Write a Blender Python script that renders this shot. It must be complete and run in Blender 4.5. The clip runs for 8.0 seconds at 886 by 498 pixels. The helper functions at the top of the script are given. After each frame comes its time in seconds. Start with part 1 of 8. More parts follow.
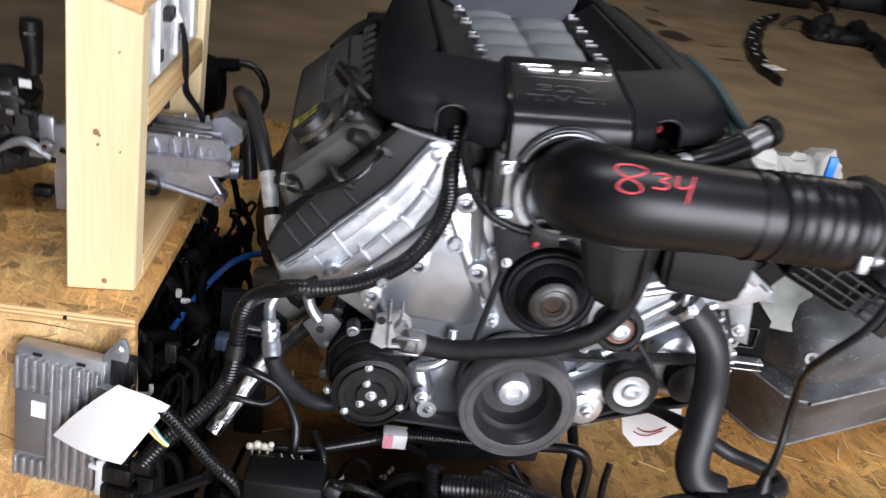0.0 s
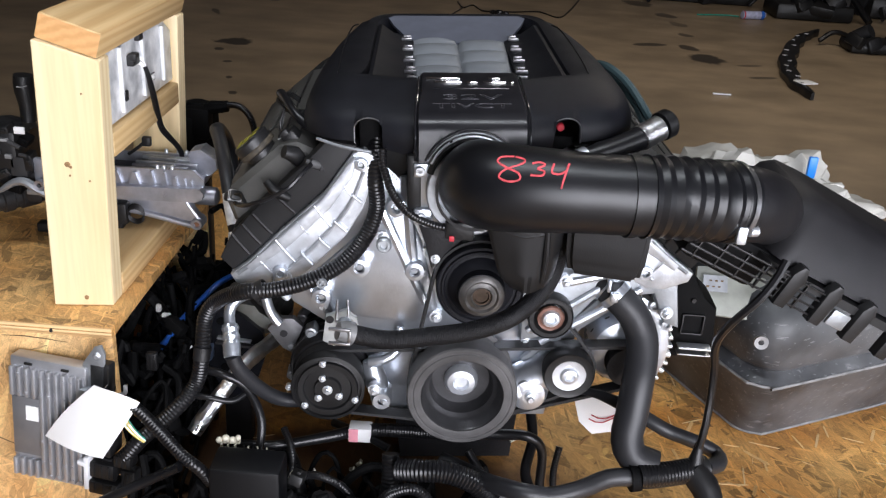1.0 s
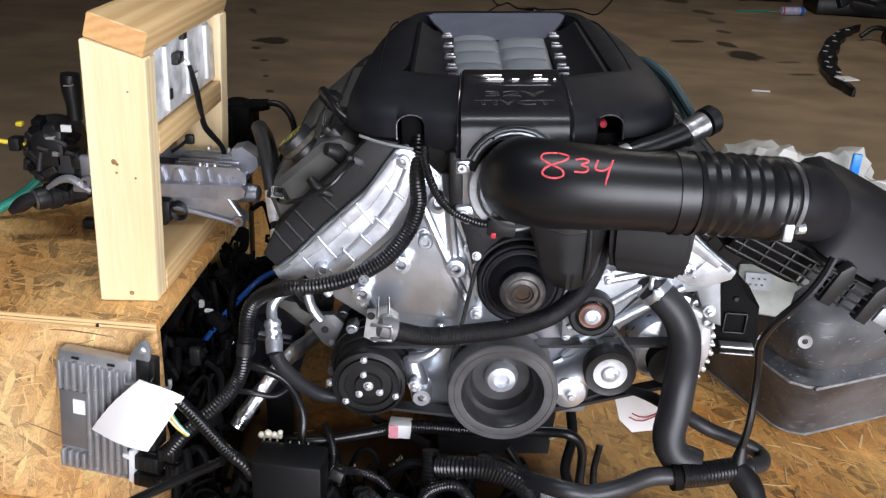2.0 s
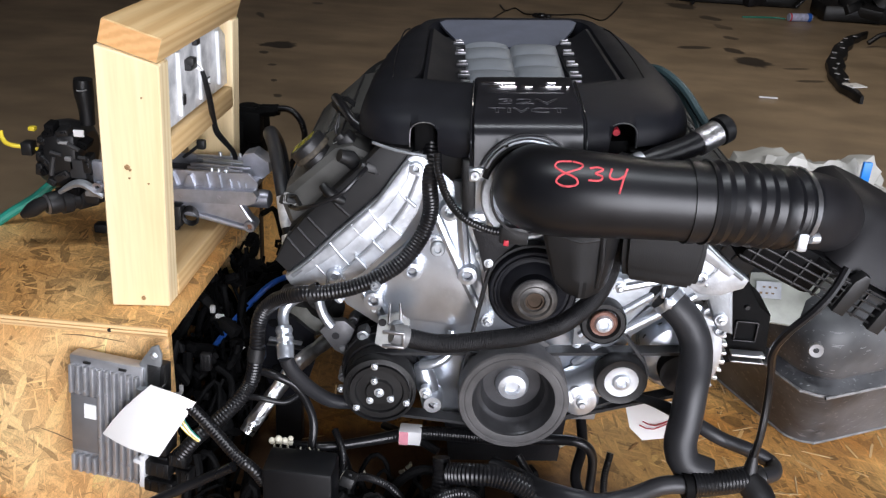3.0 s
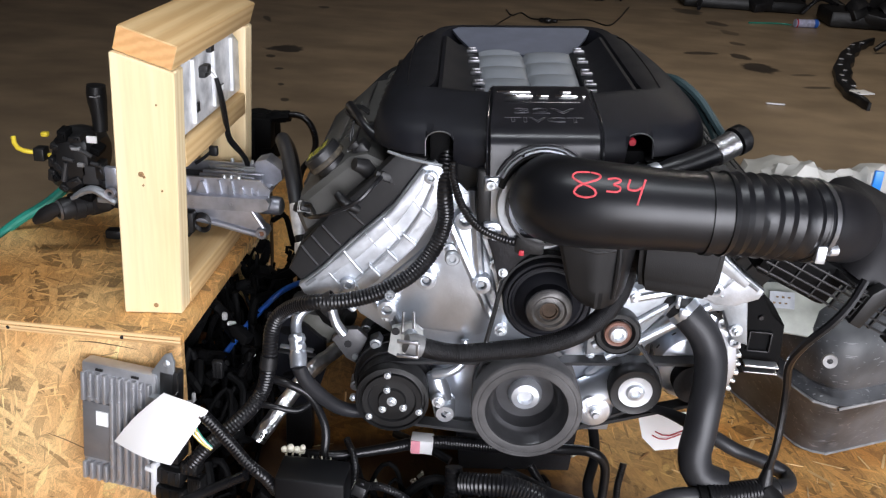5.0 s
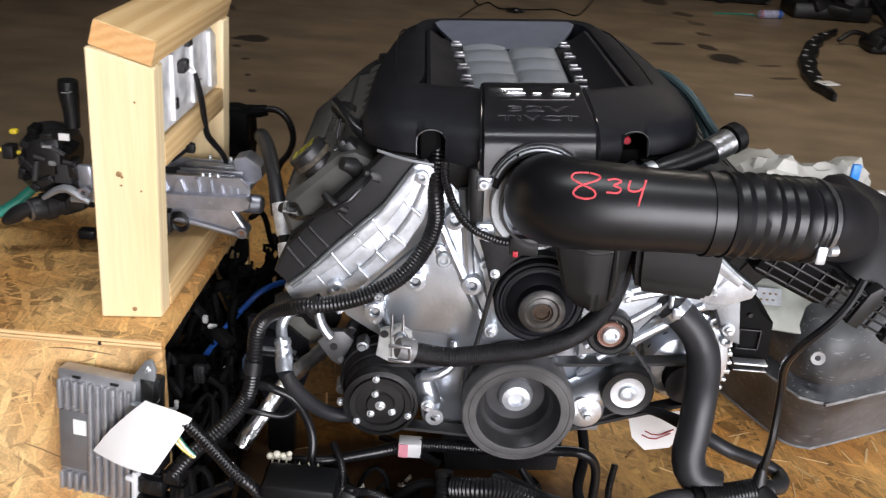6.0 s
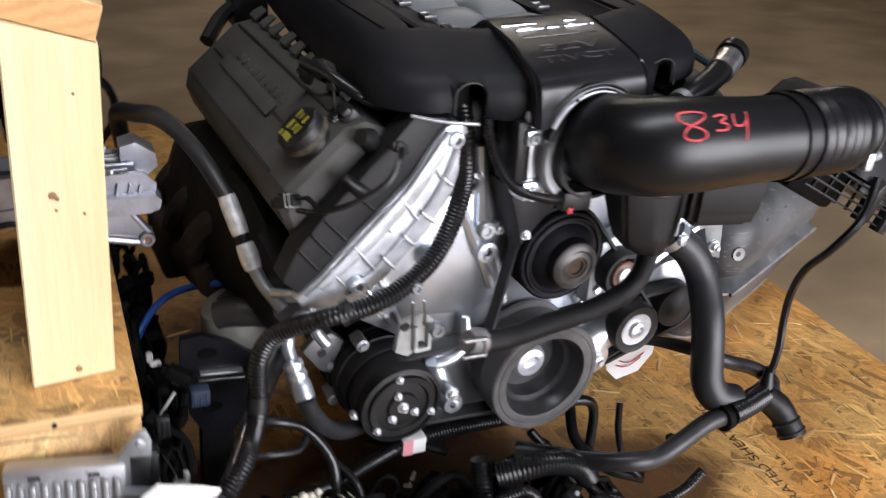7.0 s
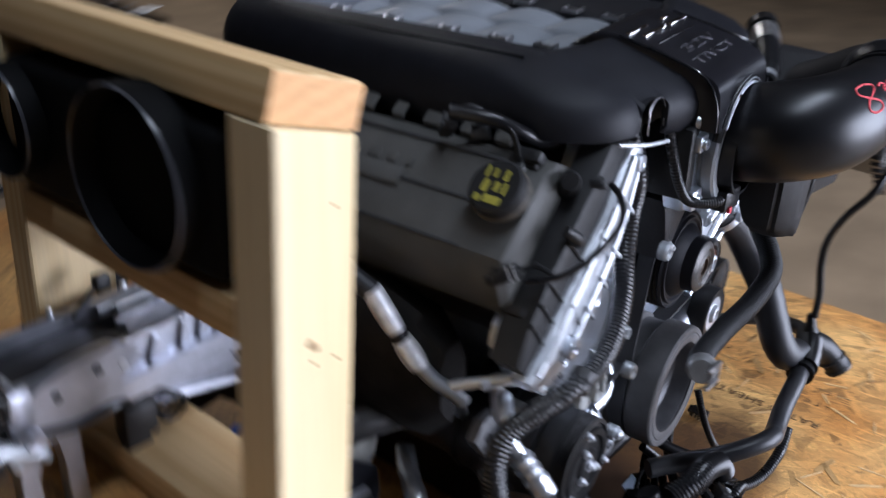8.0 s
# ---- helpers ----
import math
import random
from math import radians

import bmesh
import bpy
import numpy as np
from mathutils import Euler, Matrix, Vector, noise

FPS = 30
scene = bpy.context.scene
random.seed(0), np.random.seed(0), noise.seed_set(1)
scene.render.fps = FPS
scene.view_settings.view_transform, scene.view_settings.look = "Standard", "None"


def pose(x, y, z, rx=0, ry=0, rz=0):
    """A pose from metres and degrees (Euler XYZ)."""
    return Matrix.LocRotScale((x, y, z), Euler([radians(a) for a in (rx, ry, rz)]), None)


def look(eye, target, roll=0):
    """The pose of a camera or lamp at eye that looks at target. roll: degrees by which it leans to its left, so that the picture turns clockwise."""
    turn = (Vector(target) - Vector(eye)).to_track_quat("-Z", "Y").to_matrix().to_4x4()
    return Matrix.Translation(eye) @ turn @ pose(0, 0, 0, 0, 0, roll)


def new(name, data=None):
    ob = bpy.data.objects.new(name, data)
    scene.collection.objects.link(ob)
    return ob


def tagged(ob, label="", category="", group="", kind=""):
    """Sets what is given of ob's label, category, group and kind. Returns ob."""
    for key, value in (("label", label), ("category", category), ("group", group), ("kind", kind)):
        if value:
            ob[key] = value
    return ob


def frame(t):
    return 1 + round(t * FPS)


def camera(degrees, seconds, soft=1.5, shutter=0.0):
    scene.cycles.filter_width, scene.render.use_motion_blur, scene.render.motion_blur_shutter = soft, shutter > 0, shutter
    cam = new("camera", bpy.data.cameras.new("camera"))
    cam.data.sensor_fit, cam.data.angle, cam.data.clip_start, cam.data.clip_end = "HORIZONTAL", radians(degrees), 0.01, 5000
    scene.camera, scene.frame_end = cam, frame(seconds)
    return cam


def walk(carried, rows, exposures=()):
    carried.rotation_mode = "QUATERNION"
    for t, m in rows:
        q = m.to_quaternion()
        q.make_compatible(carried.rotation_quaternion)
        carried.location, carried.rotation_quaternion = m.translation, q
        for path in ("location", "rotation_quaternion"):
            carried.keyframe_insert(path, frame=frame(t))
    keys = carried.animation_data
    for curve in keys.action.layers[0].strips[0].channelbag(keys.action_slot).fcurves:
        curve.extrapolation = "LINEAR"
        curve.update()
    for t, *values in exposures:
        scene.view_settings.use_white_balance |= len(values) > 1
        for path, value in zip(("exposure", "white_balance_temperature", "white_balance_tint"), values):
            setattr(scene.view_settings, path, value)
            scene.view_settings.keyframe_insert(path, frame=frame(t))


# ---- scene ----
cam = camera(51.4, 8.0, soft=1.25, shutter=0.8)
PATH = [
    (0, (-0.2236, 0.2322, 1.1939), (-0.0724, 2.1321, 0.2439), 9.6),
    (0.5, (-0.0479, 0.1278, 1.2216), (-0.0948, 2.0608, 0.328), 5.2),
    (1, (-0.0181, 0.099, 1.2098), (-0.0564, 2.0405, 0.3355), 3.9),
    (1.5, (-0.0256, 0.098, 1.2088), (-0.1097, 2.0395, 0.3365), 3.4),
    (2, (-0.0298, 0.0958, 1.2077), (-0.1438, 2.031, 0.3259), 3.1),
    (3.5, (-0.0479, 0.098, 1.213), (-0.1768, 2.0384, 0.3429), 3.4),
    (4, (-0.0532, 0.1022, 1.2141), (-0.1864, 2.0416, 0.3451), 3.5),
    (4.5, (-0.0564, 0.1012, 1.2162), (-0.1917, 2.0427, 0.3493), 3.5),
    (6, (-0.1001, 0.1353, 1.2162), (-0.1459, 2.0714, 0.3312), 4.2),
    (6.2, (-0.1612, 0.1797, 1.2060), (-0.0749, 2.0778, 0.3117), 4.8),
    (6.3, (-0.2088, 0.2094, 1.2005), (-0.0479, 2.1016, 0.3040), 4.4),
    (6.4, (-0.2653, 0.2398, 1.1870), (0.0064, 2.1317, 0.3168), 4.2),
    (6.5, (-0.3409, 0.2720, 1.1808), (0.1017, 2.1535, 0.3597), 4.1),
    (6.6, (-0.4144, 0.2989, 1.1757), (0.1589, 2.1465, 0.3585), 3.2),
    (6.7, (-0.4634, 0.3327, 1.1821), (0.1581, 2.1211, 0.2735), 2.5),
    (6.8, (-0.5148, 0.3569, 1.1768), (0.1565, 2.0943, 0.2069), 3.5),
    (6.9, (-0.5566, 0.3797, 1.1661), (0.1777, 2.0872, 0.1889), 5.0),
    (7, (-0.5960, 0.4116, 1.1636), (0.2100, 2.0879, 0.1888), 5.9),
    (7.2, (-0.6636, 0.5049, 1.1478), (0.2345, 2.1147, 0.1419), 4.6),
    (7.4, (-0.7307, 0.6016, 1.1379), (0.2922, 2.1064, 0.0894), 3.4),
    (7.6, (-0.8035, 0.6845, 1.1448), (0.3483, 2.0966, 0.1011), 4.1),
    (7.8, (-0.9054, 0.7737, 1.1282), (0.3767, 2.1087, 0.1361), 4.4),
    (8, (-1.0004, 0.8917, 1.1129), (0.4743, 2.0780, 0.2029), 2.6),
]
DOOR_W, TUBE_W, EXPO = 141.0, 30.0, 0.0
walk(cam, [(t, look(eye, target, roll)) for t, eye, target, roll in PATH], [(0, EXPO, 6300, 10), (4.7, EXPO, 6280, 10), (6.5, EXPO, 6600, 10), (7.0, EXPO, 6500, 11), (7.5, EXPO + 0.1, 5850, 12), (8.0, EXPO + 0.03, 5600, 12)])
from mathutils.bvhtree import BVHTree

# ---------------------------------------------------------------- light
world = bpy.data.worlds.new("world")
scene.world = world
world.use_nodes = True
wn = world.node_tree
sky = wn.nodes.new("ShaderNodeTexSky")
sky.sky_type = "NISHITA"
sky.sun_disc = False
sky.sun_elevation = radians(35)
sky.sun_rotation = radians(200)
wn.nodes["Background"].inputs["Strength"].default_value = 0.06
wn.links.new(sky.outputs[0], wn.nodes["Background"].inputs[0])


def area_lamp(name, m, sx, sy, watts, colour, spread=180):
    data = bpy.data.lights.new(name, "AREA")
    data.shape, data.size, data.size_y, data.energy, data.color = "RECTANGLE", sx, sy, watts, colour
    data.spread = radians(spread)
    ob = new(name, data)
    ob.matrix_world = m
    return ob


# daylight through the open shop door behind the camera
area_lamp("door_daylight", look((1.75, -2.35, 1.2), (0.25, 1.7, 0.4)), 3.4, 2.4, DOOR_W, (0.925, 0.91, 0.97), 116)
# unseen side source, added to put sheen on the cover's front
area_lamp("side_fill", look((5.1, -2.35, 1.2), (0.3, 1.6, 0.6)), 2.4, 2.4, DOOR_W * 0.34, (0.90, 0.92, 1.0), 130)
# assumed tube lamps: near one fills level surfaces, far one added to brighten the floor
for lx, ly, gain, hue in ((-0.3, 0.75, 1.7, (0.93, 0.96, 1.0)), (2.0, 5.2, 1.45, (1.0, 0.90, 0.78))):
    area_lamp("tube_fill", pose(lx, ly, 3.55, 0, 0, 0), 2.4, 0.16, TUBE_W * gain, hue)


# ---------------------------------------------------------------- materials
def mat(name, base, rough=0.5, metal=0.0, var=0.15, scale=30.0, bump=0.0, bscale=None, spec=0.5, coat=0.0, dust=0.0, dustc=(0.38, 0.37, 0.37)):
    """Noise-varied colour, roughness and bump; dust is a second layer at a larger scale."""
    m = bpy.data.materials.new(name)
    m.use_nodes = True
    nt = m.node_tree
    b = nt.nodes["Principled BSDF"]
    tc = nt.nodes.new("ShaderNodeTexCoord")
    n1 = nt.nodes.new("ShaderNodeTexNoise")
    n1.inputs["Scale"].default_value = scale
    n1.inputs["Detail"].default_value = 6
    nt.links.new(tc.outputs["Object"], n1.inputs["Vector"])
    ramp = nt.nodes.new("ShaderNodeValToRGB")
    ramp.color_ramp.elements[0].position, ramp.color_ramp.elements[1].position = 0.3, 0.7
    ramp.color_ramp.elements[0].color = (*[max(0, c * (1 - var)) for c in base], 1)
    ramp.color_ramp.elements[1].color = (*[min(1, c * (1 + var)) for c in base], 1)
    nt.links.new(n1.outputs["Fac"], ramp.inputs["Fac"])
    col = ramp.outputs["Color"]
    n2 = nt.nodes.new("ShaderNodeTexNoise")
    n2.inputs["Scale"].default_value = scale * 0.22
    n2.inputs["Detail"].default_value = 4
    nt.links.new(tc.outputs["Object"], n2.inputs["Vector"])
    if dust > 0:
        mr = nt.nodes.new("ShaderNodeMapRange")
        mr.inputs["From Min"].default_value, mr.inputs["From Max"].default_value = 0.42, 0.72
        mr.inputs["To Max"].default_value = dust
        nt.links.new(n2.outputs["Fac"], mr.inputs["Value"])
        mix = nt.nodes.new("ShaderNodeMix")
        mix.data_type = "RGBA"
        nt.links.new(mr.outputs["Result"], mix.inputs["Factor"])
        nt.links.new(col, mix.inputs["A"])
        mix.inputs["B"].default_value = (*dustc, 1)
        col = mix.outputs["Result"]
    nt.links.new(col, b.inputs["Base Color"])
    rr = nt.nodes.new("ShaderNodeMapRange")
    rr.inputs["To Min"].default_value, rr.inputs["To Max"].default_value = max(0.02, rough * 0.75), min(1, rough * 1.25)
    nt.links.new(n2.outputs["Fac"], rr.inputs["Value"])
    nt.links.new(rr.outputs["Result"], b.inputs["Roughness"])
    b.inputs["Metallic"].default_value = metal
    b.inputs["Specular IOR Level"].default_value = spec
    b.inputs["Coat Weight"].default_value = coat
    if bump > 0:
        nb = nt.nodes.new("ShaderNodeTexNoise")
        nb.inputs["Scale"].default_value = bscale or scale * 6
        nb.inputs["Detail"].default_value = 3
        nt.links.new(tc.outputs["Object"], nb.inputs["Vector"])
        bp = nt.nodes.new("ShaderNodeBump")
        bp.inputs["Strength"].default_value = bump
        bp.inputs["Distance"].default_value = 0.002
        nt.links.new(nb.outputs["Fac"], bp.inputs["Height"])
        nt.links.new(bp.outputs["Normal"], b.inputs["Normal"])
    return m


def scuffed(m, scale, colour, share):
    """Pale scratches and rubbed patches over a plain material, at real size."""
    nt = m.node_tree
    b = nt.nodes["Principled BSDF"]
    base = b.inputs["Base Color"].links[0].from_socket
    tc = nt.nodes.new("ShaderNodeTexCoord")
    for turn, stretch, edge in ((25, (1, 9, 9), 0.02), (-50, (1, 12, 12), 0.015), (0, (1, 1.4, 2), 0.10)):
        mp = nt.nodes.new("ShaderNodeMapping")
        mp.inputs["Rotation"].default_value = (radians(turn), radians(turn * 0.5), radians(turn))
        mp.inputs["Scale"].default_value = [scale * v for v in stretch]
        nt.links.new(tc.outputs["Object"], mp.inputs["Vector"])
        nz = nt.nodes.new("ShaderNodeTexNoise")
        nz.inputs["Scale"].default_value = 1.0
        nz.inputs["Detail"].default_value = 6
        nt.links.new(mp.outputs["Vector"], nz.inputs["Vector"])
        mr = nt.nodes.new("ShaderNodeMapRange")
        mr.inputs["From Min"].default_value, mr.inputs["From Max"].default_value = 0.655, 0.655 + edge
        mr.inputs["To Min"].default_value, mr.inputs["To Max"].default_value = 0.0, share
        nt.links.new(nz.outputs["Fac"], mr.inputs["Value"])
        mx = nt.nodes.new("ShaderNodeMix")
        mx.data_type = "RGBA"
        nt.links.new(mr.outputs["Result"], mx.inputs["Factor"])
        nt.links.new(base, mx.inputs["A"])
        mx.inputs["B"].default_value = (*colour, 1)
        base = mx.outputs["Result"]
    nt.links.new(base, b.inputs["Base Color"])
    return m


def osb_material(name, tint, vertical=False, oil=()):
    """Pressed strands: three crossed layers of stretched cells, each cell with its own tone."""
    m = bpy.data.materials.new(name)
    m.use_nodes = True
    nt = m.node_tree
    b = nt.nodes["Principled BSDF"]
    tc = nt.nodes.new("ShaderNodeTexCoord")
    src = tc.outputs["Object"]
    wob = nt.nodes.new("ShaderNodeTexNoise")
    wob.inputs["Scale"].default_value = 9
    nt.links.new(src, wob.inputs["Vector"])
    off = nt.nodes.new("ShaderNodeVectorMath")
    off.operation = "MULTIPLY_ADD"
    nt.links.new(wob.outputs["Color"], off.inputs[0])
    off.inputs[1].default_value = (0.014, 0.014, 0.014)
    nt.links.new(src, off.inputs[2])
    rag = nt.nodes.new("ShaderNodeTexNoise")
    rag.inputs["Scale"].default_value = 60
    rag.inputs["Detail"].default_value = 4
    nt.links.new(src, rag.inputs["Vector"])
    off2 = nt.nodes.new("ShaderNodeVectorMath")
    off2.operation = "MULTIPLY_ADD"
    nt.links.new(rag.outputs["Color"], off2.inputs[0])
    off2.inputs[1].default_value = (0.0045, 0.0045, 0.0045)
    nt.links.new(off.outputs[0], off2.inputs[2])
    off = off2
    col, height = None, None
    for k, (ang, sx, sy) in enumerate(((12, 8, 34), (78, 11, 44), (-42, 9, 38), (35, 15, 70), (115, 13, 60), (-18, 26, 230), (95, 30, 260))):
        mp = nt.nodes.new("ShaderNodeMapping")
        mp.vector_type = "TEXTURE"
        if vertical:
            mp.inputs["Rotation"].default_value = (0, radians(ang), 0)
            mp.inputs["Scale"].default_value = (1 / (1.15 * sx), 1 / 20, 1 / (1.35 * sy))
        else:
            mp.inputs["Rotation"].default_value = (0, 0, radians(ang))
            mp.inputs["Scale"].default_value = (1 / sx, 1 / sy, 1 / 20)
        nt.links.new(off.outputs[0], mp.inputs["Vector"])
        v = nt.nodes.new("ShaderNodeTexVoronoi")
        v.inputs["Scale"].default_value = 1.0
        v.inputs["Randomness"].default_value = 1.0
        nt.links.new(mp.outputs["Vector"], v.inputs["Vector"])
        sep = nt.nodes.new("ShaderNodeSeparateColor")
        nt.links.new(v.outputs["Color"], sep.inputs["Color"])
        ramp = nt.nodes.new("ShaderNodeValToRGB")
        el = ramp.color_ramp.elements
        el[0].position, el[1].position = 0.0, 1.0
        el[0].color = (*[c * 0.48 for c in tint], 1)
        el[1].color = (*[min(1, c * 1.3) for c in tint], 1)
        for at, gain in ((0.08, 0.50), (0.12, 0.80), (0.55, 0.96), (0.93, 1.10)):
            e = el.new(at)
            e.color = (*[min(1, c * gain) for c in tint], 1)
        nt.links.new(sep.outputs["Red"], ramp.inputs["Fac"])
        ve = nt.nodes.new("ShaderNodeTexVoronoi")
        ve.feature = "DISTANCE_TO_EDGE"
        ve.inputs["Scale"].default_value = 1.0
        nt.links.new(mp.outputs["Vector"], ve.inputs["Vector"])
        me = nt.nodes.new("ShaderNodeMapRange")
        me.inputs["From Min"].default_value, me.inputs["From Max"].default_value = 0.0, 0.05
        me.inputs["To Min"].default_value, me.inputs["To Max"].default_value = 0.5, 1.0
        nt.links.new(ve.outputs["Distance"], me.inputs["Value"])
        rim = nt.nodes.new("ShaderNodeMix")
        rim.data_type, rim.blend_type = "RGBA", "MULTIPLY"
        rim.inputs["Factor"].default_value = 0.5
        nt.links.new(ramp.outputs["Color"], rim.inputs["A"])
        nt.links.new(me.outputs["Result"], rim.inputs["B"])
        strand = rim.outputs["Result"]
        gr = nt.nodes.new("ShaderNodeTexNoise")
        gr.inputs["Scale"].default_value = 8.0
        gr.inputs["Detail"].default_value = 5
        nt.links.new(mp.outputs["Vector"], gr.inputs["Vector"])
        if col is None:
            col, height = strand, sep.outputs["Green"]
        else:
            gt = nt.nodes.new("ShaderNodeMath")
            gt.operation = "GREATER_THAN"
            gt.inputs[1].default_value = ((0.5, 0.5, 0.6, 0.72, 0.72, 0.93, 0.93) if vertical else (0.5, 0.5, 0.6, 0.70, 0.68, 0.90, 0.90))[k]
            nt.links.new(sep.outputs["Blue"], gt.inputs[0])
            mx = nt.nodes.new("ShaderNodeMix")
            mx.data_type = "RGBA"
            nt.links.new(gt.outputs[0], mx.inputs["Factor"])
            nt.links.new(col, mx.inputs["A"])
            nt.links.new(strand, mx.inputs["B"])
            col = mx.outputs["Result"]
            mh = nt.nodes.new("ShaderNodeMix")
            nt.links.new(gt.outputs[0], mh.inputs["Factor"])
            nt.links.new(height, mh.inputs["A"])
            nt.links.new(sep.outputs["Green"], mh.inputs["B"])
            height = mh.outputs["Result"]
        mg = nt.nodes.new("ShaderNodeMix")
        mg.data_type, mg.blend_type = "RGBA", "MULTIPLY"
        mg.inputs["Factor"].default_value = 1.0
        gm = nt.nodes.new("ShaderNodeMapRange")
        gm.inputs["From Min"].default_value, gm.inputs["From Max"].default_value = 0.3, 0.7
        gm.inputs["To Min"].default_value, gm.inputs["To Max"].default_value = 0.80, 1.10
        nt.links.new(gr.outputs["Fac"], gm.inputs["Value"])
        nt.links.new(col, mg.inputs["A"])
        nt.links.new(gm.outputs["Result"], mg.inputs["B"])
        col = mg.outputs["Result"]
    st = nt.nodes.new("ShaderNodeTexNoise")
    st.inputs["Scale"].default_value = 4.0
    st.inputs["Detail"].default_value = 5
    nt.links.new(src, st.inputs["Vector"])
    sr = nt.nodes.new("ShaderNodeMapRange")
    sr.inputs["From Min"].default_value, sr.inputs["From Max"].default_value = 0.40, 0.68
    sr.inputs["To Min"].default_value, sr.inputs["To Max"].default_value = 1.0, 0.0
    nt.links.new(st.outputs["Fac"], sr.inputs["Value"])
    tone = nt.nodes.new("ShaderNodeValToRGB")
    tone.color_ramp.elements[0].color = (0.74, 0.54, 0.34, 1)
    tone.color_ramp.elements[1].color = (1, 1, 1, 1)
    nt.links.new(sr.outputs["Result"], tone.inputs["Fac"])
    ms = nt.nodes.new("ShaderNodeMix")
    ms.data_type, ms.blend_type = "RGBA", "MULTIPLY"
    ms.inputs["Factor"].default_value = 1.0
    nt.links.new(col, ms.inputs["A"])
    nt.links.new(tone.outputs["Color"], ms.inputs["B"])
    col = ms.outputs["Result"]
    # soaked-in engine oil; shade under engine and wiring is painted in with it
    for ox, oy, rx, ry, darken in oil:
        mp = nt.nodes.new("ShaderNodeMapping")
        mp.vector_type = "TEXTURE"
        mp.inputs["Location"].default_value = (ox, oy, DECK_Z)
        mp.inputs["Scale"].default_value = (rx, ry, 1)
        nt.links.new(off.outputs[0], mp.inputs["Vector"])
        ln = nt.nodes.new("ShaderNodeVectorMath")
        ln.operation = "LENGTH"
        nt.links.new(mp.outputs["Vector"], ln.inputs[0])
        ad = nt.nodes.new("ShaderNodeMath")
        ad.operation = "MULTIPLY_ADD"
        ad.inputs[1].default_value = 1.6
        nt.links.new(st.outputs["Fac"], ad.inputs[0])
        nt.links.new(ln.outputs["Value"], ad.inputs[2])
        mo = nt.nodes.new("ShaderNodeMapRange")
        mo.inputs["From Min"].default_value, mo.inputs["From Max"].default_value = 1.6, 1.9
        mo.inputs["To Min"].default_value, mo.inputs["To Max"].default_value = darken, 0.0
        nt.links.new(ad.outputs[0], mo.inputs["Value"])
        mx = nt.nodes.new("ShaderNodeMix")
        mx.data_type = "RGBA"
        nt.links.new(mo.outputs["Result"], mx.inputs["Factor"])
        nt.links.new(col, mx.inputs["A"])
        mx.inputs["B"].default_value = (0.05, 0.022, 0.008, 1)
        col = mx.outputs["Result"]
    nt.links.new(col, b.inputs["Base Color"])
    b.inputs["Roughness"].default_value = 0.55
    bp = nt.nodes.new("ShaderNodeBump")
    bp.inputs["Strength"].default_value = 0.35
    bp.inputs["Distance"].default_value = 0.0015
    nt.links.new(height, bp.inputs["Height"])
    nt.links.new(bp.outputs["Normal"], b.inputs["Normal"])
    return m


def wood_material(name, light, dark, axis, rings=False):
    """Pine: growth rings stretched along the board's axis."""
    m = bpy.data.materials.new(name)
    m.use_nodes = True
    nt = m.node_tree
    b = nt.nodes["Principled BSDF"]
    tc = nt.nodes.new("ShaderNodeTexCoord")
    mp = nt.nodes.new("ShaderNodeMapping")
    s = [1.0, 1.0, 1.0]
    if not rings:
        s[axis] = 0.05
    mp.inputs["Scale"].default_value = s
    mp.inputs["Location"].default_value = (0.35, 0.4, 0.2)
    nt.links.new(tc.outputs["Object"], mp.inputs["Vector"])
    wob = nt.nodes.new("ShaderNodeTexNoise")
    wob.inputs["Scale"].default_value = 7
    wob.inputs["Detail"].default_value = 3
    nt.links.new(mp.outputs["Vector"], wob.inputs["Vector"])
    wv = nt.nodes.new("ShaderNodeTexWave")
    wv.wave_type = "RINGS"
    wv.rings_direction = "XYZ"[axis]
    wv.inputs["Scale"].default_value = 24
    wv.inputs["Distortion"].default_value = 5.0
    wv.inputs["Detail"].default_value = 3
    nt.links.new(mp.outputs["Vector"], wv.inputs["Vector"])
    mul = nt.nodes.new("ShaderNodeMath")
    mul.operation = "MULTIPLY"
    nt.links.new(wv.outputs["Fac"], mul.inputs[0])
    nt.links.new(wob.outputs["Fac"], mul.inputs[1])
    ramp = nt.nodes.new("ShaderNodeValToRGB")
    ramp.color_ramp.elements[0].position, ramp.color_ramp.elements[1].position = 0.1, 0.6
    ramp.color_ramp.elements[0].color, ramp.color_ramp.elements[1].color = (*light, 1), (*dark, 1)
    nt.links.new(mul.outputs[0], ramp.inputs["Fac"])
    fine = nt.nodes.new("ShaderNodeTexNoise")
    fine.inputs["Scale"].default_value = 220
    nt.links.new(mp.outputs["Vector"], fine.inputs["Vector"])
    mx = nt.nodes.new("ShaderNodeMix")
    mx.data_type, mx.blend_type = "RGBA", "MULTIPLY"
    mx.inputs["Factor"].default_value = 0.18
    nt.links.new(ramp.outputs["Color"], mx.inputs["A"])
    nt.links.new(fine.outputs["Fac"], mx.inputs["B"])
    nt.links.new(mx.outputs["Result"], b.inputs["Base Color"])
    b.inputs["Roughness"].default_value = 0.6
    bp = nt.nodes.new("ShaderNodeBump")
    bp.inputs["Strength"].default_value = 0.15
    bp.inputs["Distance"].default_value = 0.001
    nt.links.new(fine.outputs["Fac"], bp.inputs["Height"])
    nt.links.new(bp.outputs["Normal"], b.inputs["Normal"])
    return m


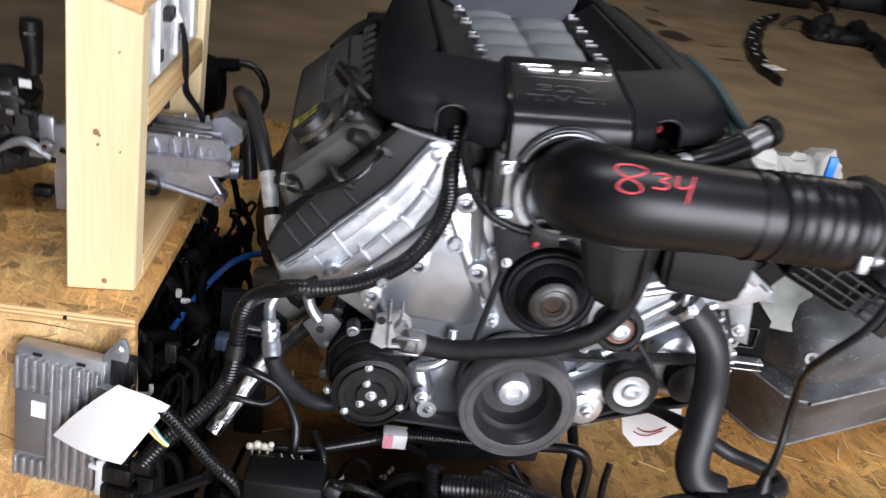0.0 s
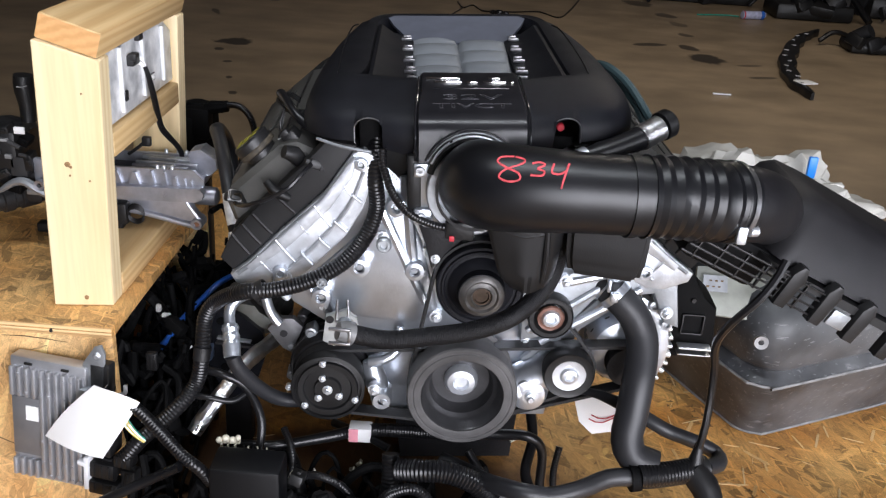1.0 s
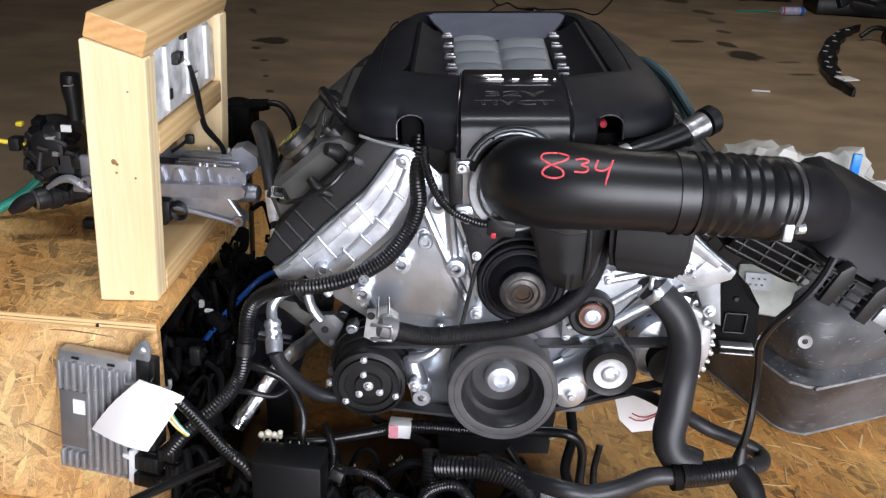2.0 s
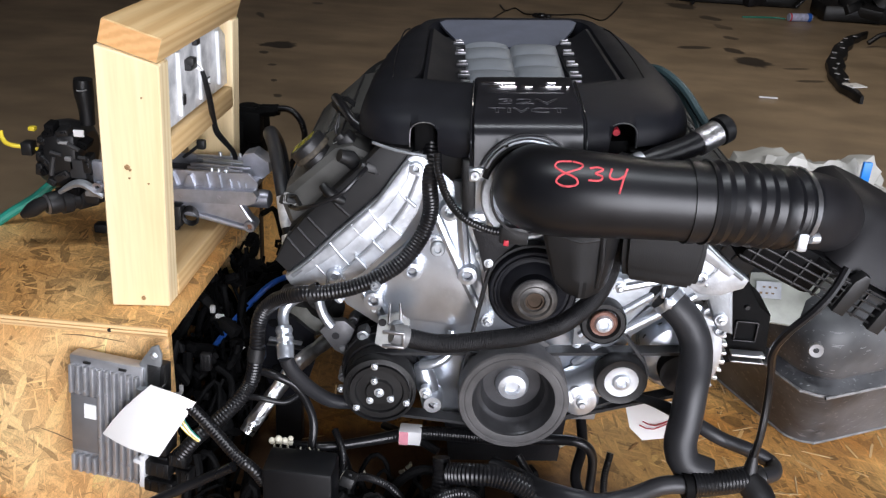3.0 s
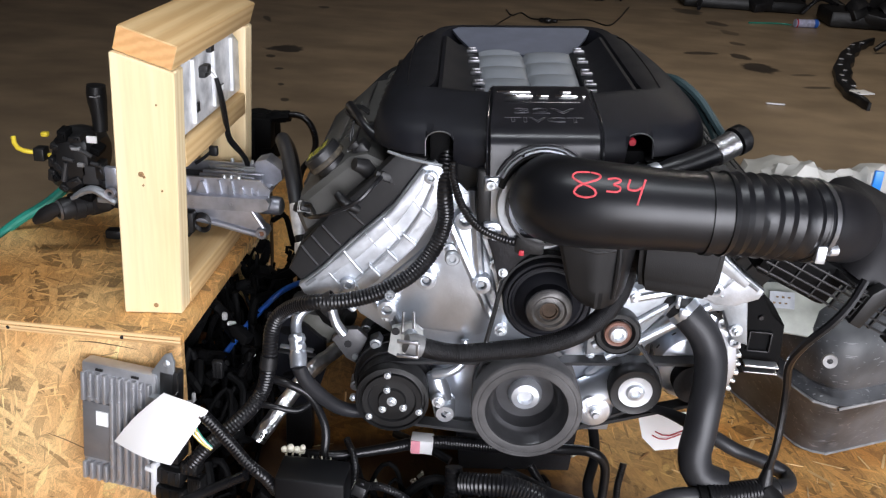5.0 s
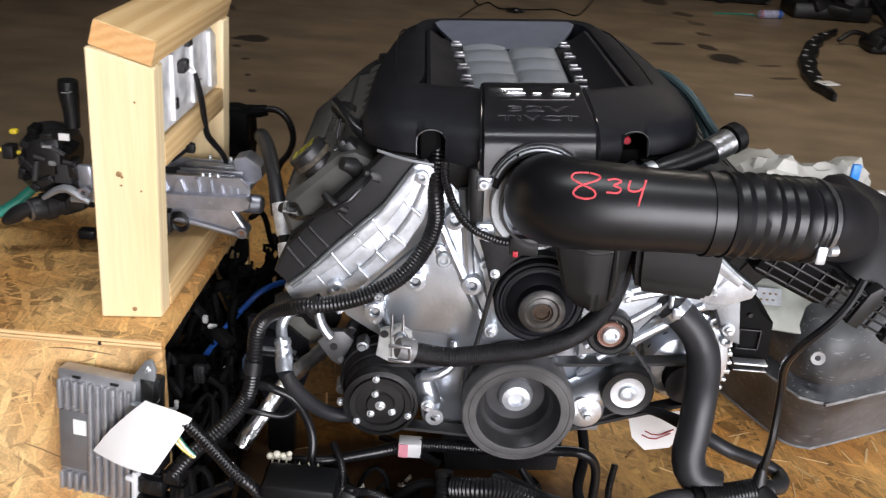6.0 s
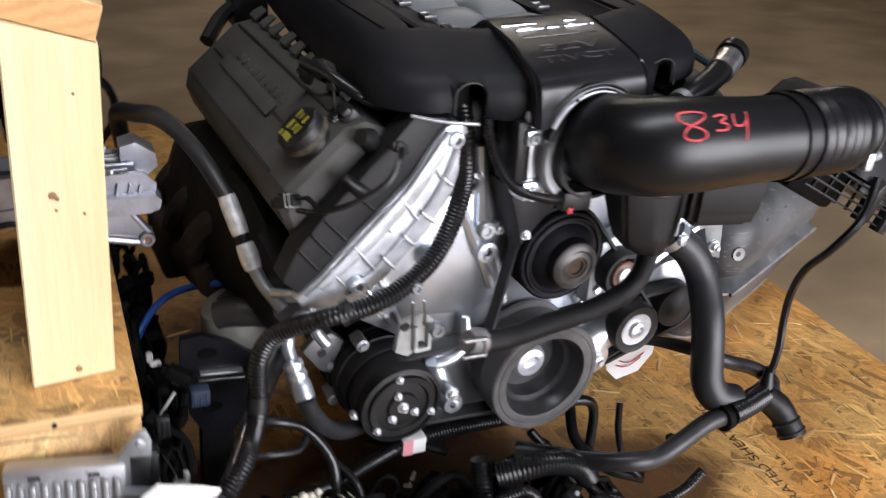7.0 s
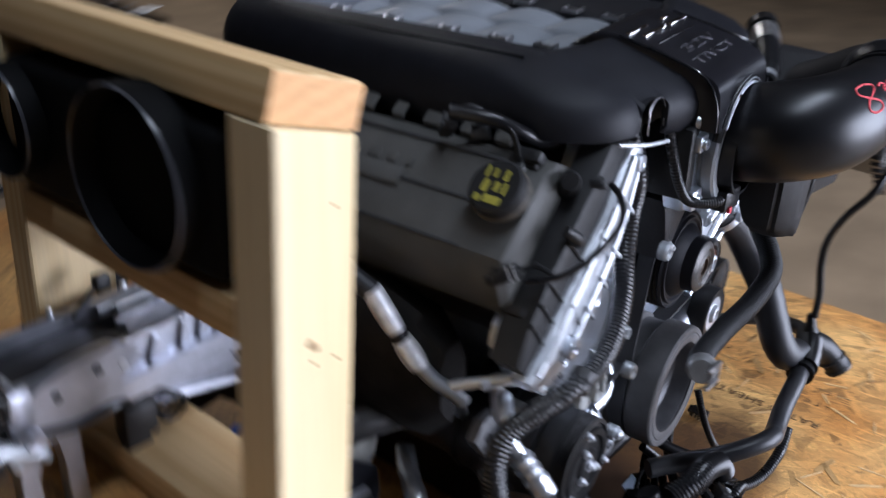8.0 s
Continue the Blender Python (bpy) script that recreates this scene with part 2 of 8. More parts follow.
def concrete_material():
    m = mat("stained_concrete", (0.35, 0.26, 0.165), 0.40, 0, 0.16, 1.6, 0.15, 120, 0.5)
    nt = m.node_tree
    b = nt.nodes["Principled BSDF"]
    base = b.inputs["Base Color"].links[0].from_socket
    tc = nt.nodes.new("ShaderNodeTexCoord")
    col = base
    # oil and water marks, dark and with ragged rims
    for sx, sy, rx, ry, ang, dark in ((1.16, 6.4, 0.118, 0.049, 20.0, 0.8), (1.48, 6.84, 0.046, 0.067, 21.0, 0.7), (1.41, 6.38, 0.059, 0.098, 20.0, 0.85), (1.46, 6.06, 0.109, 0.143, 19.0, 0.9), (1.71, 5.94, 0.087, 0.031, 19.0, 0.6), (1.71, 5.62, 0.09, 0.034, 18.0, 0.7), (1.48, 7.63, 0.072, 0.11, 22.0, 0.7), (1.51, 7.26, 0.058, 0.1, 22.0, 0.5),
                                    (1.32, 8.16, 0.11, 0.155, 24.0, 0.7), (-1.46, 5.58, 0.109, 0.096, 20.0, 0.92), (-1.49, 5.36, 0.026, 0.037, 20.0, 0.8), (-1.37, 5.07, 0.028, 0.027, 19.0, 0.8), (-1.27, 4.73, 0.017, 0.029, 18.0, 0.8), (-1.18, 4.45, 0.019, 0.031, 17.0, 0.8), (-1.82, 6.49, 0.023, 0.106, 23.0, 0.75), (-1.54, 7.09, 0.039, 0.062, 24.0, 0.8)):
        mp = nt.nodes.new("ShaderNodeMapping")
        mp.vector_type = "TEXTURE"
        mp.inputs["Location"].default_value = (sx, sy, 0)
        mp.inputs["Rotation"].default_value = (0, 0, radians(ang))
        mp.inputs["Scale"].default_value = (rx, ry, 1)
        nt.links.new(tc.outputs["Object"], mp.inputs["Vector"])
        ln = nt.nodes.new("ShaderNodeVectorMath")
        ln.operation = "LENGTH"
        nt.links.new(mp.outputs["Vector"], ln.inputs[0])
        nz = nt.nodes.new("ShaderNodeTexNoise")
        nz.inputs["Scale"].default_value = 9.0
        nz.inputs["Detail"].default_value = 5
        nt.links.new(tc.outputs["Object"], nz.inputs["Vector"])
        ad = nt.nodes.new("ShaderNodeMath")
        ad.operation = "MULTIPLY_ADD"
        ad.inputs[1].default_value = 1.5
        nt.links.new(nz.outputs["Fac"], ad.inputs[0])
        nt.links.new(ln.outputs["Value"], ad.inputs[2])
        mr = nt.nodes.new("ShaderNodeMapRange")
        mr.inputs["From Min"].default_value, mr.inputs["From Max"].default_value = 1.62, 1.85
        mr.inputs["To Min"].default_value, mr.inputs["To Max"].default_value = dark, 0.0
        nt.links.new(ad.outputs[0], mr.inputs["Value"])
        mx = nt.nodes.new("ShaderNodeMix")
        mx.data_type = "RGBA"
        nt.links.new(mr.outputs["Result"], mx.inputs["Factor"])
        nt.links.new(col, mx.inputs["A"])
        mx.inputs["B"].default_value = (0.03, 0.026, 0.022, 1)
        col = mx.outputs["Result"]
    # faint drag marks
    mp = nt.nodes.new("ShaderNodeMapping")
    mp.inputs["Rotation"].default_value = (0, 0, radians(4))
    mp.inputs["Scale"].default_value = (2.2, 3.4, 1)
    nt.links.new(tc.outputs["Object"], mp.inputs["Vector"])
    nz = nt.nodes.new("ShaderNodeTexNoise")
    nz.inputs["Scale"].default_value = 1.2
    nz.inputs["Detail"].default_value = 6
    nt.links.new(mp.outputs["Vector"], nz.inputs["Vector"])
    mr = nt.nodes.new("ShaderNodeMapRange")
    mr.inputs["From Min"].default_value, mr.inputs["From Max"].default_value = 0.35, 0.7
    mr.inputs["To Min"].default_value, mr.inputs["To Max"].default_value = 0.74, 1.14
    nt.links.new(nz.outputs["Fac"], mr.inputs["Value"])
    mx = nt.nodes.new("ShaderNodeMix")
    mx.data_type, mx.blend_type = "RGBA", "MULTIPLY"
    mx.inputs["Factor"].default_value = 1
    nt.links.new(col, mx.inputs["A"])
    nt.links.new(mr.outputs["Result"], mx.inputs["B"])
    nt.links.new(mx.outputs["Result"], b.inputs["Base Color"])
    return m


DECK_Z = 0.145
OSB = osb_material("osb_strands", (0.82, 0.50, 0.19))
# oil patches; those under the wiring and beside the box also hold painted shade
OSB_OIL_SHADE = osb_material("osb_strands_oil_shade", (0.84, 0.49, 0.165), False, ((0.24, 1.44, 0.22, 0.22, 0.3), (-0.22, 1.40, 0.42, 0.28, 0.92), (0.18, 1.34, 0.20, 0.13, 0.85), (-0.44, 1.90, 0.22, 0.62, 0.62)))
OSB_V = osb_material("osb_strands_upright", (0.96, 0.645, 0.30), True)
OSB_EDGE = wood_material("osb_cut_edge", (0.86, 0.60, 0.30), (0.50, 0.28, 0.10), 0)
PINE_Z = wood_material("pine_upright", (0.92, 0.76, 0.48), (0.80, 0.60, 0.31), 2)
PINE_Y = wood_material("pine_lengthwise", (0.70, 0.49, 0.24), (0.58, 0.37, 0.16), 1)
PINE_END = wood_material("pine_end_grain", (0.76, 0.43, 0.18), (0.67, 0.36, 0.135), 1, True)
CONCRETE = concrete_material()
WALL = mat("painted_block", (0.12, 0.11, 0.105), 0.8, 0, 0.1, 2, 0.2, 60)
ALU = mat("cast_aluminium", (0.67, 0.71, 0.77), 0.30, 0.88, 0.14, 18, 0.12, 160)
FLANGE = mat("flange_aluminium", (0.54, 0.565, 0.60), 0.46, 0.7, 0.3, 30, 0.25, 160)
ALU_D = mat("weathered_aluminium", (0.36, 0.38, 0.40), 0.45, 0.7, 0.2, 25, 0.3, 200)
ALU_S = mat("bright_casting", (0.46, 0.475, 0.53), 0.36, 0.75, 0.3, 26, 0.2, 160)
HUBBROWN = mat("brown_hub", (0.10, 0.07, 0.05), 0.5, 0.4, 0.3, 60, 0.3, 200)
WORNHUB = mat("worn_hub", (0.13, 0.125, 0.12), 0.45, 0.6, 0.35, 60, 0.3, 200)
STEEL = mat("zinc_steel", (0.70, 0.73, 0.77), 0.42, 0.85, 0.1, 60)
CHROME = mat("chrome_trim", (0.85, 0.85, 0.86), 0.08, 1.0, 0.03, 40)
FOIL = mat("foil_sleeve", (0.75, 0.75, 0.76), 0.3, 1.0, 0.15, 90, 0.6, 160)
COVER = mat("cover_plastic", (0.0066, 0.0070, 0.0098), 0.55, 0, 0.2, 40, 0.06, 900, 0.24, 0, 0.005)
SNOUTP = mat("snout_plastic", (0.009, 0.009, 0.0115), 0.30, 0, 0.2, 40, 0.05, 900, 0.5, 0, 0.010)
GLOSS = mat("gloss_black", (0.012, 0.012, 0.014), 0.12, 0, 0.2, 30)
PILLOW = mat("grey_trim", (0.21, 0.225, 0.245), 0.45, 0.0, 0.08, 30)
REARP = mat("slate_trim", (0.12, 0.13, 0.165), 0.5, 0.0, 0.1, 30, 0.05, 500)
DUCT = mat("duct_plastic", (0.0062, 0.0064, 0.0078), 0.34, 0, 0.2, 30, 0.05, 700, 0.42, 0, 0.006)
BLACK = mat("black_plastic", (0.007, 0.007, 0.0075), 0.42, 0, 0.25, 30, 0.1, 400, 0.4, 0, 0.03)
LOOM = mat("loom_plastic", (0.0062, 0.0062, 0.0072), 0.30, 0, 0.25, 50, 0, None, 0.45, 0, 0.012)
RUBBER = mat("rubber", (0.012, 0.012, 0.013), 0.55, 0, 0.25, 25, 0.15, 300, 0.4, 0, 0.05)
HOSE = mat("hose_rubber", (0.014, 0.0145, 0.017), 0.42, 0, 0.15, 25, 0.08, 400, 0.45, 0, 0.04)
VCOVER = mat("warm_grey_cover", (0.055, 0.054, 0.049), 0.55, 0, 0.2, 24, 0.2, 500, 0.4, 0, 0.08)
GREYCOV = mat("valve_cover_plastic", (0.019, 0.019, 0.020), 0.50, 0, 0.15, 30, 0.15, 500, 0.42, 0, 0.06)
LIDM = mat("lid_plastic", (0.010, 0.0096, 0.011), 0.5, 0, 0.15, 30, 0.12, 600, 0.25, 0, 0.02)
DUSTY = scuffed(mat("dusty_plastic", (0.040, 0.042, 0.046), 0.46, 0, 0.7, 14, 0.35, 40, 0.45, 0, 0.7, (0.235, 0.24, 0.245)), 14, (0.34, 0.35, 0.36), 0.35)
IRON = mat("dark_iron", (0.018, 0.018, 0.02), 0.45, 0.4, 0.3, 25, 0.3, 200, 0.4, 0, 0.04)
RUST = mat("rusty_iron", (0.035, 0.022, 0.016), 0.75, 0.2, 0.45, 22, 0.5, 160)
CUP = mat("damper_cup", (0.055, 0.055, 0.058), 0.38, 0.6, 0.2, 40, 0.1, 300, 0.5, 0, 0.06)
RIMGREY = mat("damper_rubber", (0.058, 0.056, 0.056), 0.6, 0, 0.2, 40, 0.15, 300, 0.4, 0, 0.2)
ECUG = mat("module_aluminium", (0.43, 0.435, 0.455), 0.45, 0.7, 0.16, 30, 0.2, 300)
PAPER = mat("paper", (0.86, 0.86, 0.85), 0.8, 0, 0.02, 20)
WHITEP = mat("white_plastic", (0.72, 0.73, 0.74), 0.4, 0, 0.06, 20)
FILMW = mat("creased_white_film", (0.70, 0.72, 0.75), 0.3, 0.2, 0.45, 28, 1.0, 40)
BEIGE = mat("bleached_plastic", (0.60, 0.57, 0.46), 0.55, 0, 0.08, 40)
MATTE = mat("matte_black", (0.0022, 0.0022, 0.0025), 0.7, 0, 0.3, 40, 0.1, 300, 0.12)
SCUFF = mat("scuffed_edge", (0.20, 0.20, 0.20), 0.6, 0, 0.4, 40)
GREYC = mat("grey_connector", (0.33, 0.33, 0.33), 0.55, 0, 0.1, 40)
SHEETP = mat("dull_film", (0.27, 0.28, 0.25), 0.4, 0, 0.35, 16, 0.4, 60)
WRAP = mat("crumpled_wrap", (0.50, 0.49, 0.45), 0.5, 0, 0.2, 12, 0.3, 60)
CHALK = mat("red_chalk", (0.62, 0.075, 0.09), 0.8, 0, 0.35, 160)
BRAID = mat("braided_sleeve", (0.005, 0.005, 0.006), 0.5, 0, 0.5, 200, 0.35, 1600, 0.28, 0, 0.01)
CLAMP = mat("clamp_steel", (0.30, 0.30, 0.31), 0.32, 0.9, 0.3, 60)
MOULD = mat("moulded_black", (0.0075, 0.0075, 0.008), 0.5, 0, 0.2, 30, 0.12, 600, 0.3, 0, 0.03)
RED = mat("red_paint", (0.42, 0.02, 0.035), 0.5, 0, 0.1, 60)
INK = mat("black_ink", (0.15, 0.095, 0.045), 0.8, 0, 0.3, 80)
BLUE = mat("blue_plastic", (0.02, 0.10, 0.42), 0.4, 0, 0.15, 30)
BLUEB = mat("bright_blue", (0.02, 0.22, 0.75), 0.4, 0, 0.1, 30)
YELLOW = mat("yellow_plastic", (0.65, 0.50, 0.03), 0.5, 0, 0.1, 30)
GREEN = mat("green_tube", (0.02, 0.22, 0.16), 0.45, 0, 0.15, 30)


# ---------------------------------------------------------------- builders
def catmull(pts, sub):
    p = [Vector(q) for q in pts]
    p = [p[0] * 2 - p[1]] + p + [p[-1] * 2 - p[-2]]
    out = []
    for i in range(1, len(p) - 2):
        for k in range(sub):
            t = k / sub
            out.append(0.5 * ((2 * p[i]) + (p[i + 1] - p[i - 1]) * t + (2 * p[i - 1] - 5 * p[i] + 4 * p[i + 1] - p[i + 2]) * t * t + (3 * p[i] - p[i - 1] - 3 * p[i + 1] + p[i + 2]) * t ** 3))
    out.append(p[-2])
    return out


def resample(pts, step):
    d = [0.0]
    for a, b in zip(pts, pts[1:]):
        d.append(d[-1] + (b - a).length)
    n = max(2, int(d[-1] / step))
    out, j = [], 0
    for i in range(n + 1):
        s = d[-1] * i / n
        while j < len(d) - 2 and d[j + 1] < s:
            j += 1
        f = (s - d[j]) / max(1e-9, d[j + 1] - d[j])
        out.append((pts[j].lerp(pts[j + 1], min(1, f)), s / d[-1]))
    return out


def tube(bm, pts, r, n=12, step=0.012, ribs=0.0, amp=0.12, cap=True, squash=1.0):
    """A swept tube; r is a number or a list spread evenly along it; ribs is the pitch of corrugations."""
    path = catmull(pts, 10)
    st = ribs / 2 if ribs else step
    sm = resample(path, st)
    rs = r if isinstance(r, (list, tuple)) else [r, r]
    up = Vector((0, 0, 1))
    prev, rings = None, []
    for i, (p, f) in enumerate(sm):
        a, b = sm[max(0, i - 1)][0], sm[min(len(sm) - 1, i + 1)][0]
        t = (b - a).normalized()
        if prev is None:
            x = t.cross(up)
            if x.length < 0.2:
                x = t.cross(Vector((1, 0, 0)))
        else:
            x = prev - t * prev.dot(t)
        x.normalize()
        prev = x
        y = t.cross(x)
        g = f * (len(rs) - 1)
        k = min(len(rs) - 2, int(g))
        rad = rs[k] + (rs[k + 1] - rs[k]) * (g - k)
        if ribs and i % 2:
            rad *= 1 - amp
        rings.append([bm.verts.new(p + (x * math.cos(q) + y * math.sin(q) * squash) * rad) for q in [2 * math.pi * j / n for j in range(n)]])
    for a, b in zip(rings, rings[1:]):
        for j in range(n):
            bm.faces.new((a[j], a[(j + 1) % n], b[(j + 1) % n], b[j]))
    if cap:
        bm.faces.new(rings[0][::-1])
        bm.faces.new(rings[-1])
    return bm


def lathe(bm, prof, m=Matrix(), n=32):
    """Revolve (radius, height) round the z axis, placed by m."""
    rings = []
    for r, h in prof:
        if r < 1e-6:
            rings.append([bm.verts.new(m @ Vector((0, 0, h)))])
        else:
            rings.append([bm.verts.new(m @ Vector((r * math.cos(q), r * math.sin(q), h))) for q in [2 * math.pi * j / n for j in range(n)]])
    for a, b in zip(rings, rings[1:]):
        for j in range(n):
            k = (j + 1) % n
            if len(a) == 1 and len(b) > 1:
                bm.faces.new((a[0], b[j], b[k]))
            elif len(b) == 1 and len(a) > 1:
                bm.faces.new((a[j], a[k], b[0]))
            elif len(a) > 1:
                bm.faces.new((a[j], a[k], b[k], b[j]))
    return bm


def box(bm, c, s, m=Matrix(), bev=0.002, seg=2):
    """A box with softened edges, centre c and size s, placed by m."""
    t = bmesh.new()
    bmesh.ops.create_cube(t, size=1, matrix=Matrix.Translation(c) @ Matrix.Diagonal((*s, 1)))
    if bev > 0:
        bmesh.ops.bevel(t, geom=list(t.edges), offset=min(bev, min(s) * 0.45), segments=seg, profile=0.5, affect="EDGES")
    merge(bm, t, m)
    return bm


def merge(bm, t, m=Matrix()):
    vs = {v: bm.verts.new(m @ v.co) for v in t.verts}
    for f in t.faces:
        try:
            bm.faces.new([vs[v] for v in f.verts])
        except ValueError:
            pass
    t.free()


def prism(bm, poly, h0, h1, m=Matrix(), bev=0.0):
    """A polygon in x, y pulled from h0 to h1 along z, placed by m."""
    t = bmesh.new()
    lo = [t.verts.new((x, y, h0)) for x, y in poly]
    hi = [t.verts.new((x, y, h1)) for x, y in poly]
    k = len(poly)
    t.faces.new(lo[::-1])
    t.faces.new(hi)
    for i in range(k):
        t.faces.new((lo[i], lo[(i + 1) % k], hi[(i + 1) % k], hi[i]))
    bmesh.ops.recalc_face_normals(t, faces=t.faces)
    if bev > 0:
        es = [e for e in t.edges if all(abs(v.co.z - h1) < 1e-6 for v in e.verts)]
        bmesh.ops.bevel(t, geom=es, offset=bev, segments=2, profile=0.5, affect="EDGES")
    merge(bm, t, m)
    return bm


def loft(bm, rings, closed=True, cap=True):
    vs = [[bm.verts.new(p) for p in ring] for ring in rings]
    n = len(vs[0])
    for a, b in zip(vs, vs[1:]):
        for j in range(n if closed else n - 1):
            k = (j + 1) % n
            bm.faces.new((a[j], a[k], b[k], b[j]))
    if cap:
        bm.faces.new(vs[0][::-1])
        bm.faces.new(vs[-1])
    return bm


def thing(name, at, label, category, group="", kind=""):
    ob = new(name)
    ob.location = at
    ob.empty_display_size = 0.05
    tagged(ob, label, category, group, kind)
    return ob


def mesh_of(name, bm, material, sharp=35, m=None):
    if m is not None:
        bm.transform(m)
    bmesh.ops.recalc_face_normals(bm, faces=bm.faces)
    me = bpy.data.meshes.new(name)
    bm.to_mesh(me)
    bm.free()
    me.polygons.foreach_set("use_smooth", [True] * len(me.polygons))
    me.set_sharp_from_angle(angle=radians(sharp))
    me.materials.append(material)
    return me


def part(name, bm, material, parent=None, label="", m=None, sharp=35):
    """One mesh object, in world coordinates, under a thing or a part."""
    ob = new(name, mesh_of(name, bm, material, sharp, m))
    if parent is not None:
        ob.parent = parent
        if parent.type == "EMPTY":
            ob.matrix_parent_inverse = Matrix.Translation(parent.location).inverted()
    if label:
        ob["label"] = label
    return ob


def single(name, bm, material, label, category, group="", kind="", m=None, sharp=35):
    return tagged(part(name, bm, material, None, "", m, sharp), label, category, group, kind)


def placed(name, me, parent, m):
    """A repeat of a shared mesh at m (world), under a thing."""
    ob = new(name, me)
    ob.parent = parent
    inv = Matrix.Translation(parent.location).inverted() if parent.type == "EMPTY" else Matrix()
    ob.matrix_basis = inv @ m
    return ob


def bm_():
    return bmesh.new()


AXF = Matrix(((1, 0, 0, 0), (0, 0, -1, 0), (0, 1, 0, 0), (0, 0, 0, 1)))  # local z -> -y (towards the front), x stays, y -> z


def front(u, v, w):
    """Placement whose z axis points to the front (-y), x to the right and y up."""
    return Matrix.Translation((u, v, w)) @ AXF

# ---------------------------------------------------------------- setting
RX0, RX1, RY0, RY1, RH = -7.0, 7.0, -2.5, 12.0, 3.7
DECK = 0.145     # top of the pallet
BOXT = 0.506     # top of the wooden box

bm = bm_()
box(bm, (0, 4.75, -0.06), (14.4, 14.9, 0.12), bev=0)
single("floor", bm, CONCRETE, "brown stained concrete shop floor with oil marks", "floor", kind="structure")
bm = bm_()
box(bm, (0, 4.75, RH + 0.06), (14.4, 14.9, 0.12), bev=0)
single("ceiling", bm, WALL, "plain shop ceiling", "ceiling", kind="structure")
for nm, c, s in (("wall_north", (0, RY1 + 0.1, RH / 2), (14.4, 0.2, RH)), ("wall_east", (RX1 + 0.1, 4.75, RH / 2), (0.2, 14.5, RH)), ("wall_west", (RX0 - 0.1, 4.75, RH / 2), (0.2, 14.5, RH))):
    bm = bm_()
    box(bm, c, s, bev=0)
    single(nm, bm, WALL, "plain painted block wall", "wall", kind="structure")
# the wall behind the camera, with the open door and an added opening for the side lamp
bm = bm_()
box(bm, (-3.6, RY0 - 0.1, RH / 2), (7.2, 0.2, RH), bev=0)
box(bm, (3.7, RY0 - 0.1, RH / 2), (0.3, 0.2, RH), bev=0)
box(bm, (6.75, RY0 - 0.1, RH / 2), (0.9, 0.2, RH), bev=0)
box(bm, (1.775, RY0 - 0.1, 3.27), (3.55, 0.2, 0.86), bev=0)
box(bm, (5.075, RY0 - 0.1, 3.27), (2.45, 0.2, 0.86), bev=0)
single("wall_south", bm, WALL, "plain painted block wall with an open door and an added second opening", "wall", kind="structure")
for lx, ly in ((-0.3, 0.75), (2.0, 5.2)):
    th = thing("ceiling_light", (lx, ly, RH), "assumed white tube light under the ceiling", "lamp", "ceiling lights")
    bm = bm_()
    box(bm, (lx, ly, RH - 0.04), (2.46, 0.2, 0.08), bev=0.006)
    part("housing", bm, WHITEP, th)


# ---------------------------------------------------------------- pallet and box
pallet = thing("pallet", (-0.07, 1.9, 0), "low wooden pallet with an oriented strand board deck", "pallet")
PX0, PX1, PY0, PY1 = -1.0, 0.96, 0.99, 3.1
bm = bm_()
box(bm, ((PX0 + PX1) / 2, (PY0 + PY1) / 2, DECK - 0.009), (PX1 - PX0, PY1 - PY0, 0.018), bev=0.0015)
deck = part("deck", bm, OSB_OIL_SHADE, pallet, "oil-stained oriented strand board deck with shade painted into the patches")
for k in range(5):
    bm = bm_()
    y = PY0 + 0.05 + k * (PY1 - PY0 - 0.1) / 4
    box(bm, ((PX0 + PX1) / 2, y, DECK - 0.0375), (PX1 - PX0, 0.089, 0.038), bev=0.003)
    part("crossbar", bm, PINE_Y, pallet)
for k in range(3):
    bm = bm_()
    x = PX0 + 0.05 + k * (PX1 - PX0 - 0.1) / 2
    box(bm, (x, (PY0 + PY1) / 2, (DECK - 0.0575) / 2), (0.089, PY1 - PY0, DECK - 0.0575), bev=0.003)
    part("runner", bm, PINE_Y, pallet)


def lettering(text, m, size, material, parent, name="lettering", depth=0.0004, outline=0.0):
    cu = bpy.data.curves.new(name, "FONT")
    if outline:
        cu.fill_mode, cu.bevel_depth, cu.bevel_resolution = "NONE", outline, 1
    cu.body, cu.size, cu.align_x, cu.align_y, cu.extrude = text, size, "CENTER", "CENTER", depth
    tmp = bpy.data.objects.new(name, cu)
    me = bpy.data.meshes.new_from_object(tmp)
    bpy.data.objects.remove(tmp)
    me.materials.append(material)
    ob = new(name, me)
    ob.parent = parent
    inv = Matrix.Translation(parent.location).inverted() if parent.type == "EMPTY" else Matrix()
    ob.matrix_basis = inv @ m
    return ob


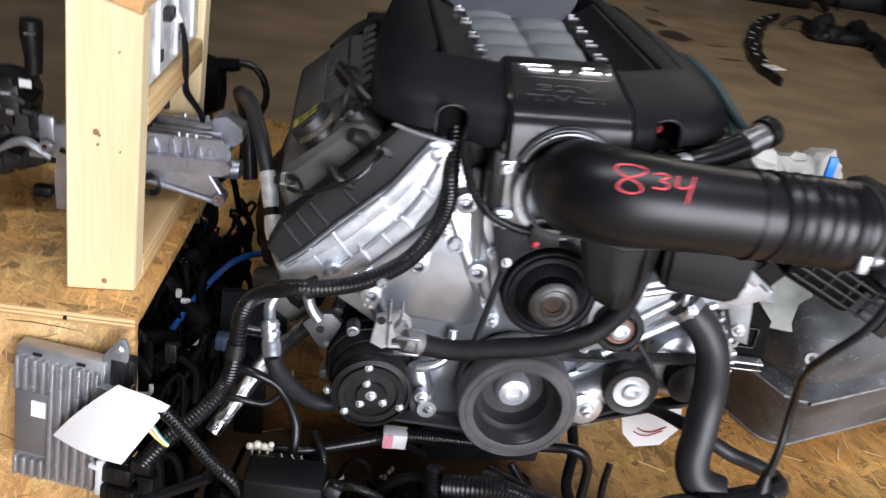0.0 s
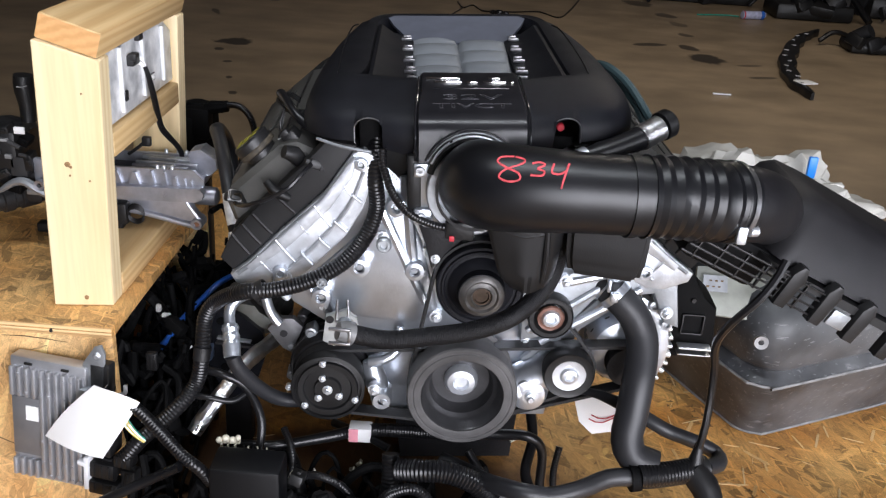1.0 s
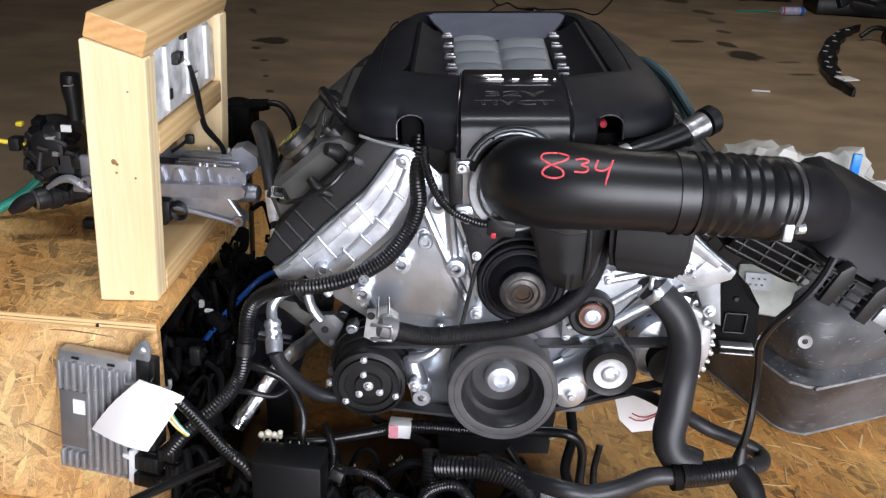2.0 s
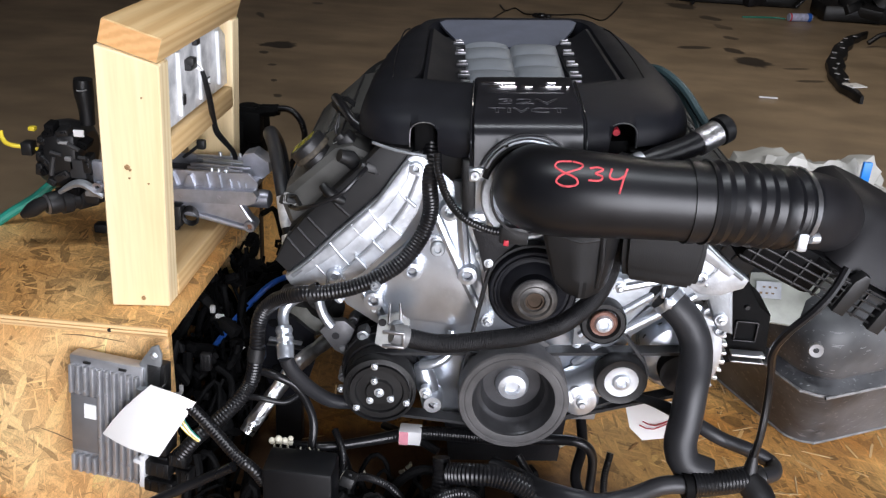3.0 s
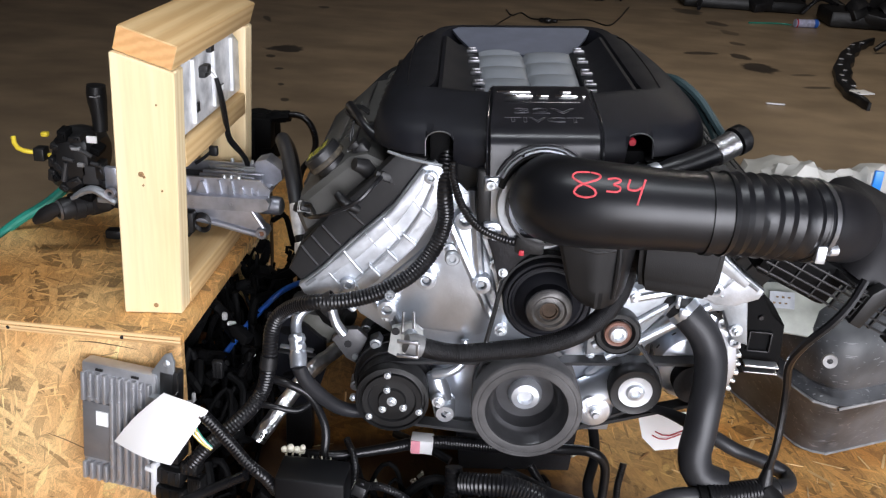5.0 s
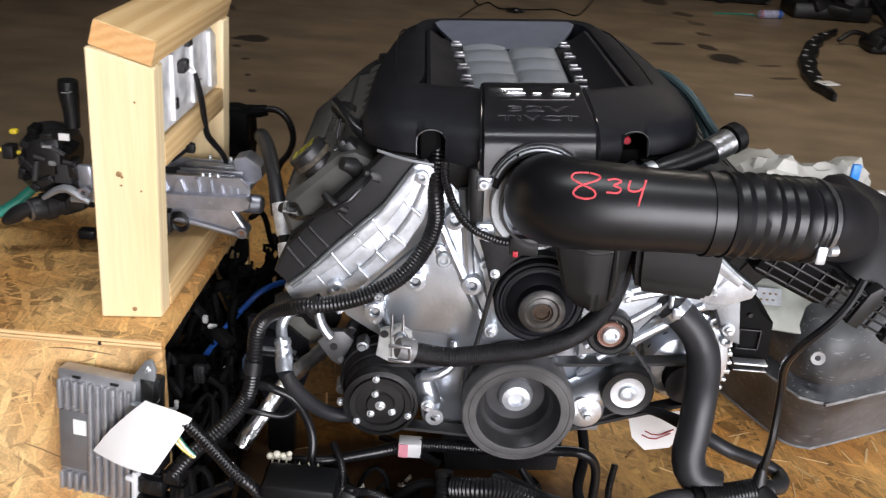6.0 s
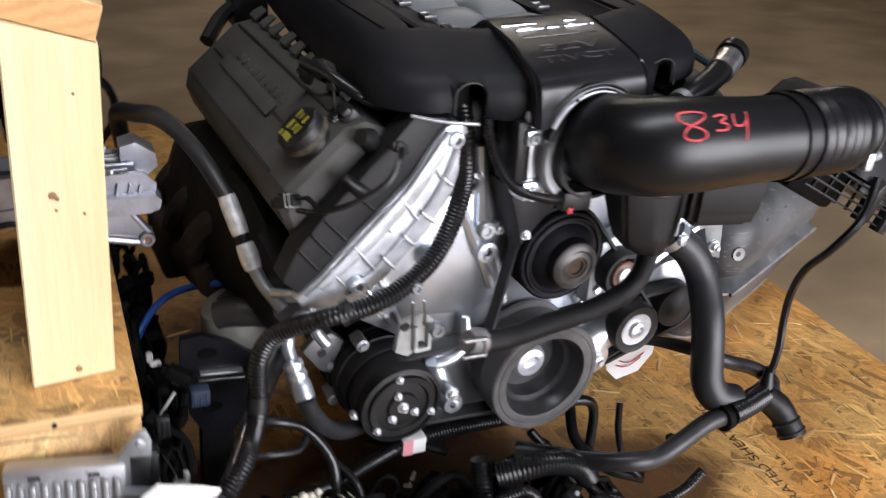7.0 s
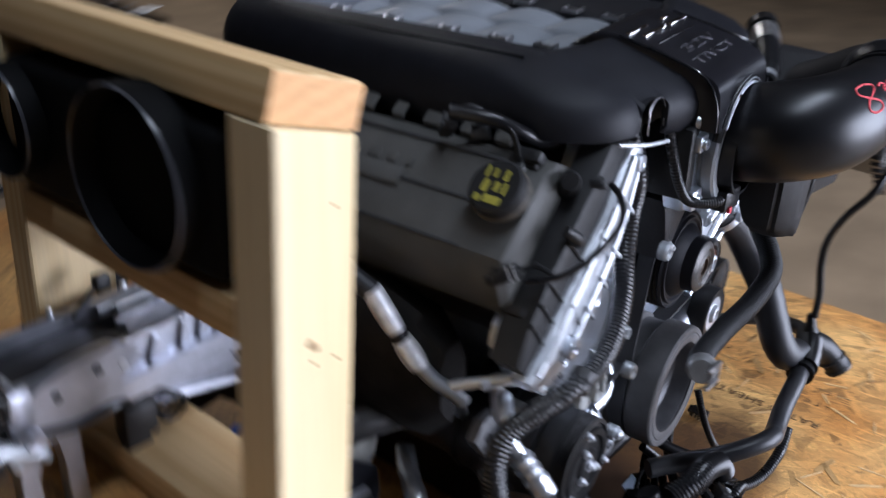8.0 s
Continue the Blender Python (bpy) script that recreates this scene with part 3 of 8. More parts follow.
# worn mill stamps on the deck: one line of words, the worn lines as bars
lettering("RATED SHEATHING", Matrix.Translation((0.480, 1.340, DECK + 0.0006)) @ Matrix.Rotation(radians(91), 4, "Z") @ Matrix.Diagonal((1.12, 1.0, 1, 1)), 0.0270, INK, pallet, "stamped_words", 0.0002)
STAMP_RUNS = ((0.549, 1.215, 0.085), (0.545, 1.45, 0.09), (0.628, 1.44, 0.06), (0.52, 1.287, 0.045), (0.60, 1.22, 0.07), (0.448, 1.75, 0.05), (0.492, 1.735, 0.06), (0.515, 1.705, 0.055), (0.47, 1.85, 0.045), (0.52, 1.845, 0.05))
for k, (x, y, ln) in enumerate(STAMP_RUNS):
    bm = bm_()
    n = max(3, int(ln / 0.016))
    for j in range(n):
        tall = 0.015 - 0.003 * ((j * 5 + k) % 3)
        box(bm, (0.002 * ((j + k) % 2), (j - (n - 1) / 2) * ln / n, 0), (tall, 0.0022, 0.0004), pose(x, y, DECK + 0.0006, 0, 0, 2), 0)
        box(bm, (0.0045 * (1 if (j + k) % 3 else -1), (j - (n - 1) / 2) * ln / n + 0.003, 0), (0.0025, 0.007, 0.0004), pose(x, y, DECK + 0.0006, 0, 0, 2), 0)
    part("stamp_mark", bm, INK, pallet)

crate = thing("wooden_box", (-0.755, 1.5, DECK), "open-sided oriented strand board box standing on the pallet", "box")
bx0, bx1, by0, by1 = -0.965, -0.530, 1.285, 1.80
bm = bm_()
box(bm, ((bx0 + bx1) / 2, (by0 + by1) / 2, BOXT - 0.009), (bx1 - bx0 + 0.004, by1 - by0 + 0.004, 0.018), bev=0.002)
part("top_panel", bm, OSB, crate)
bm = bm_()
box(bm, ((bx0 + bx1) / 2, by0 + 0.008, (DECK + BOXT - 0.018) / 2), (bx1 - bx0, 0.016, BOXT - 0.018 - DECK), bev=0.002)
part("front_panel", bm, OSB_V, crate)
bm = bm_()
box(bm, ((bx0 + bx1) / 2, by1 - 0.008, (DECK + BOXT - 0.018) / 2), (bx1 - bx0, 0.016, BOXT - 0.018 - DECK), bev=0.002)
part("back_panel", bm, OSB_V, crate)
for x in (bx0 + 0.008,):
    bm = bm_()
    box(bm, (x, (by0 + by1) / 2, (DECK + BOXT - 0.018) / 2), (0.016, by1 - by0 - 0.034, BOXT - 0.018 - DECK), bev=0.002)
    part("side_panel", bm, OSB_V, crate)
# cut edge of the top sheet, with its layers, and a long split in the front
for k, (z, h) in enumerate(((BOXT - 0.0045, 0.006), (BOXT - 0.0110, 0.0045), (BOXT - 0.0160, 0.0035))):
    bm = bm_()
    box(bm, ((bx0 + bx1) / 2, by0 - 0.0028 - 0.0008 * (k % 2), z), (bx1 - bx0 + 0.002, 0.003, h), bev=0.001)
    part("edge_layer", bm, OSB_EDGE, crate)
for x0, z0, x1, z1 in ((-0.765, 0.300, -0.672, 0.262), (-0.70, 0.478, -0.60, 0.474)):
    bm = bm_()
    tube(bm, [(x0, by0 - 0.0002, z0), (x0 * 0.6 + x1 * 0.4, by0 - 0.0002, z0 * 0.6 + z1 * 0.4 + 0.003), (x1, by0 - 0.0002, z1)], [0.0004, 0.0011, 0.0008, 0.0004], 5, 0.03)
    part("split", bm, INK, crate)
for x, z in ((-0.62, 0.499), (-0.80, 0.498)):
    bm = bm_()
    lathe(bm, [(0, 0.001), (0.003, 0.001), (0.003, -0.002)], front(x, by0 - 0.0045, z - 0.004), 10)
    part("nail", bm, IRON, crate)

# frame of two-by-fours on the box
rack = thing("timber_frame", (-0.59, 1.53, BOXT), "bare pine two-by-four frame screwed together on the box", "frame")
fy0, fy1 = 1.349, 1.738


def slanted_post(y0, mtl, twist=0.0):
    b = bm_()
    prism(b, [(-0.638, BOXT + 0.001), (-0.5495, BOXT + 0.001), (-0.5385, 0.893), (-0.627, 0.919)], -y0 - 0.038, -y0, AXF)
    if twist:
        for v in b.verts:
            if v.co.x < -0.6 and v.co.y < y0 + 0.01:
                v.co.y -= twist
    bmesh.ops.bevel(b, geom=list(b.edges), offset=0.002, segments=1, affect="EDGES")
    return part("post", b, mtl, rack)


slanted_post(fy0, PINE_Z, 0.012)
slanted_post(fy1 - 0.038, PINE_Z)
tilt = math.atan2(0.893 - 0.919, 0.0885)
bm = bm_()
PLK = Matrix.Translation((-0.5785, (fy0 + fy1) / 2, 0.925)) @ Matrix.Rotation(-tilt, 4, "Y")
box(bm, (0, 0, 0), (0.089, fy1 - fy0, 0.038), PLK, 0.003)
plank = part("top_plank", bm, PINE_Y, rack)
bm = bm_()
box(bm, (0, -(fy1 - fy0) / 2 - 0.0006, 0), (0.087, 0.0012, 0.033), PLK, 0)
part("end_grain", bm, PINE_END, plank, "reddish sawn end grain")
bm = bm_()
box(bm, (-0.5865, (fy0 + fy1) / 2, 0.757), (0.089, fy1 - fy0 - 0.079, 0.038), Matrix(), 0.003)
part("middle_plank", bm, PINE_Y, rack)
bm = bm_()
box(bm, (-0.592, (fy0 + fy1) / 2, BOXT + 0.0205), (0.089, fy1 - fy0 - 0.079, 0.038), Matrix(), 0.003)
part("base_plank", bm, PINE_Y, rack)
KNOT = mat("brown_knot", (0.27, 0.16, 0.07), 0.7, 0, 0.4, 200)
for x, z, r in ((-0.595, 0.739, 0.0042), (-0.591, 0.735, 0.0022), (-0.593, 0.722, 0.0016), (-0.566, 0.714, 0.0015), (-0.588, 0.522, 0.0035), (-0.566, 0.845, 0.0015)):
    bm = bm_()
    lathe(bm, [(0, 0.0008), (r * 0.6, 0.001), (r, 0.0004), (r, -0.001)], front(x, fy0 - 0.0004 - 0.012 * (-0.5385 - x) / 0.0885 if x < -0.55 else fy0 - 0.0004, z), 10)
    part("knot", bm, KNOT, rack)

# instrument cluster held in the frame, its back to the engine
SMOKED = mat("smoked_bezel", (0.045, 0.045, 0.052), 0.28, 0, 0.3, 40)
cluster = thing("instrument_cluster", (-0.60, 1.54, 0.777), "instrument cluster with white back and deep black gauge cups", "gauge cluster")
bm = bm_()
prism(bm, [(1.392, 0.781), (1.695, 0.781), (1.695, 0.87), (1.64, 0.905), (1.44, 0.905), (1.392, 0.86)], -0.565, -0.550, Matrix(((0, 0, 1, 0), (1, 0, 0, 0), (0, 1, 0, 0), (0, 0, 0, 1))), 0.004)
back = part("back_shell", bm, FILMW, cluster)
for k in range(3):
    bm = bm_()
    box(bm, (-0.547, 1.45 + 0.095 * k, 0.84), (0.006, 0.008, 0.10 - 0.004 * (k % 3)), Matrix(), 0.001)
    part("rib", bm, WHITEP, back)
for y, z, w in ((1.455, 0.815, 0.012), (1.53, 0.893, 0.018)):
    bm = bm_()
    box(bm, (-0.547, y, z), (0.010, w, 0.016), Matrix(), 0.001)
    part("clip", bm, BLACK, back)
bm = bm_()
box(bm, (-0.600, 1.543, 0.843), (0.07, 0.30, 0.122), Matrix(), 0.012, 3)
part("housing", bm, MATTE, cluster)
for y, r in ((1.482, 0.072), (1.672, 0.05)):
    bm = bm_()
    gm = Matrix.Translation((-0.64, y, 0.850)) @ Matrix.Rotation(radians(-90), 4, "Y")
    lathe(bm, [(0.012, -0.035), (0.02, -0.036), (r * 0.78, -0.036), (r * 0.97, 0.012), (r, 0.014), (r * 1.03, 0.010), (r * 0.98, -0.03)], gm, 40)
    cup = part("gauge_cup", bm, MATTE, cluster)
    bm = bm_()
    lathe(bm, [(0, -0.022), (0.016, -0.022), (0.018, -0.036)], gm, 24)
    part("hub", bm, MATTE, cup)
    bm = bm_()
    lathe(bm, [(0.013, -0.0215), (0.0145, -0.0205), (0.016, -0.0215)], gm, 24)
    part("hub_ring", bm, STEEL, cup)
    bm = bm_()
    box(bm, (0.03, 0.0, -0.0345), (0.05, 0.003, 0.001), gm @ pose(0, 0, 0, 0, 0, 35), 0)
    part("needle", bm, RED, cup)
    bm = bm_()
    lathe(bm, [(r * 0.985, 0.0135), (r, 0.0155), (r * 1.018, 0.0125)], gm, 48)
    part("bezel", bm, SMOKED, cup)
    for j in range(9):
        bm = bm_()
        q = radians(-30 + 30 * j)
        box(bm, (r * 0.62 * math.cos(q), r * 0.62 * math.sin(q), -0.0345), (0.008, 0.0016, 0.001), gm @ Matrix.Translation((r * 0.62 * math.cos(q), r * 0.62 * math.sin(q), 0)) @ Matrix.Rotation(q, 4, "Z") @ Matrix.Translation((-r * 0.62 * math.cos(q), -r * 0.62 * math.sin(q), 0)), 0)
        part("tick", bm, RED if j in (0, 1, 6) else SCUFF, cup)
bm = bm_()
box(bm, (-0.549, 1.497, 0.862), (0.02, 0.030, 0.018), Matrix(), 0.003)
box(bm, (-0.541, 1.486, 0.868), (0.012, 0.010, 0.012), Matrix(), 0.002)
plug = part("plug", bm, BLACK, cluster)
for k in range(5):
    bm = bm_()
    d = (k - 2) * 0.0035
    tube(bm, [(-0.545, 1.507 + d * 0.3, 0.862 + d), (-0.538, 1.511, 0.857 + d * 0.9), (-0.531, 1.514, 0.845 + d * 0.2)], 0.0012, 6)
    part("wire", bm, PAPER if k != 2 else GREYC, plug)
bm = bm_()
tube(bm, [(-0.533, 1.513, 0.848), (-0.530, 1.516, 0.833), (-0.532, 1.54, 0.793), (-0.545, 1.60, 0.726), (-0.544, 1.62, 0.705), (-0.533, 1.655, 0.667), (-0.530, 1.662, 0.645)], [0.0035, 0.0048, 0.0052, 0.005, 0.005, 0.0056, 0.0048, 0.0048], 8, 0.012)
part("cable", bm, BRAID, plug)
bm = bm_()
box(bm, (-0.5495, 1.585, 0.812), (0.002, 0.026, 0.012), Matrix(), 0)
mark = part("sticker", bm, BLACK, back)
for k in range(6):
    bm = bm_()
    box(bm, (-0.5483, 1.5755 + 0.0038 * k, 0.812), (0.001, 0.0012 + 0.0008 * (k % 2), 0.009), Matrix(), 0)
    part("bar", bm, PAPER, mark)
# ---------------------------------------------------------------- steering column in the frame
col = thing("steering_column", (-0.64, 1.6, BOXT), "cast aluminium steering column with black stalk switches", "steering column")
YZ = Matrix(((1, 0, 0, 0), (0, 0, 1, 0), (0, 1, 0, 0), (0, 0, 0, 1)))   # drawn in x and z, thickness along y
# open tray: floor and four walls
bm = bm_()
box(bm, (-0.600, 1.622, 0.626), (0.250, 0.092, 0.014), Matrix(), 0.003)
prism(bm, [(-0.735, 0.616), (-0.470, 0.616), (-0.466, 0.638), (-0.483, 0.656), (-0.60, 0.654), (-0.725, 0.652)], 1.574, 1.582, YZ, 0.002)
prism(bm, [(-0.725, 0.616), (-0.490, 0.616), (-0.490, 0.655), (-0.725, 0.652)], 1.660, 1.668, YZ, 0.002)
box(bm, (-0.722, 1.62, 0.636), (0.008, 0.085, 0.032), Matrix(), 0.002)
box(bm, (-0.532, 1.62, 0.640), (0.006, 0.080, 0.022), Matrix(), 0.002)
casting = part("casting", bm, ALU_S, col)
bm = bm_()
box(bm, (-0.632, 1.621, 0.6345), (0.180, 0.074, 0.003), Matrix(), 0.001)
part("tray_floor", bm, IRON, col)
for y, x0, x1 in ((1.600, -0.60, -0.50), (1.618, -0.60, -0.49), (1.640, -0.585, -0.495), (1.650, -0.60, -0.50)):
    bm = bm_()
    box(bm, ((x0 + x1) / 2, y, 0.648), (x1 - x0, 0.006, 0.010), Matrix(), 0.002)
    part("rail", bm, ALU_S if y < 1.63 else ALU_D, casting)
for x, y in ((-0.548, 1.578), (-0.536, 1.578), (-0.522, 1.578), (-0.560, 1.664), (-0.538, 1.664), (-0.523, 1.664), (-0.64, 1.664)):
    bm = bm_()
    lathe(bm, [(0, 0.007), (0.0025, 0.007), (0.0035, 0.005), (0.0035, -0.004)], Matrix.Translation((x, y, 0.654)), 10)
    part("stud", bm, STEEL, casting)
# band along the foot of the wall, and the triangular webs above it
bm = bm_()
prism(bm, [(-0.735, 0.600), (-0.478, 0.605), (-0.466, 0.611), (-0.463, 0.622), (-0.470, 0.630), (-0.735, 0.622)], 1.555, 1.576, YZ, 0.004)
part("band", bm, ALU_S, col)
for x, w, h in ((-0.700, 0.020, 0.020), (-0.672, 0.012, 0.024), (-0.645, 0.016, 0.018), (-0.618, 0.022, 0.024), (-0.586, 0.022, 0.022), (-0.556, 0.012, 0.026), (-0.534, 0.012, 0.026), (-0.515, 0.010, 0.018), (-0.500, 0.010, 0.016), (-0.488, 0.008, 0.013)):
    bm = bm_()
    prism(bm, [(x - w / 2, 0.624), (x + w / 2, 0.624), (x + w * 0.12, 0.626 + h), (x - w * 0.12, 0.626 + h)], 1.567, 1.576, YZ, 0.0015)
    part("web", bm, ALU_S, casting)
# lower bracket running out to a round eye
bm = bm_()
prism(bm, [(-0.64, 0.602), (-0.506, 0.608), (-0.476, 0.566), (-0.472, 0.556), (-0.478, 0.549), (-0.490, 0.549), (-0.60, 0.572), (-0.64, 0.585)], 1.578, 1.596, YZ, 0.003)
bracket = part("bracket", bm, ALU_S, col)
bm = bm_()
tube(bm, [(-0.63, 1.577, 0.578), (-0.57, 1.577, 0.570), (-0.50, 1.577, 0.555), (-0.486, 1.577, 0.553)], 0.006, 10)
part("lower_rib", bm, ALU_S, bracket)
bm = bm_()
tube(bm, [(-0.506, 1.577, 0.606), (-0.492, 1.577, 0.584), (-0.480, 1.577, 0.566)], 0.0035, 8)
part("edge_rib", bm, ALU_S, bracket)
bm = bm_()
lathe(bm, [(0.004, 0.006), (0.006, 0.010), (0.0095, 0.010), (0.011, 0.006), (0.011, -0.02)], front(-0.483, 1.580, 0.557), 20)
part("eye", bm, ALU_S, bracket)
bm = bm_()
lathe(bm, [(0, 0.007), (0.005, 0.007), (0.0065, 0.004)], front(-0.483, 1.580, 0.557), 16)
part("bush", bm, mat("copper_bush", (0.30, 0.16, 0.10), 0.5, 0.6, 0.3, 60), bracket)
for k in range(6):
    bm = bm_()
    lathe(bm, [(0.0135, -0.0014), (0.0160, 0), (0.0135, 0.0014)], pose(-0.590 + 0.0012 * k, 1.574 - 0.0036 * k, 0.572, 90 + 6 * (k % 2), 0, 0), 20)
    part("spring_coil", bm, IRON, col)
# faceted block and round boss at the end
bm = bm_()
prism(bm, [(-0.506, 0.628), (-0.472, 0.630), (-0.458, 0.642), (-0.460, 0.660), (-0.486, 0.678), (-0.506, 0.672)], 1.625, 1.668, YZ, 0.004)
part("end_block", bm, ALU_S, col)
bm = bm_()
lathe(bm, [(0, 0.012), (0.010, 0.012), (0.016, 0.008), (0.017, 0.0), (0.017, -0.04)], Matrix.Translation((-0.468, 1.625, 0.592)) @ Matrix.Rotation(radians(90), 4, "Y"), 18)
part("end_boss", bm, ALU_S, col)
# forked legs standing on the box, a black plug and bolts
for x, dx in ((-0.716, -0.010), (-0.690, 0.006)):
    bm = bm_()
    prism(bm, [(x - 0.012, 0.625), (x + 0.014, 0.625), (x + 0.007 + dx, 0.56), (x + 0.009 + dx, 0.508), (x - 0.008 + dx, 0.508), (x - 0.009 + dx, 0.56)], 1.565, 1.585, YZ, 0.003)
    part("fork_leg", bm, ALU_S, col)
bm = bm_()
prism(bm, [(-0.735, 0.652), (-0.690, 0.668), (-0.640, 0.672), (-0.615, 0.655), (-0.640, 0.632), (-0.700, 0.622), (-0.738, 0.628)], 1.548, 1.566, YZ, 0.006)
part("tilt_plate", bm, ALU_S, col)
for x, z in ((-0.70, 0.646), (-0.66, 0.655), (-0.635, 0.648), (-0.665, 0.618), (-0.60, 0.611), (-0.53, 0.616)):
    bm = bm_()
    lathe(bm, [(0, 0.007), (0.004, 0.007), (0.005, 0.004), (0.008, 0.003), (0.008, -0.006)], front(x, 1.553 if z > 0.64 else 1.562, z), 12)
    part("bolt", bm, IRON if x < -0.65 else STEEL, col)
bm = bm_()
box(bm, (-0.618, 1.568, 0.572), (0.036, 0.024, 0.040), Matrix(), 0.005)
box(bm, (-0.622, 1.566, 0.550), (0.026, 0.018, 0.020), Matrix(), 0.003)
part("hanging_plug", bm, BLACK, col)
bm = bm_()
tube(bm, [(-0.618, 1.565, 0.59), (-0.64, 1.555, 0.607), (-0.68, 1.553, 0.605), (-0.72, 1.553, 0.615)], 0.0042, 8)
part("plug_lead", bm, LOOM, col)
bm = bm_()
box(bm, (-0.590, 1.652, 0.677), (0.016, 0.012, 0.018), Matrix(), 0.003)
tube(bm, [(-0.596, 1.652, 0.674), (-0.609, 1.652, 0.662), (-0.625, 1.652, 0.650)], 0.003, 8)
part("small_plug", bm, BLACK, col)
bm = bm_()
tube(bm, [(-0.71, 1.6, 0.60), (-0.78, 1.6, 0.60), (-0.80, 1.6, 0.60)], 0.028, 14)
part("shaft_housing", bm, IRON, col)
bm = bm_()
lathe(bm, [(0, 0.03), (0.03, 0.03), (0.055, 0.02), (0.062, 0.0), (0.062, -0.035), (0.05, -0.045), (0, -0.045)], Matrix.Translation((-0.825, 1.6, 0.66)) @ Matrix.Rotation(radians(-80), 4, "Y"), 28)
box(bm, (-0.80, 1.56, 0.68), (0.06, 0.05, 0.07), Matrix(), 0.008)
box(bm, (-0.78, 1.585, 0.61), (0.07, 0.06, 0.06), Matrix(), 0.01)
switch = part("switch_body", bm, BLACK, col, "black clock spring and switch body")
bm = bm_()
box(bm, (-0.759, 1.533, 0.72), (0.018, 0.004, 0.012), Matrix(), 0.001)
part("sticker", bm, PAPER, switch)
bm = bm_()
tube(bm, [(-0.767, 1.585, 0.721), (-0.766, 1.585, 0.742), (-0.767, 1.585, 0.765), (-0.768, 1.585, 0.785), (-0.767, 1.585, 0.8)], [0.013, 0.013, 0.015, 0.0175, 0.016], 14)
stalk = part("stalk", bm, BLACK, col)
bm = bm_()
tube(bm, [(-0.771, 1.566, 0.784), (-0.762, 1.566, 0.784), (-0.753, 1.566, 0.787)], 0.0012, 6)
part("grey_band", bm, SCUFF, stalk)
bm = bm_()
tube(bm, [(-0.823, 1.53, 0.592), (-0.839, 1.53, 0.587), (-0.858, 1.53, 0.574), (-0.876, 1.53, 0.562)], [0.010, 0.013, 0.014, 0.007], 12)
part("lower_stalk", bm, BLACK, col)
bm = bm_()
LK = look((-0.822, 1.535, 0.588), (-0.902, 1.445, 0.583))
lathe(bm, [(0, 0.012), (0.014, 0.012), (0.0185, 0.008), (0.020, 0.0), (0.020, -0.012), (0.024, -0.014), (0.024, -0.03), (0.021, -0.032), (0.021, -0.042), (0.024, -0.044), (0.024, -0.075), (0, -0.075)], LK @ Matrix.Rotation(math.pi, 4, "X") @ Matrix.Scale(-1, 4, (0, 1, 0)), 24)
lock = part("lock_barrel", bm, BLACK, col)
bm = bm_()
lathe(bm, [(0.014, 0.0125), (0.016, 0.0125), (0.0185, 0.0095)], LK @ Matrix.Rotation(math.pi, 4, "X") @ Matrix.Scale(-1, 4, (0, 1, 0)), 24)
part("lock_ring", bm, CLAMP, lock)
# ledges, a sunken plug and grey tabs on the face of the switch body
for run, thick in (([(-0.798, 1.532, 0.705), (-0.78, 1.532, 0.699), (-0.761, 1.532, 0.69)], 0.004), ([(-0.813, 1.532, 0.683), (-0.805, 1.532, 0.681), (-0.794, 1.532, 0.679)], 0.0035), ([(-0.764, 1.532, 0.678), (-0.75, 1.532, 0.676)], 0.0035), ([(-0.81, 1.536, 0.675), (-0.815, 1.536, 0.654), (-0.818, 1.536, 0.64)], 0.005)):
    bm = bm_()
    tube(bm, run, thick, 8)
    part("ledge", bm, GREYCOV, switch)
# moulded tabs, clips and ribs that break up the switch body
for x, z, a, h, turn in ((-0.828, 0.702, 0.014, 0.012, 20), (-0.818, 0.714, 0.016, 0.010, -15), (-0.836, 0.674, 0.010, 0.018, 8), (-0.832, 0.646, 0.012, 0.014, -25), (-0.818, 0.628, 0.016, 0.012, 30), (-0.812, 0.722, 0.016, 0.020, 5), (-0.790, 0.718, 0.022, 0.012, -10), (-0.825, 0.665, 0.022, 0.012, 40), (-0.838, 0.650, 0.012, 0.022, 12), (-0.800, 0.640, 0.028, 0.014, -30), (-0.780, 0.618, 0.024, 0.020, 15), (-0.752, 0.664, 0.014, 0.030, 0), (-0.756, 0.700, 0.018, 0.014, 25)):
    bm = bm_()
    box(bm, (0, 0, 0), (a, 0.026, h), pose(x, 1.546, z, 8, turn, 0), 0.002)
    box(bm, (a * 0.15, -0.014, h * 0.1), (a * 0.4, 0.006, h * 0.35), pose(x, 1.546, z, 8, turn, 0), 0.001)
    part("housing_tab", bm, MATTE if turn % 2 else BLACK, switch)
bm = bm_()
box(bm, (-0.77, 1.545, 0.654), (0.030, 0.02, 0.036), Matrix(), 0.004)
part("sunken_plug", bm, GREYCOV, switch)
bm = bm_()
box(bm, (-0.783, 1.535, 0.673), (0.012, 0.01, 0.008), Matrix(), 0.002)
box(bm, (-0.788, 1.532, 0.702), (0.016, 0.008, 0.005), Matrix(), 0.001)
part("grey_tab", bm, SCUFF, switch)
bm = bm_()
tube(bm, [(-0.804, 1.53, 0.611), (-0.78, 1.53, 0.627), (-0.76, 1.53, 0.631), (-0.741, 1.53, 0.62), (-0.725, 1.53, 0.611)], [0.004, 0.006, 0.0075, 0.008, 0.007], 8, 0.006)
box(bm, (-0.742, 1.532, 0.614), (0.030, 0.014, 0.010), Matrix(), 0.003)
part("release_arm", bm, ALU_D, col, "grey cast release arm")
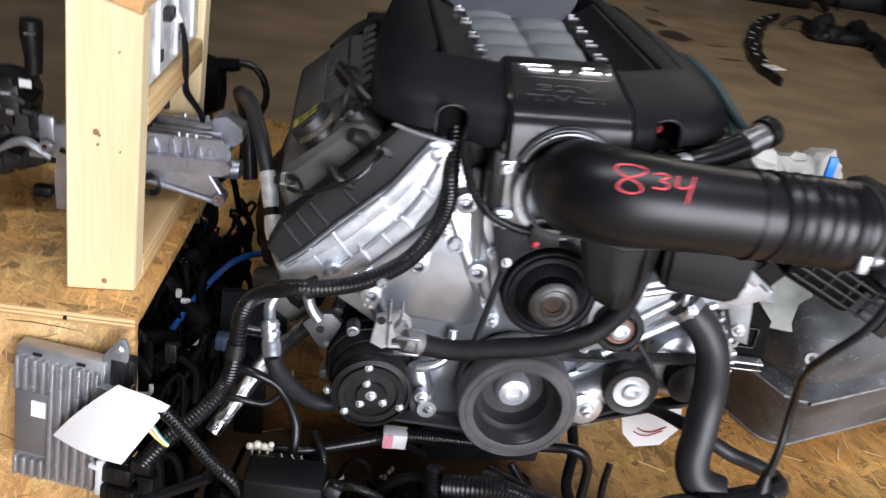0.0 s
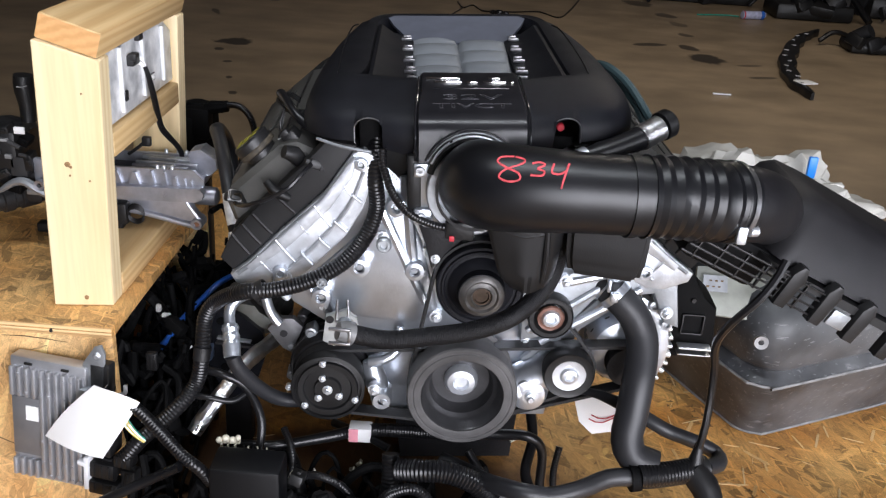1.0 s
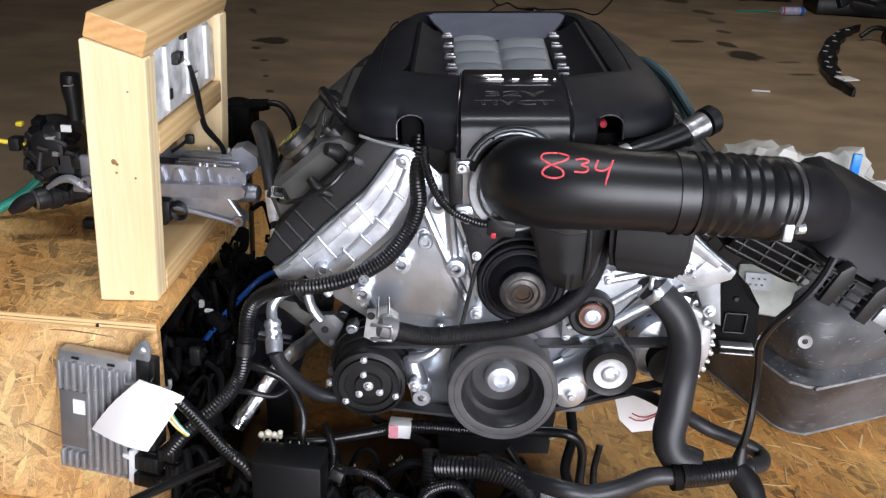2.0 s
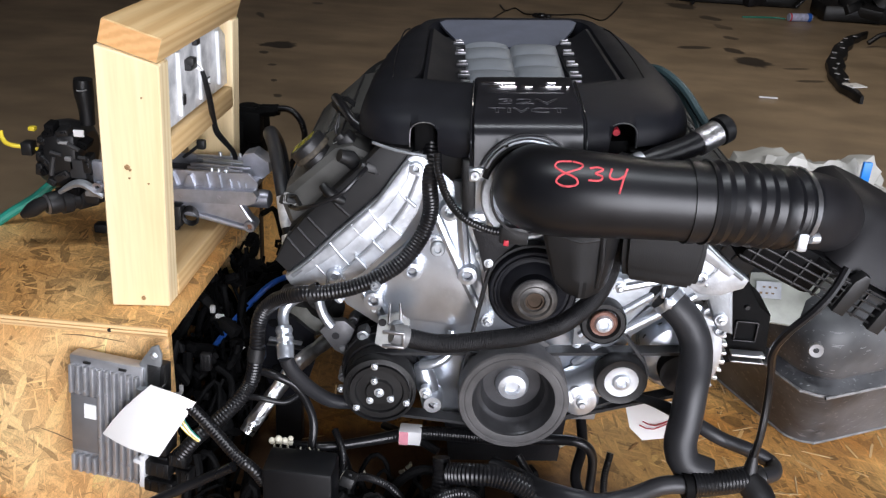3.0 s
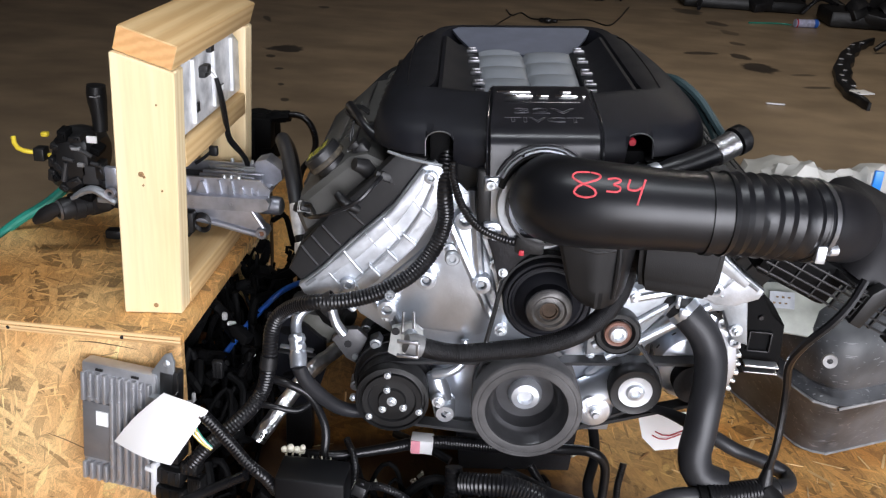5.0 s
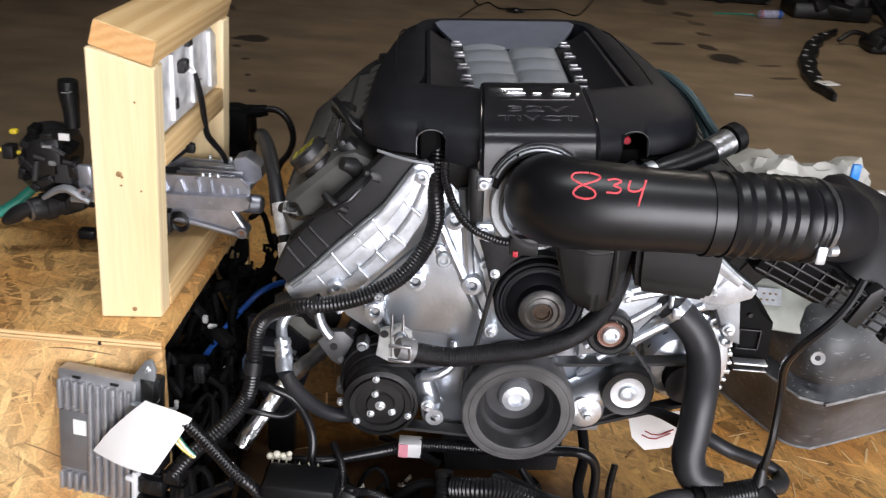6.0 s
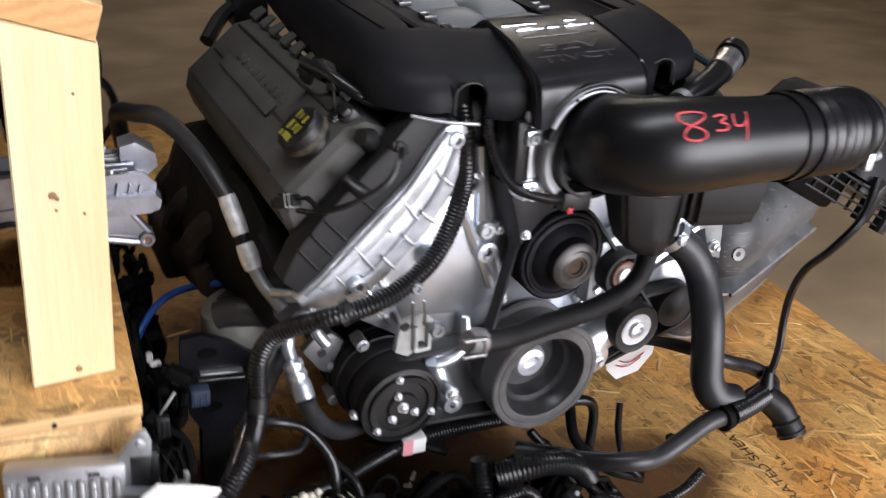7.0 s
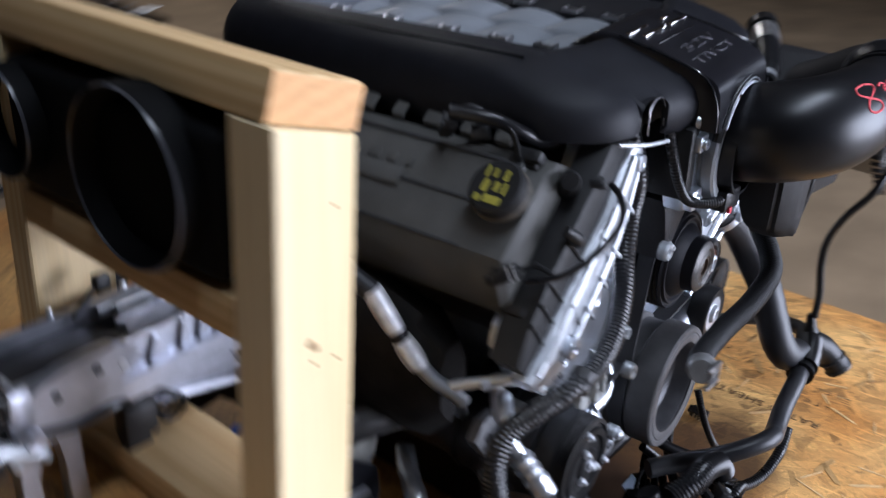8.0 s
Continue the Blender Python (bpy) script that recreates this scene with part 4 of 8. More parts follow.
bm = bm_()
box(bm, (-0.735, 1.545, 0.65), (0.024, 0.012, 0.042), Matrix(), 0.004)
lathe(bm, [(0.004, 0.004), (0.009, 0.005), (0.010, -0.004)], front(-0.733, 1.528, 0.628), 16)
part("white_bracket", bm, ALU_S, col)
bm = bm_()
tube(bm, [(-0.865, 1.6, 0.66), (-0.885, 1.59, 0.668), (-0.905, 1.58, 0.672), (-0.925, 1.585, 0.678), (-0.93, 1.59, 0.695)], 0.0042, 8)
part("yellow_lead", bm, YELLOW, col)
bm = bm_()
box(bm, (-0.882, 1.59, 0.667), (0.02, 0.024, 0.024), Matrix(), 0.003)
box(bm, (-0.855, 1.62, 0.70), (0.012, 0.01, 0.008), Matrix(), 0.002)
part("lead_plug", bm, BLACK, col)
for dz, dy in ((0.045, 0.01), (-0.03, 0.02)):
    bm = bm_()
    box(bm, (-0.868, 1.575 + dy, 0.66 + dz), (0.012, 0.012, 0.008), Matrix(), 0.002)
    part("yellow_clip", bm, YELLOW, col)
bm = bm_()
tube(bm, [(-0.82, 1.68, 0.63), (-0.855, 1.655, 0.60), (-0.905, 1.63, 0.555), (-0.955, 1.61, 0.522), (-1.0, 1.59, 0.48), (-1.05, 1.57, 0.40)], 0.009, 10)
single("green_hose", bm, GREEN, "thin green plastic tube lying over the box edge", "hose")
bm = bm_()
box(bm, (-0.77, 1.61, BOXT + 0.0095), (0.030, 0.022, 0.018), Matrix(), 0.004)
single("black_plug", bm, BLACK, "small black connector lying on the box", "connector")

# black motor with a looped cable, standing on the deck behind the frame
motor = thing("pedal_sensor", (-0.55, 2.02, DECK), "black round motor with looped cable on a post", "motor")
bm = bm_()
lathe(bm, [(0, 0.052), (0.020, 0.052), (0.024, 0.046), (0.040, 0.044), (0.046, 0.036), (0.048, -0.02), (0.044, -0.05), (0.030, -0.058), (0, -0.058)], Matrix.Translation((-0.612, 2.03, 0.596)), 10)
box(bm, (-0.60, 2.0, 0.61), (0.055, 0.04, 0.07), Matrix(), 0.008)
box(bm, (-0.632, 2.0, 0.585), (0.05, 0.05, 0.08), Matrix(), 0.008)
part("body", bm, MATTE, motor)
bm = bm_()
tube(bm, [(-0.585, 2.0, 0.640), (-0.56, 2.0, 0.646), (-0.536, 2.0, 0.650)], [0.012, 0.0135, 0.012], 10)
box(bm, (-0.560, 2.0, 0.647), (0.034, 0.022, 0.022), Matrix(), 0.003)
part("connector", bm, MATTE, motor)
bm = bm_()
box(bm, (-0.615, 2.05, 0.345), (0.04, 0.03, 0.40), Matrix(), 0.004)
part("stand", bm, IRON, motor)
bm = bm_()
tube(bm, [(-0.540, 2.0, 0.652), (-0.520, 2.0, 0.653), (-0.503, 2.0, 0.646), (-0.487, 2.0, 0.625), (-0.480, 2.0, 0.593), (-0.489, 2.0, 0.56), (-0.51, 2.0, 0.529), (-0.518, 1.99, 0.485), (-0.52, 1.99, 0.43)], 0.0075, 10, 0.012, 0.006, 0.12)
part("cable", bm, LOOM, motor)

# ---------------------------------------------------------------- control module on the box front, with its paper tag
ecu = thing("engine_control_module", (-0.615, 1.268, 0.25), "finned grey aluminium engine control module against the box", "control module")
EM = Matrix.Translation((-0.617, 1.248, 0.358)) @ Matrix.Rotation(radians(-9), 4, "Z") @ Matrix.Rotation(radians(1), 4, "Y") @ Matrix.Rotation(radians(-6), 4, "X")
bm = bm_()
box(bm, (0, 0.002, 0), (0.125, 0.026, 0.205), EM, 0.004)
shell = part("case", bm, ECUG, ecu)
for k in range(10):
    x = -0.056 + k * 0.0122
    z0, z1 = (0.04 if k < 4 else -0.095), 0.088
    bm = bm_()
    box(bm, (x, -0.014, (z0 + z1) / 2), (0.0065, 0.012, z1 - z0), EM, 0.002)
    for z in (0.078, 0.048, -0.03, -0.066, -0.088):
        if z > z0 and (k + int(z * 1000)) % 3:
            lathe(bm, [(0, 0.0025), (0.0022, 0.002), (0.003, -0.001)], EM @ front(x, -0.0195, z), 8)
    part("fin", bm, ECUG, shell)
for k in range(4):
    bm = bm_()
    box(bm, (-0.056 + k * 0.0122, -0.014, -0.082), (0.0065, 0.012, 0.03), EM, 0.002)
    part("fin", bm, ECUG, shell)
bm = bm_()
box(bm, (-0.036, -0.0125, -0.012), (0.048, 0.002, 0.098), EM, 0.0005)
plate = part("plain_plate", bm, mat("module_plate", (0.27, 0.275, 0.29), 0.5, 0.7, 0.1, 30), shell)
bm = bm_()
box(bm, (-0.026, -0.0145, 0.012), (0.02, 0.002, 0.024), EM, 0)
part("white_sticker", bm, PAPER, shell)
for x, z in ((-0.03, 0.094), (0.03, 0.094)):
    bm = bm_()
    box(bm, (x, -0.0135, z), (0.012, 0.003, 0.003), EM, 0)
    part("slot", bm, BLACK, shell)
for x, y, z, a, b, c in ((0.090, -0.004, -0.060, 0.040, 0.036, 0.026), (0.094, -0.010, -0.088, 0.048, 0.030, 0.022), (0.086, 0.000, -0.020, 0.036, 0.036, 0.034), (0.122, -0.006, -0.040, 0.028, 0.026, 0.020), (0.128, -0.002, -0.072, 0.024, 0.022, 0.030), (0.084, -0.002, 0.030, 0.030, 0.030, 0.034)):
    bm = bm_()
    box(bm, (x, y, z), (a, b, c), EM, 0.003)
    for j in range(3):
        box(bm, (x - a * 0.3 + a * 0.3 * j, y - b * 0.5, z), (a * 0.10, 0.003, c * 0.8), EM, 0.0008)
    box(bm, (x + a * 0.1, y, z + c * 0.55), (a * 0.4, b * 0.4, c * 0.2), EM, 0.001)
    part("connector", bm, BLACK, ecu)
bm = bm_()
box(bm, (0.067, -0.018, -0.066), (0.008, 0.016, 0.056), EM, 0.002)
box(bm, (0.070, -0.022, -0.036), (0.016, 0.010, 0.008), EM @ pose(0, 0, 0, 0, 12, 0), 0.002)
part("lever", bm, WHITEP, ecu, "pale locking lever")
# upright bent tab with its bolt, and a wire hook beside it
bm = bm_()
prism(bm, [(0.050, 0.062), (0.070, 0.058), (0.088, 0.075), (0.090, 0.128), (0.084, 0.142), (0.074, 0.138), (0.054, 0.108)], 0.002, 0.006, EM @ AXF, 0.001)
prism(bm, [(0.052, 0.056), (0.092, 0.050), (0.094, 0.066), (0.056, 0.072)], 0.002, 0.020, EM @ AXF, 0.002)
tab = part("bracket", bm, ALU_D, ecu)
bm = bm_()
lathe(bm, [(0, 0.004), (0.003, 0.004), (0.0045, 0.002), (0.006, 0.0)], EM @ front(0.078, -0.006, 0.124), 12)
part("bolt", bm, STEEL, tab)
bm = bm_()
box(bm, (0.080, 0.004, 0.082), (0.034, 0.020, 0.060), EM, 0.004)
part("dark_backing", bm, BLACK, ecu)
bm = bm_()
tube(bm, [EM @ Vector((0.098, -0.008, 0.046)), EM @ Vector((0.100, -0.012, 0.066)), EM @ Vector((0.124, -0.012, 0.074)), EM @ Vector((0.126, -0.012, 0.088))], 0.0032, 8, 0.004)
part("hook", bm, GREYC, ecu)
tints = (YELLOW, PAPER, GREEN, YELLOW, GREYC, PAPER)
for k in range(14):
    bm = bm_()
    dx, dz = random.uniform(-0.007, 0.007), random.uniform(-0.008, 0.008)
    tube(bm, [EM @ Vector((0.116 + dx, -0.006, 0.058 + dz)), EM @ Vector((0.126 + dx, -0.022, 0.040 + dz)), EM @ Vector((0.142 + dx * 0.6, -0.020, 0.018 + dz * 0.7)), EM @ Vector((0.152 + dx * 0.4, -0.006, -0.002 + dz * 0.4))], 0.0011, 6)
    part("wire", bm, tints[k % 6], ecu)
bm = bm_()
PAPERPTS = ((-0.62, 1.222, 0.346), (-0.525, 1.205, 0.461),
            (-0.459, 1.190, 0.439), (-0.518, 1.190, 0.342))
PL, PT, PR, PB = PAPERPTS
cols = 10
for side in (0, 1):
    g = []
    for jj in range(8):
        row = []
        for ii in range(cols + 1):
            a, b = ii / cols, jj / 7
            p = (Vector(PL) * (1 - a) + Vector(PB) * a) * (1 - b) + (Vector(PT) * (1 - a) + Vector(PR) * a) * b
            p += Vector((-0.006 * math.sin(math.pi * b) * (1 - a), -0.010 * math.sin(2.6 * a + b) - 0.0006 * side, 0.006 * math.sin(math.pi * a) * b))
            row.append(bm.verts.new(p))
        g.append(row)
    for jj in range(7):
        for ii in range(cols):
            bm.faces.new((g[jj][ii], g[jj][ii + 1], g[jj + 1][ii + 1], g[jj + 1][ii]))
tag = single("paper_tag", bm, PAPER, "blank white paper tag tied to the control module", "tag")
bm = bm_()
tube(bm, [Vector(PT) + Vector((0.012, -0.012, -0.008)), Vector(PT) + Vector((0.02, -0.006, 0.002)), Vector(PT) + Vector((0.01, 0.02, 0.012))], 0.0012, 6)
part("string", bm, BLACK, tag)

# ---------------------------------------------------------------- engine
ENG = Matrix.Translation((0, 1.332, 0.429)) @ Matrix.Rotation(radians(4), 4, "Z") @ Matrix.Rotation(radians(-3), 4, "Y")
engine = thing("engine", (0, 1.6, DECK), "removed V8 car engine with black intake cover on the pallet", "engine")


def E(u, v, w):
    return ENG @ Vector((u, v, w))


def smooth(a, b, x):
    t = min(1, max(0, (x - a) / (b - a)))
    return t * t * (3 - 2 * t)


# intake cover -------------------------------------------------
UC = 0.006
CLEARP = mat("milky_plastic", (0.40, 0.41, 0.40), 0.35, 0, 0.15, 60)
REDDISH = mat("reddish_seal", (0.15, 0.075, 0.055), 0.45, 0.3, 0.3, 60)
LETTER_EDGE = mat("lit_edge_grey", (0.06, 0.06, 0.068), 0.3, 0.4, 0.4, 60)


def edge_low(u):
    """Height of the cover's lower front edge: arch for the duct, two notches."""
    w = 0.384 + 0.018 * smooth(0.08, 0.20, abs(u - UC))
    d = abs(u - UC)
    if d < 0.062:
        w = max(w, 0.352 + math.sqrt(0.070 ** 2 - d * d))
    for c in (-0.134, 0.136):
        e = abs(u - c)
        if e < 0.019:
            w = max(w, 0.418 + math.sqrt(max(0, 0.019 ** 2 - e * e)) * 0.75)
    return w


def cover_ring(a, vf, vb, w, level):
    us = [-0.155, -0.1535, -0.153, -0.1525] + [-0.152 + 0.036 * k / 10 for k in range(11)] + [-0.1155, -0.115, -0.105, -0.09] + [UC - 0.075 + 0.15 * k / 30 for k in range(31)] + [0.09, 0.105, 0.116, 0.1165] + [0.117 + 0.038 * k / 10 for k in range(11)] + [0.1555, 0.156, 0.157]
    us = sorted(us)
    pts = []
    for u in us:
        vv = vf + 0.028 * smooth(0.07, 0.17, abs(u - UC))
        ww = max(w, edge_low(u)) if level < 3 else w
        pts.append(Vector((u, vv, ww)))
    low = lambda: (max(w, 0.40) if level == 0 else w)
    tp, ex = (0.03, 0.6) if level < 8 else (0.0, 0.25)
    x0, x1 = us[-1], us[0]
    vv = vf + 0.028
    for k in range(1, 9):
        q = math.pi / 2 * k / 9
        pts.append(Vector((x0 + (a + UC - x0) * math.sin(q), vv + 0.09 * (1 - math.cos(q)), low())))
    for k in range(8):
        v = vv + 0.09 + (vb - 0.09 - vv - 0.09) * k / 7
        pts.append(Vector((a + UC - tp * (k / 7) ** 2, v, low() - (0.015 * math.sin(math.pi * k / 7) if level == 0 else 0))))
    for k in range(1, 7):
        q = math.pi / 2 * k / 7
        pts.append(Vector((UC + (a - tp) * math.cos(q) ** ex, vb - 0.09 + 0.09 * math.sin(q), low())))
    for k in range(1, 7):
        q = math.pi / 2 * (1 - k / 7)
        pts.append(Vector((UC - (a - tp) * math.cos(q) ** ex, vb - 0.09 + 0.09 * math.sin(q), low())))
    for k in range(8):
        v = vb - 0.09 - (vb - 0.09 - vv - 0.09) * k / 7
        pts.append(Vector((-a + UC + tp * (1 - k / 7) ** 2, v, low() - (0.015 * math.sin(math.pi * k / 7) if level == 0 else 0))))
    for k in range(8, 0, -1):
        q = math.pi / 2 * k / 9
        pts.append(Vector((x1 - (a - UC + x1) * math.sin(q), vv + 0.09 * (1 - math.cos(q)), low())))
    return [ENG @ p for p in pts]


levels = [(0.232, -0.034, 0.615, 0.384), (0.238, -0.041, 0.618, 0.398), (0.238, -0.041, 0.617, 0.414), (0.234, -0.034, 0.613, 0.429), (0.230, -0.020, 0.609, 0.4385),
          (0.222, 0.010, 0.604, 0.4485), (0.212, 0.040, 0.599, 0.4575), (0.198, 0.060, 0.594, 0.4625), (0.165, 0.071, 0.588, 0.4645), (0.150, 0.079, 0.58, 0.462), (0.144, 0.089, 0.575, 0.444), (0.138, 0.095, 0.572, 0.432)]
bm = bm_()
loft(bm, [cover_ring(*lv, k) for k, lv in enumerate(levels)], True, False)
# floor of the recess
bm.verts.ensure_lookup_table()
n_ring = len(bm.verts) // len(levels)
bm.faces.new(bm.verts[-n_ring:])
bmesh.ops.remove_doubles(bm, verts=bm.verts, dist=0.00005)
cover = part("intake_cover", bm, COVER, engine, "satin black plastic engine cover", sharp=40)

# raised centre of the cover, over the duct
bm = bm_()
prof = [(0.100, 0.462), (0.092, 0.468), (0.080, 0.470), (0.055, 0.468), (0.02, 0.4625), (-0.012, 0.454), (-0.036, 0.4465), (-0.050, 0.4405), (-0.0575, 0.4345), (-0.0615, 0.425), (-0.0635, 0.410), (-0.065, 0.396), (-0.066, 0.384)]
rings = []
us = [UC - 0.075 + 0.15 * k / 44 for k in range(45)]
for i, u in enumerate(us):
    inset = 0.004 if i in (0, 44) else 0.0
    col_ = []
    lo = edge_low(u)
    for v, w in prof:
        uu = UC + (u - UC) * (0.93 if v > 0.03 else 0.93 + 0.07 * smooth(0.03, -0.03, v))
        col_.append(E(uu, v + inset, max(w - inset, lo)))
    rings.append(col_)
full = []
for c in rings:
    full.append(c + [c[-1] + (ENG.to_3x3() @ Vector((0, 0.03, 0)))] + [p + (ENG.to_3x3() @ Vector((0, 0.02, -0.012))) for p in c[::-1][2:]])
loft(bm, full, True, True)
snout = part("snout", bm, SNOUTP, cover, sharp=50)
for s in (-1, 1):
    bm = bm_()
    tube(bm, [E(UC + s * 0.0765, -0.064, 0.386), E(UC + s * 0.0765, -0.062, 0.412), E(UC + s * 0.0765, -0.046, 0.4415), E(UC + s * 0.074, 0.0, 0.457), E(UC + s * 0.0715, 0.06, 0.469)], 0.0016, 6)
    part("seam", bm, GLOSS, cover)
# thin pale tubes round the two notches, standing in for their lit edges
for c in (-0.134, 0.136):
    bm = bm_()
    tube(bm, [E(c - 0.0195, -0.0225, 0.398), E(c - 0.0195, -0.0225, 0.417)] + [E(c - 0.0195 * math.cos(q), -0.0215, 0.418 + 0.0148 * math.sin(q)) for q in [math.pi * k / 8 for k in range(1, 8)]] + [E(c + 0.0195, -0.0225, 0.417), E(c + 0.0195, -0.0225, 0.398)], 0.0009, 6, 0.004)
    part("lit_notch_edge", bm, CLAMP, cover)
# trim rings of the arch, and two chrome dots added as its glints
for rr, v, thick, mtl in ((0.0715, -0.069, 0.0011, ALU_D), (0.0665, -0.068, 0.0020, STEEL), (0.0755, -0.0668, 0.0012, SNOUTP)):
    bm = bm_()
    tube(bm, [E(UC + (rr - 0.0055) * math.cos(q), v, 0.3555 + rr * math.sin(q)) for q in [math.pi * (0.14 + 0.72 * k / 20) for k in range(21)]], thick, 8)
    part("arch_trim", bm, mtl, cover, "bright thin arch trim")
for q in (62, 118):
    bm = bm_()
    lathe(bm, [(0, 0.003), (0.002, 0.0028), (0.003, 0.001), (0.003, -0.004)], ENG @ front(UC + 0.0625 * math.cos(radians(q)), -0.068, 0.3555 + 0.068 * math.sin(radians(q))), 12)
    part("stud", bm, CHROME, cover)
# black tube standing in for the shaded gap between arch and duct
bm = bm_()
tube(bm, [E(UC + 0.0575 * math.cos(q), -0.060, 0.352 + 0.0625 * math.sin(q)) for q in [math.pi * (0.06 + 0.86 * k / 24) for k in range(25)]], 0.0055, 10)
part("arch_gap_shade", bm, BLACK, cover)
# crisp moulded edges along both sides of the top
for s in (-1, 1):
    bm = bm_()
    tube(bm, [E(s * 0.178, 0.485, 0.4625), E(s * 0.186, 0.455, 0.4632), E(s * 0.189, 0.36, 0.4632), E(s * 0.188, 0.22, 0.4632), E(s * 0.184, 0.11, 0.4632)], 0.0014, 6)
    part("edge_bead", bm, GLOSS, cover)

# padded insert: two columns of staggered pillows
bm = bm_()
NU, NV = 40, 72
grid = []
for j in range(NV + 1):
    v = 0.086 + 0.362 * j / NV
    row = []
    for i in range(NU + 1):
        k = 2.0 * i / NU - 1
        u = 0.004 + (0.074 + 0.012 * j / NV) * k
        bow = 0.10 * math.sin(math.pi * abs(k))
        q = (v - 0.178) / 0.085 - (0.34 if k > 0 else 0.0) + bow
        a = abs(math.sin(math.pi * q))
        b = math.sin(math.pi * abs(k)) if 0 < abs(k) < 1 else 0.0
        row.append(bm.verts.new(E(u, v, 0.434 + 0.0145 * (a ** 0.55) * (max(b, 0.0) ** 0.35))))
    grid.append(row)
for j in range(NV):
    for i in range(NU):
        bm.faces.new((grid[j][i], grid[j][i + 1], grid[j + 1][i + 1], grid[j + 1][i]))
part("pillow_insert", bm, PILLOW, cover, "grey padded-look insert", sharp=80)
bm = bm_()
loft(bm, [[E(UC - a, v, w), E(UC + a, v, w), E(UC + a, v + 0.004, w - 0.006), E(UC - a, v + 0.004, w - 0.006)] for a, v, w in ((0.080, 0.440, 0.4385), (0.096, 0.470, 0.443), (0.120, 0.525, 0.454), (0.134, 0.574, 0.4625))])
part("rear_panel", bm, REARP, cover, "flat slate grey panel")
for s in (-1, 1):
    bm = bm_()
    loft(bm, [[E(UC + s * 0.082, v, 0.4345), E(UC + s * 0.128, v, 0.437), E(UC + s * 0.146, v, 0.459), E(UC + s * 0.140, v, 0.46), E(UC + s * 0.118, v, 0.444), E(UC + s * 0.082, v, 0.440)] for v in (0.094, 0.2, 0.35, 0.5)])
    part("side_rail", bm, COVER, cover)
    for k, v in enumerate((0.135, 0.195, 0.270, 0.355, 0.440)):
        c = UC + s * (0.083 + 0.011 * (v - 0.135) / 0.3 + (0.004 if s > 0 else 0.0))
        bm = bm_()
        for j in (0, 1):
            box(bm, (c, v + 0.022 * j, 0.445), (0.019 - 0.005 * j, 0.0045, 0.006), ENG, 0.001)
        box(bm, (c - 0.006, v + 0.011, 0.4445), (0.003, 0.026, 0.005), ENG, 0.001)
        box(bm, (c + 0.005, v + 0.011, 0.444), (0.003, 0.026, 0.004), ENG, 0.001)
        part("comb", bm, CLAMP, cover, "chromed comb piece")
bm = bm_()
tube(bm, [E(UC - 0.066, 0.078, 0.4635), E(UC, 0.076, 0.4655), E(UC + 0.066, 0.078, 0.4635)], 0.0042, 10, 0.01)
part("front_lip", bm, SNOUTP, cover)
for a, b, v in ((-0.062, -0.014, 0.055), (0.026, 0.043, 0.055), (-0.050, -0.012, 0.041), (-0.006, 0.010, 0.041), (0.019, 0.050, 0.041), (0.056, 0.061, 0.041)):
    bm = bm_()
    box(bm, (UC + (a + b) / 2, v, 0.4688 if v > 0.05 else 0.4668), (b - a, 0.0062, 0.003), ENG, 0.001)
    part("emblem_bar", bm, CHROME, cover, "bright chrome emblem bar")
bm = bm_()
box(bm, (UC, 0.0215, 0.4630), (0.105, 0.0025, 0.0012), ENG, 0.0004)
part("emblem_line", bm, GLOSS, cover)
# grey outlines put the light on the letters' edges into the colour
for txt, v, w, s, kx in (("32V", -0.004, 0.4575, 0.030, 1.75), ("TIVCT", -0.024, 0.4508, 0.027, 1.42)):
    m = ENG @ Matrix.Translation((UC, v, w)) @ Matrix.Rotation(radians(17), 4, "X") @ Matrix.Diagonal((kx, 0.62, 1, 1))
    lettering(txt, m, s, LETTER_EDGE, cover, "lettering", 0.0, 0.0004)

# throttle body behind the duct
bm = bm_()
box(bm, (UC, -0.028, 0.336), (0.158, 0.030, 0.106), ENG, 0.008, 2)
throttle = part("throttle_body", bm, ALU, engine, "bright cast throttle body")
for u, w in ((-0.062, 0.300), (-0.064, 0.392), (0.074, 0.300)):
    bolt_at = ENG @ front(u, -0.044, w)
    bm = bm_()
    lathe(bm, [(0, 0.006), (0.004, 0.006), (0.0045, 0.003), (0.008, 0.002), (0.009, -0.002)], bolt_at, 12)
    part("bolt", bm, STEEL, throttle)
bm = bm_()
lathe(bm, [(0.050, 0.034), (0.060, 0.034), (0.0625, 0.031), (0.0625, 0.020), (0.058, 0.016), (0.0575, 0.000), (0.067, -0.004), (0.069, -0.010), (0.069, -0.02)], ENG @ front(UC + 0.000, -0.030, 0.340), 40)
for q in (35, 145, 215, 325):
    lathe(bm, [(0.003, 0.012), (0.008, 0.012), (0.010, 0.008), (0.011, -0.012)], ENG @ front(UC + 0.066 * math.cos(radians(q)), -0.030, 0.340 + 0.066 * math.sin(radians(q))), 14)
part("throttle_housing", bm, ALU_D, throttle)
bm = bm_()
lathe(bm, [(0.05, 0.0), (0.054, 0.0), (0.054, 0.05), (0.05, 0.05)], ENG @ front(UC + 0.004, -0.03, 0.345), 32)
part("collar", bm, DUCT, throttle)
bm = bm_()
box(bm, (UC - 0.078, -0.02, 0.345), (0.020, 0.05, 0.085), ENG, 0.004)
part("sensor", bm, BLACK, throttle)
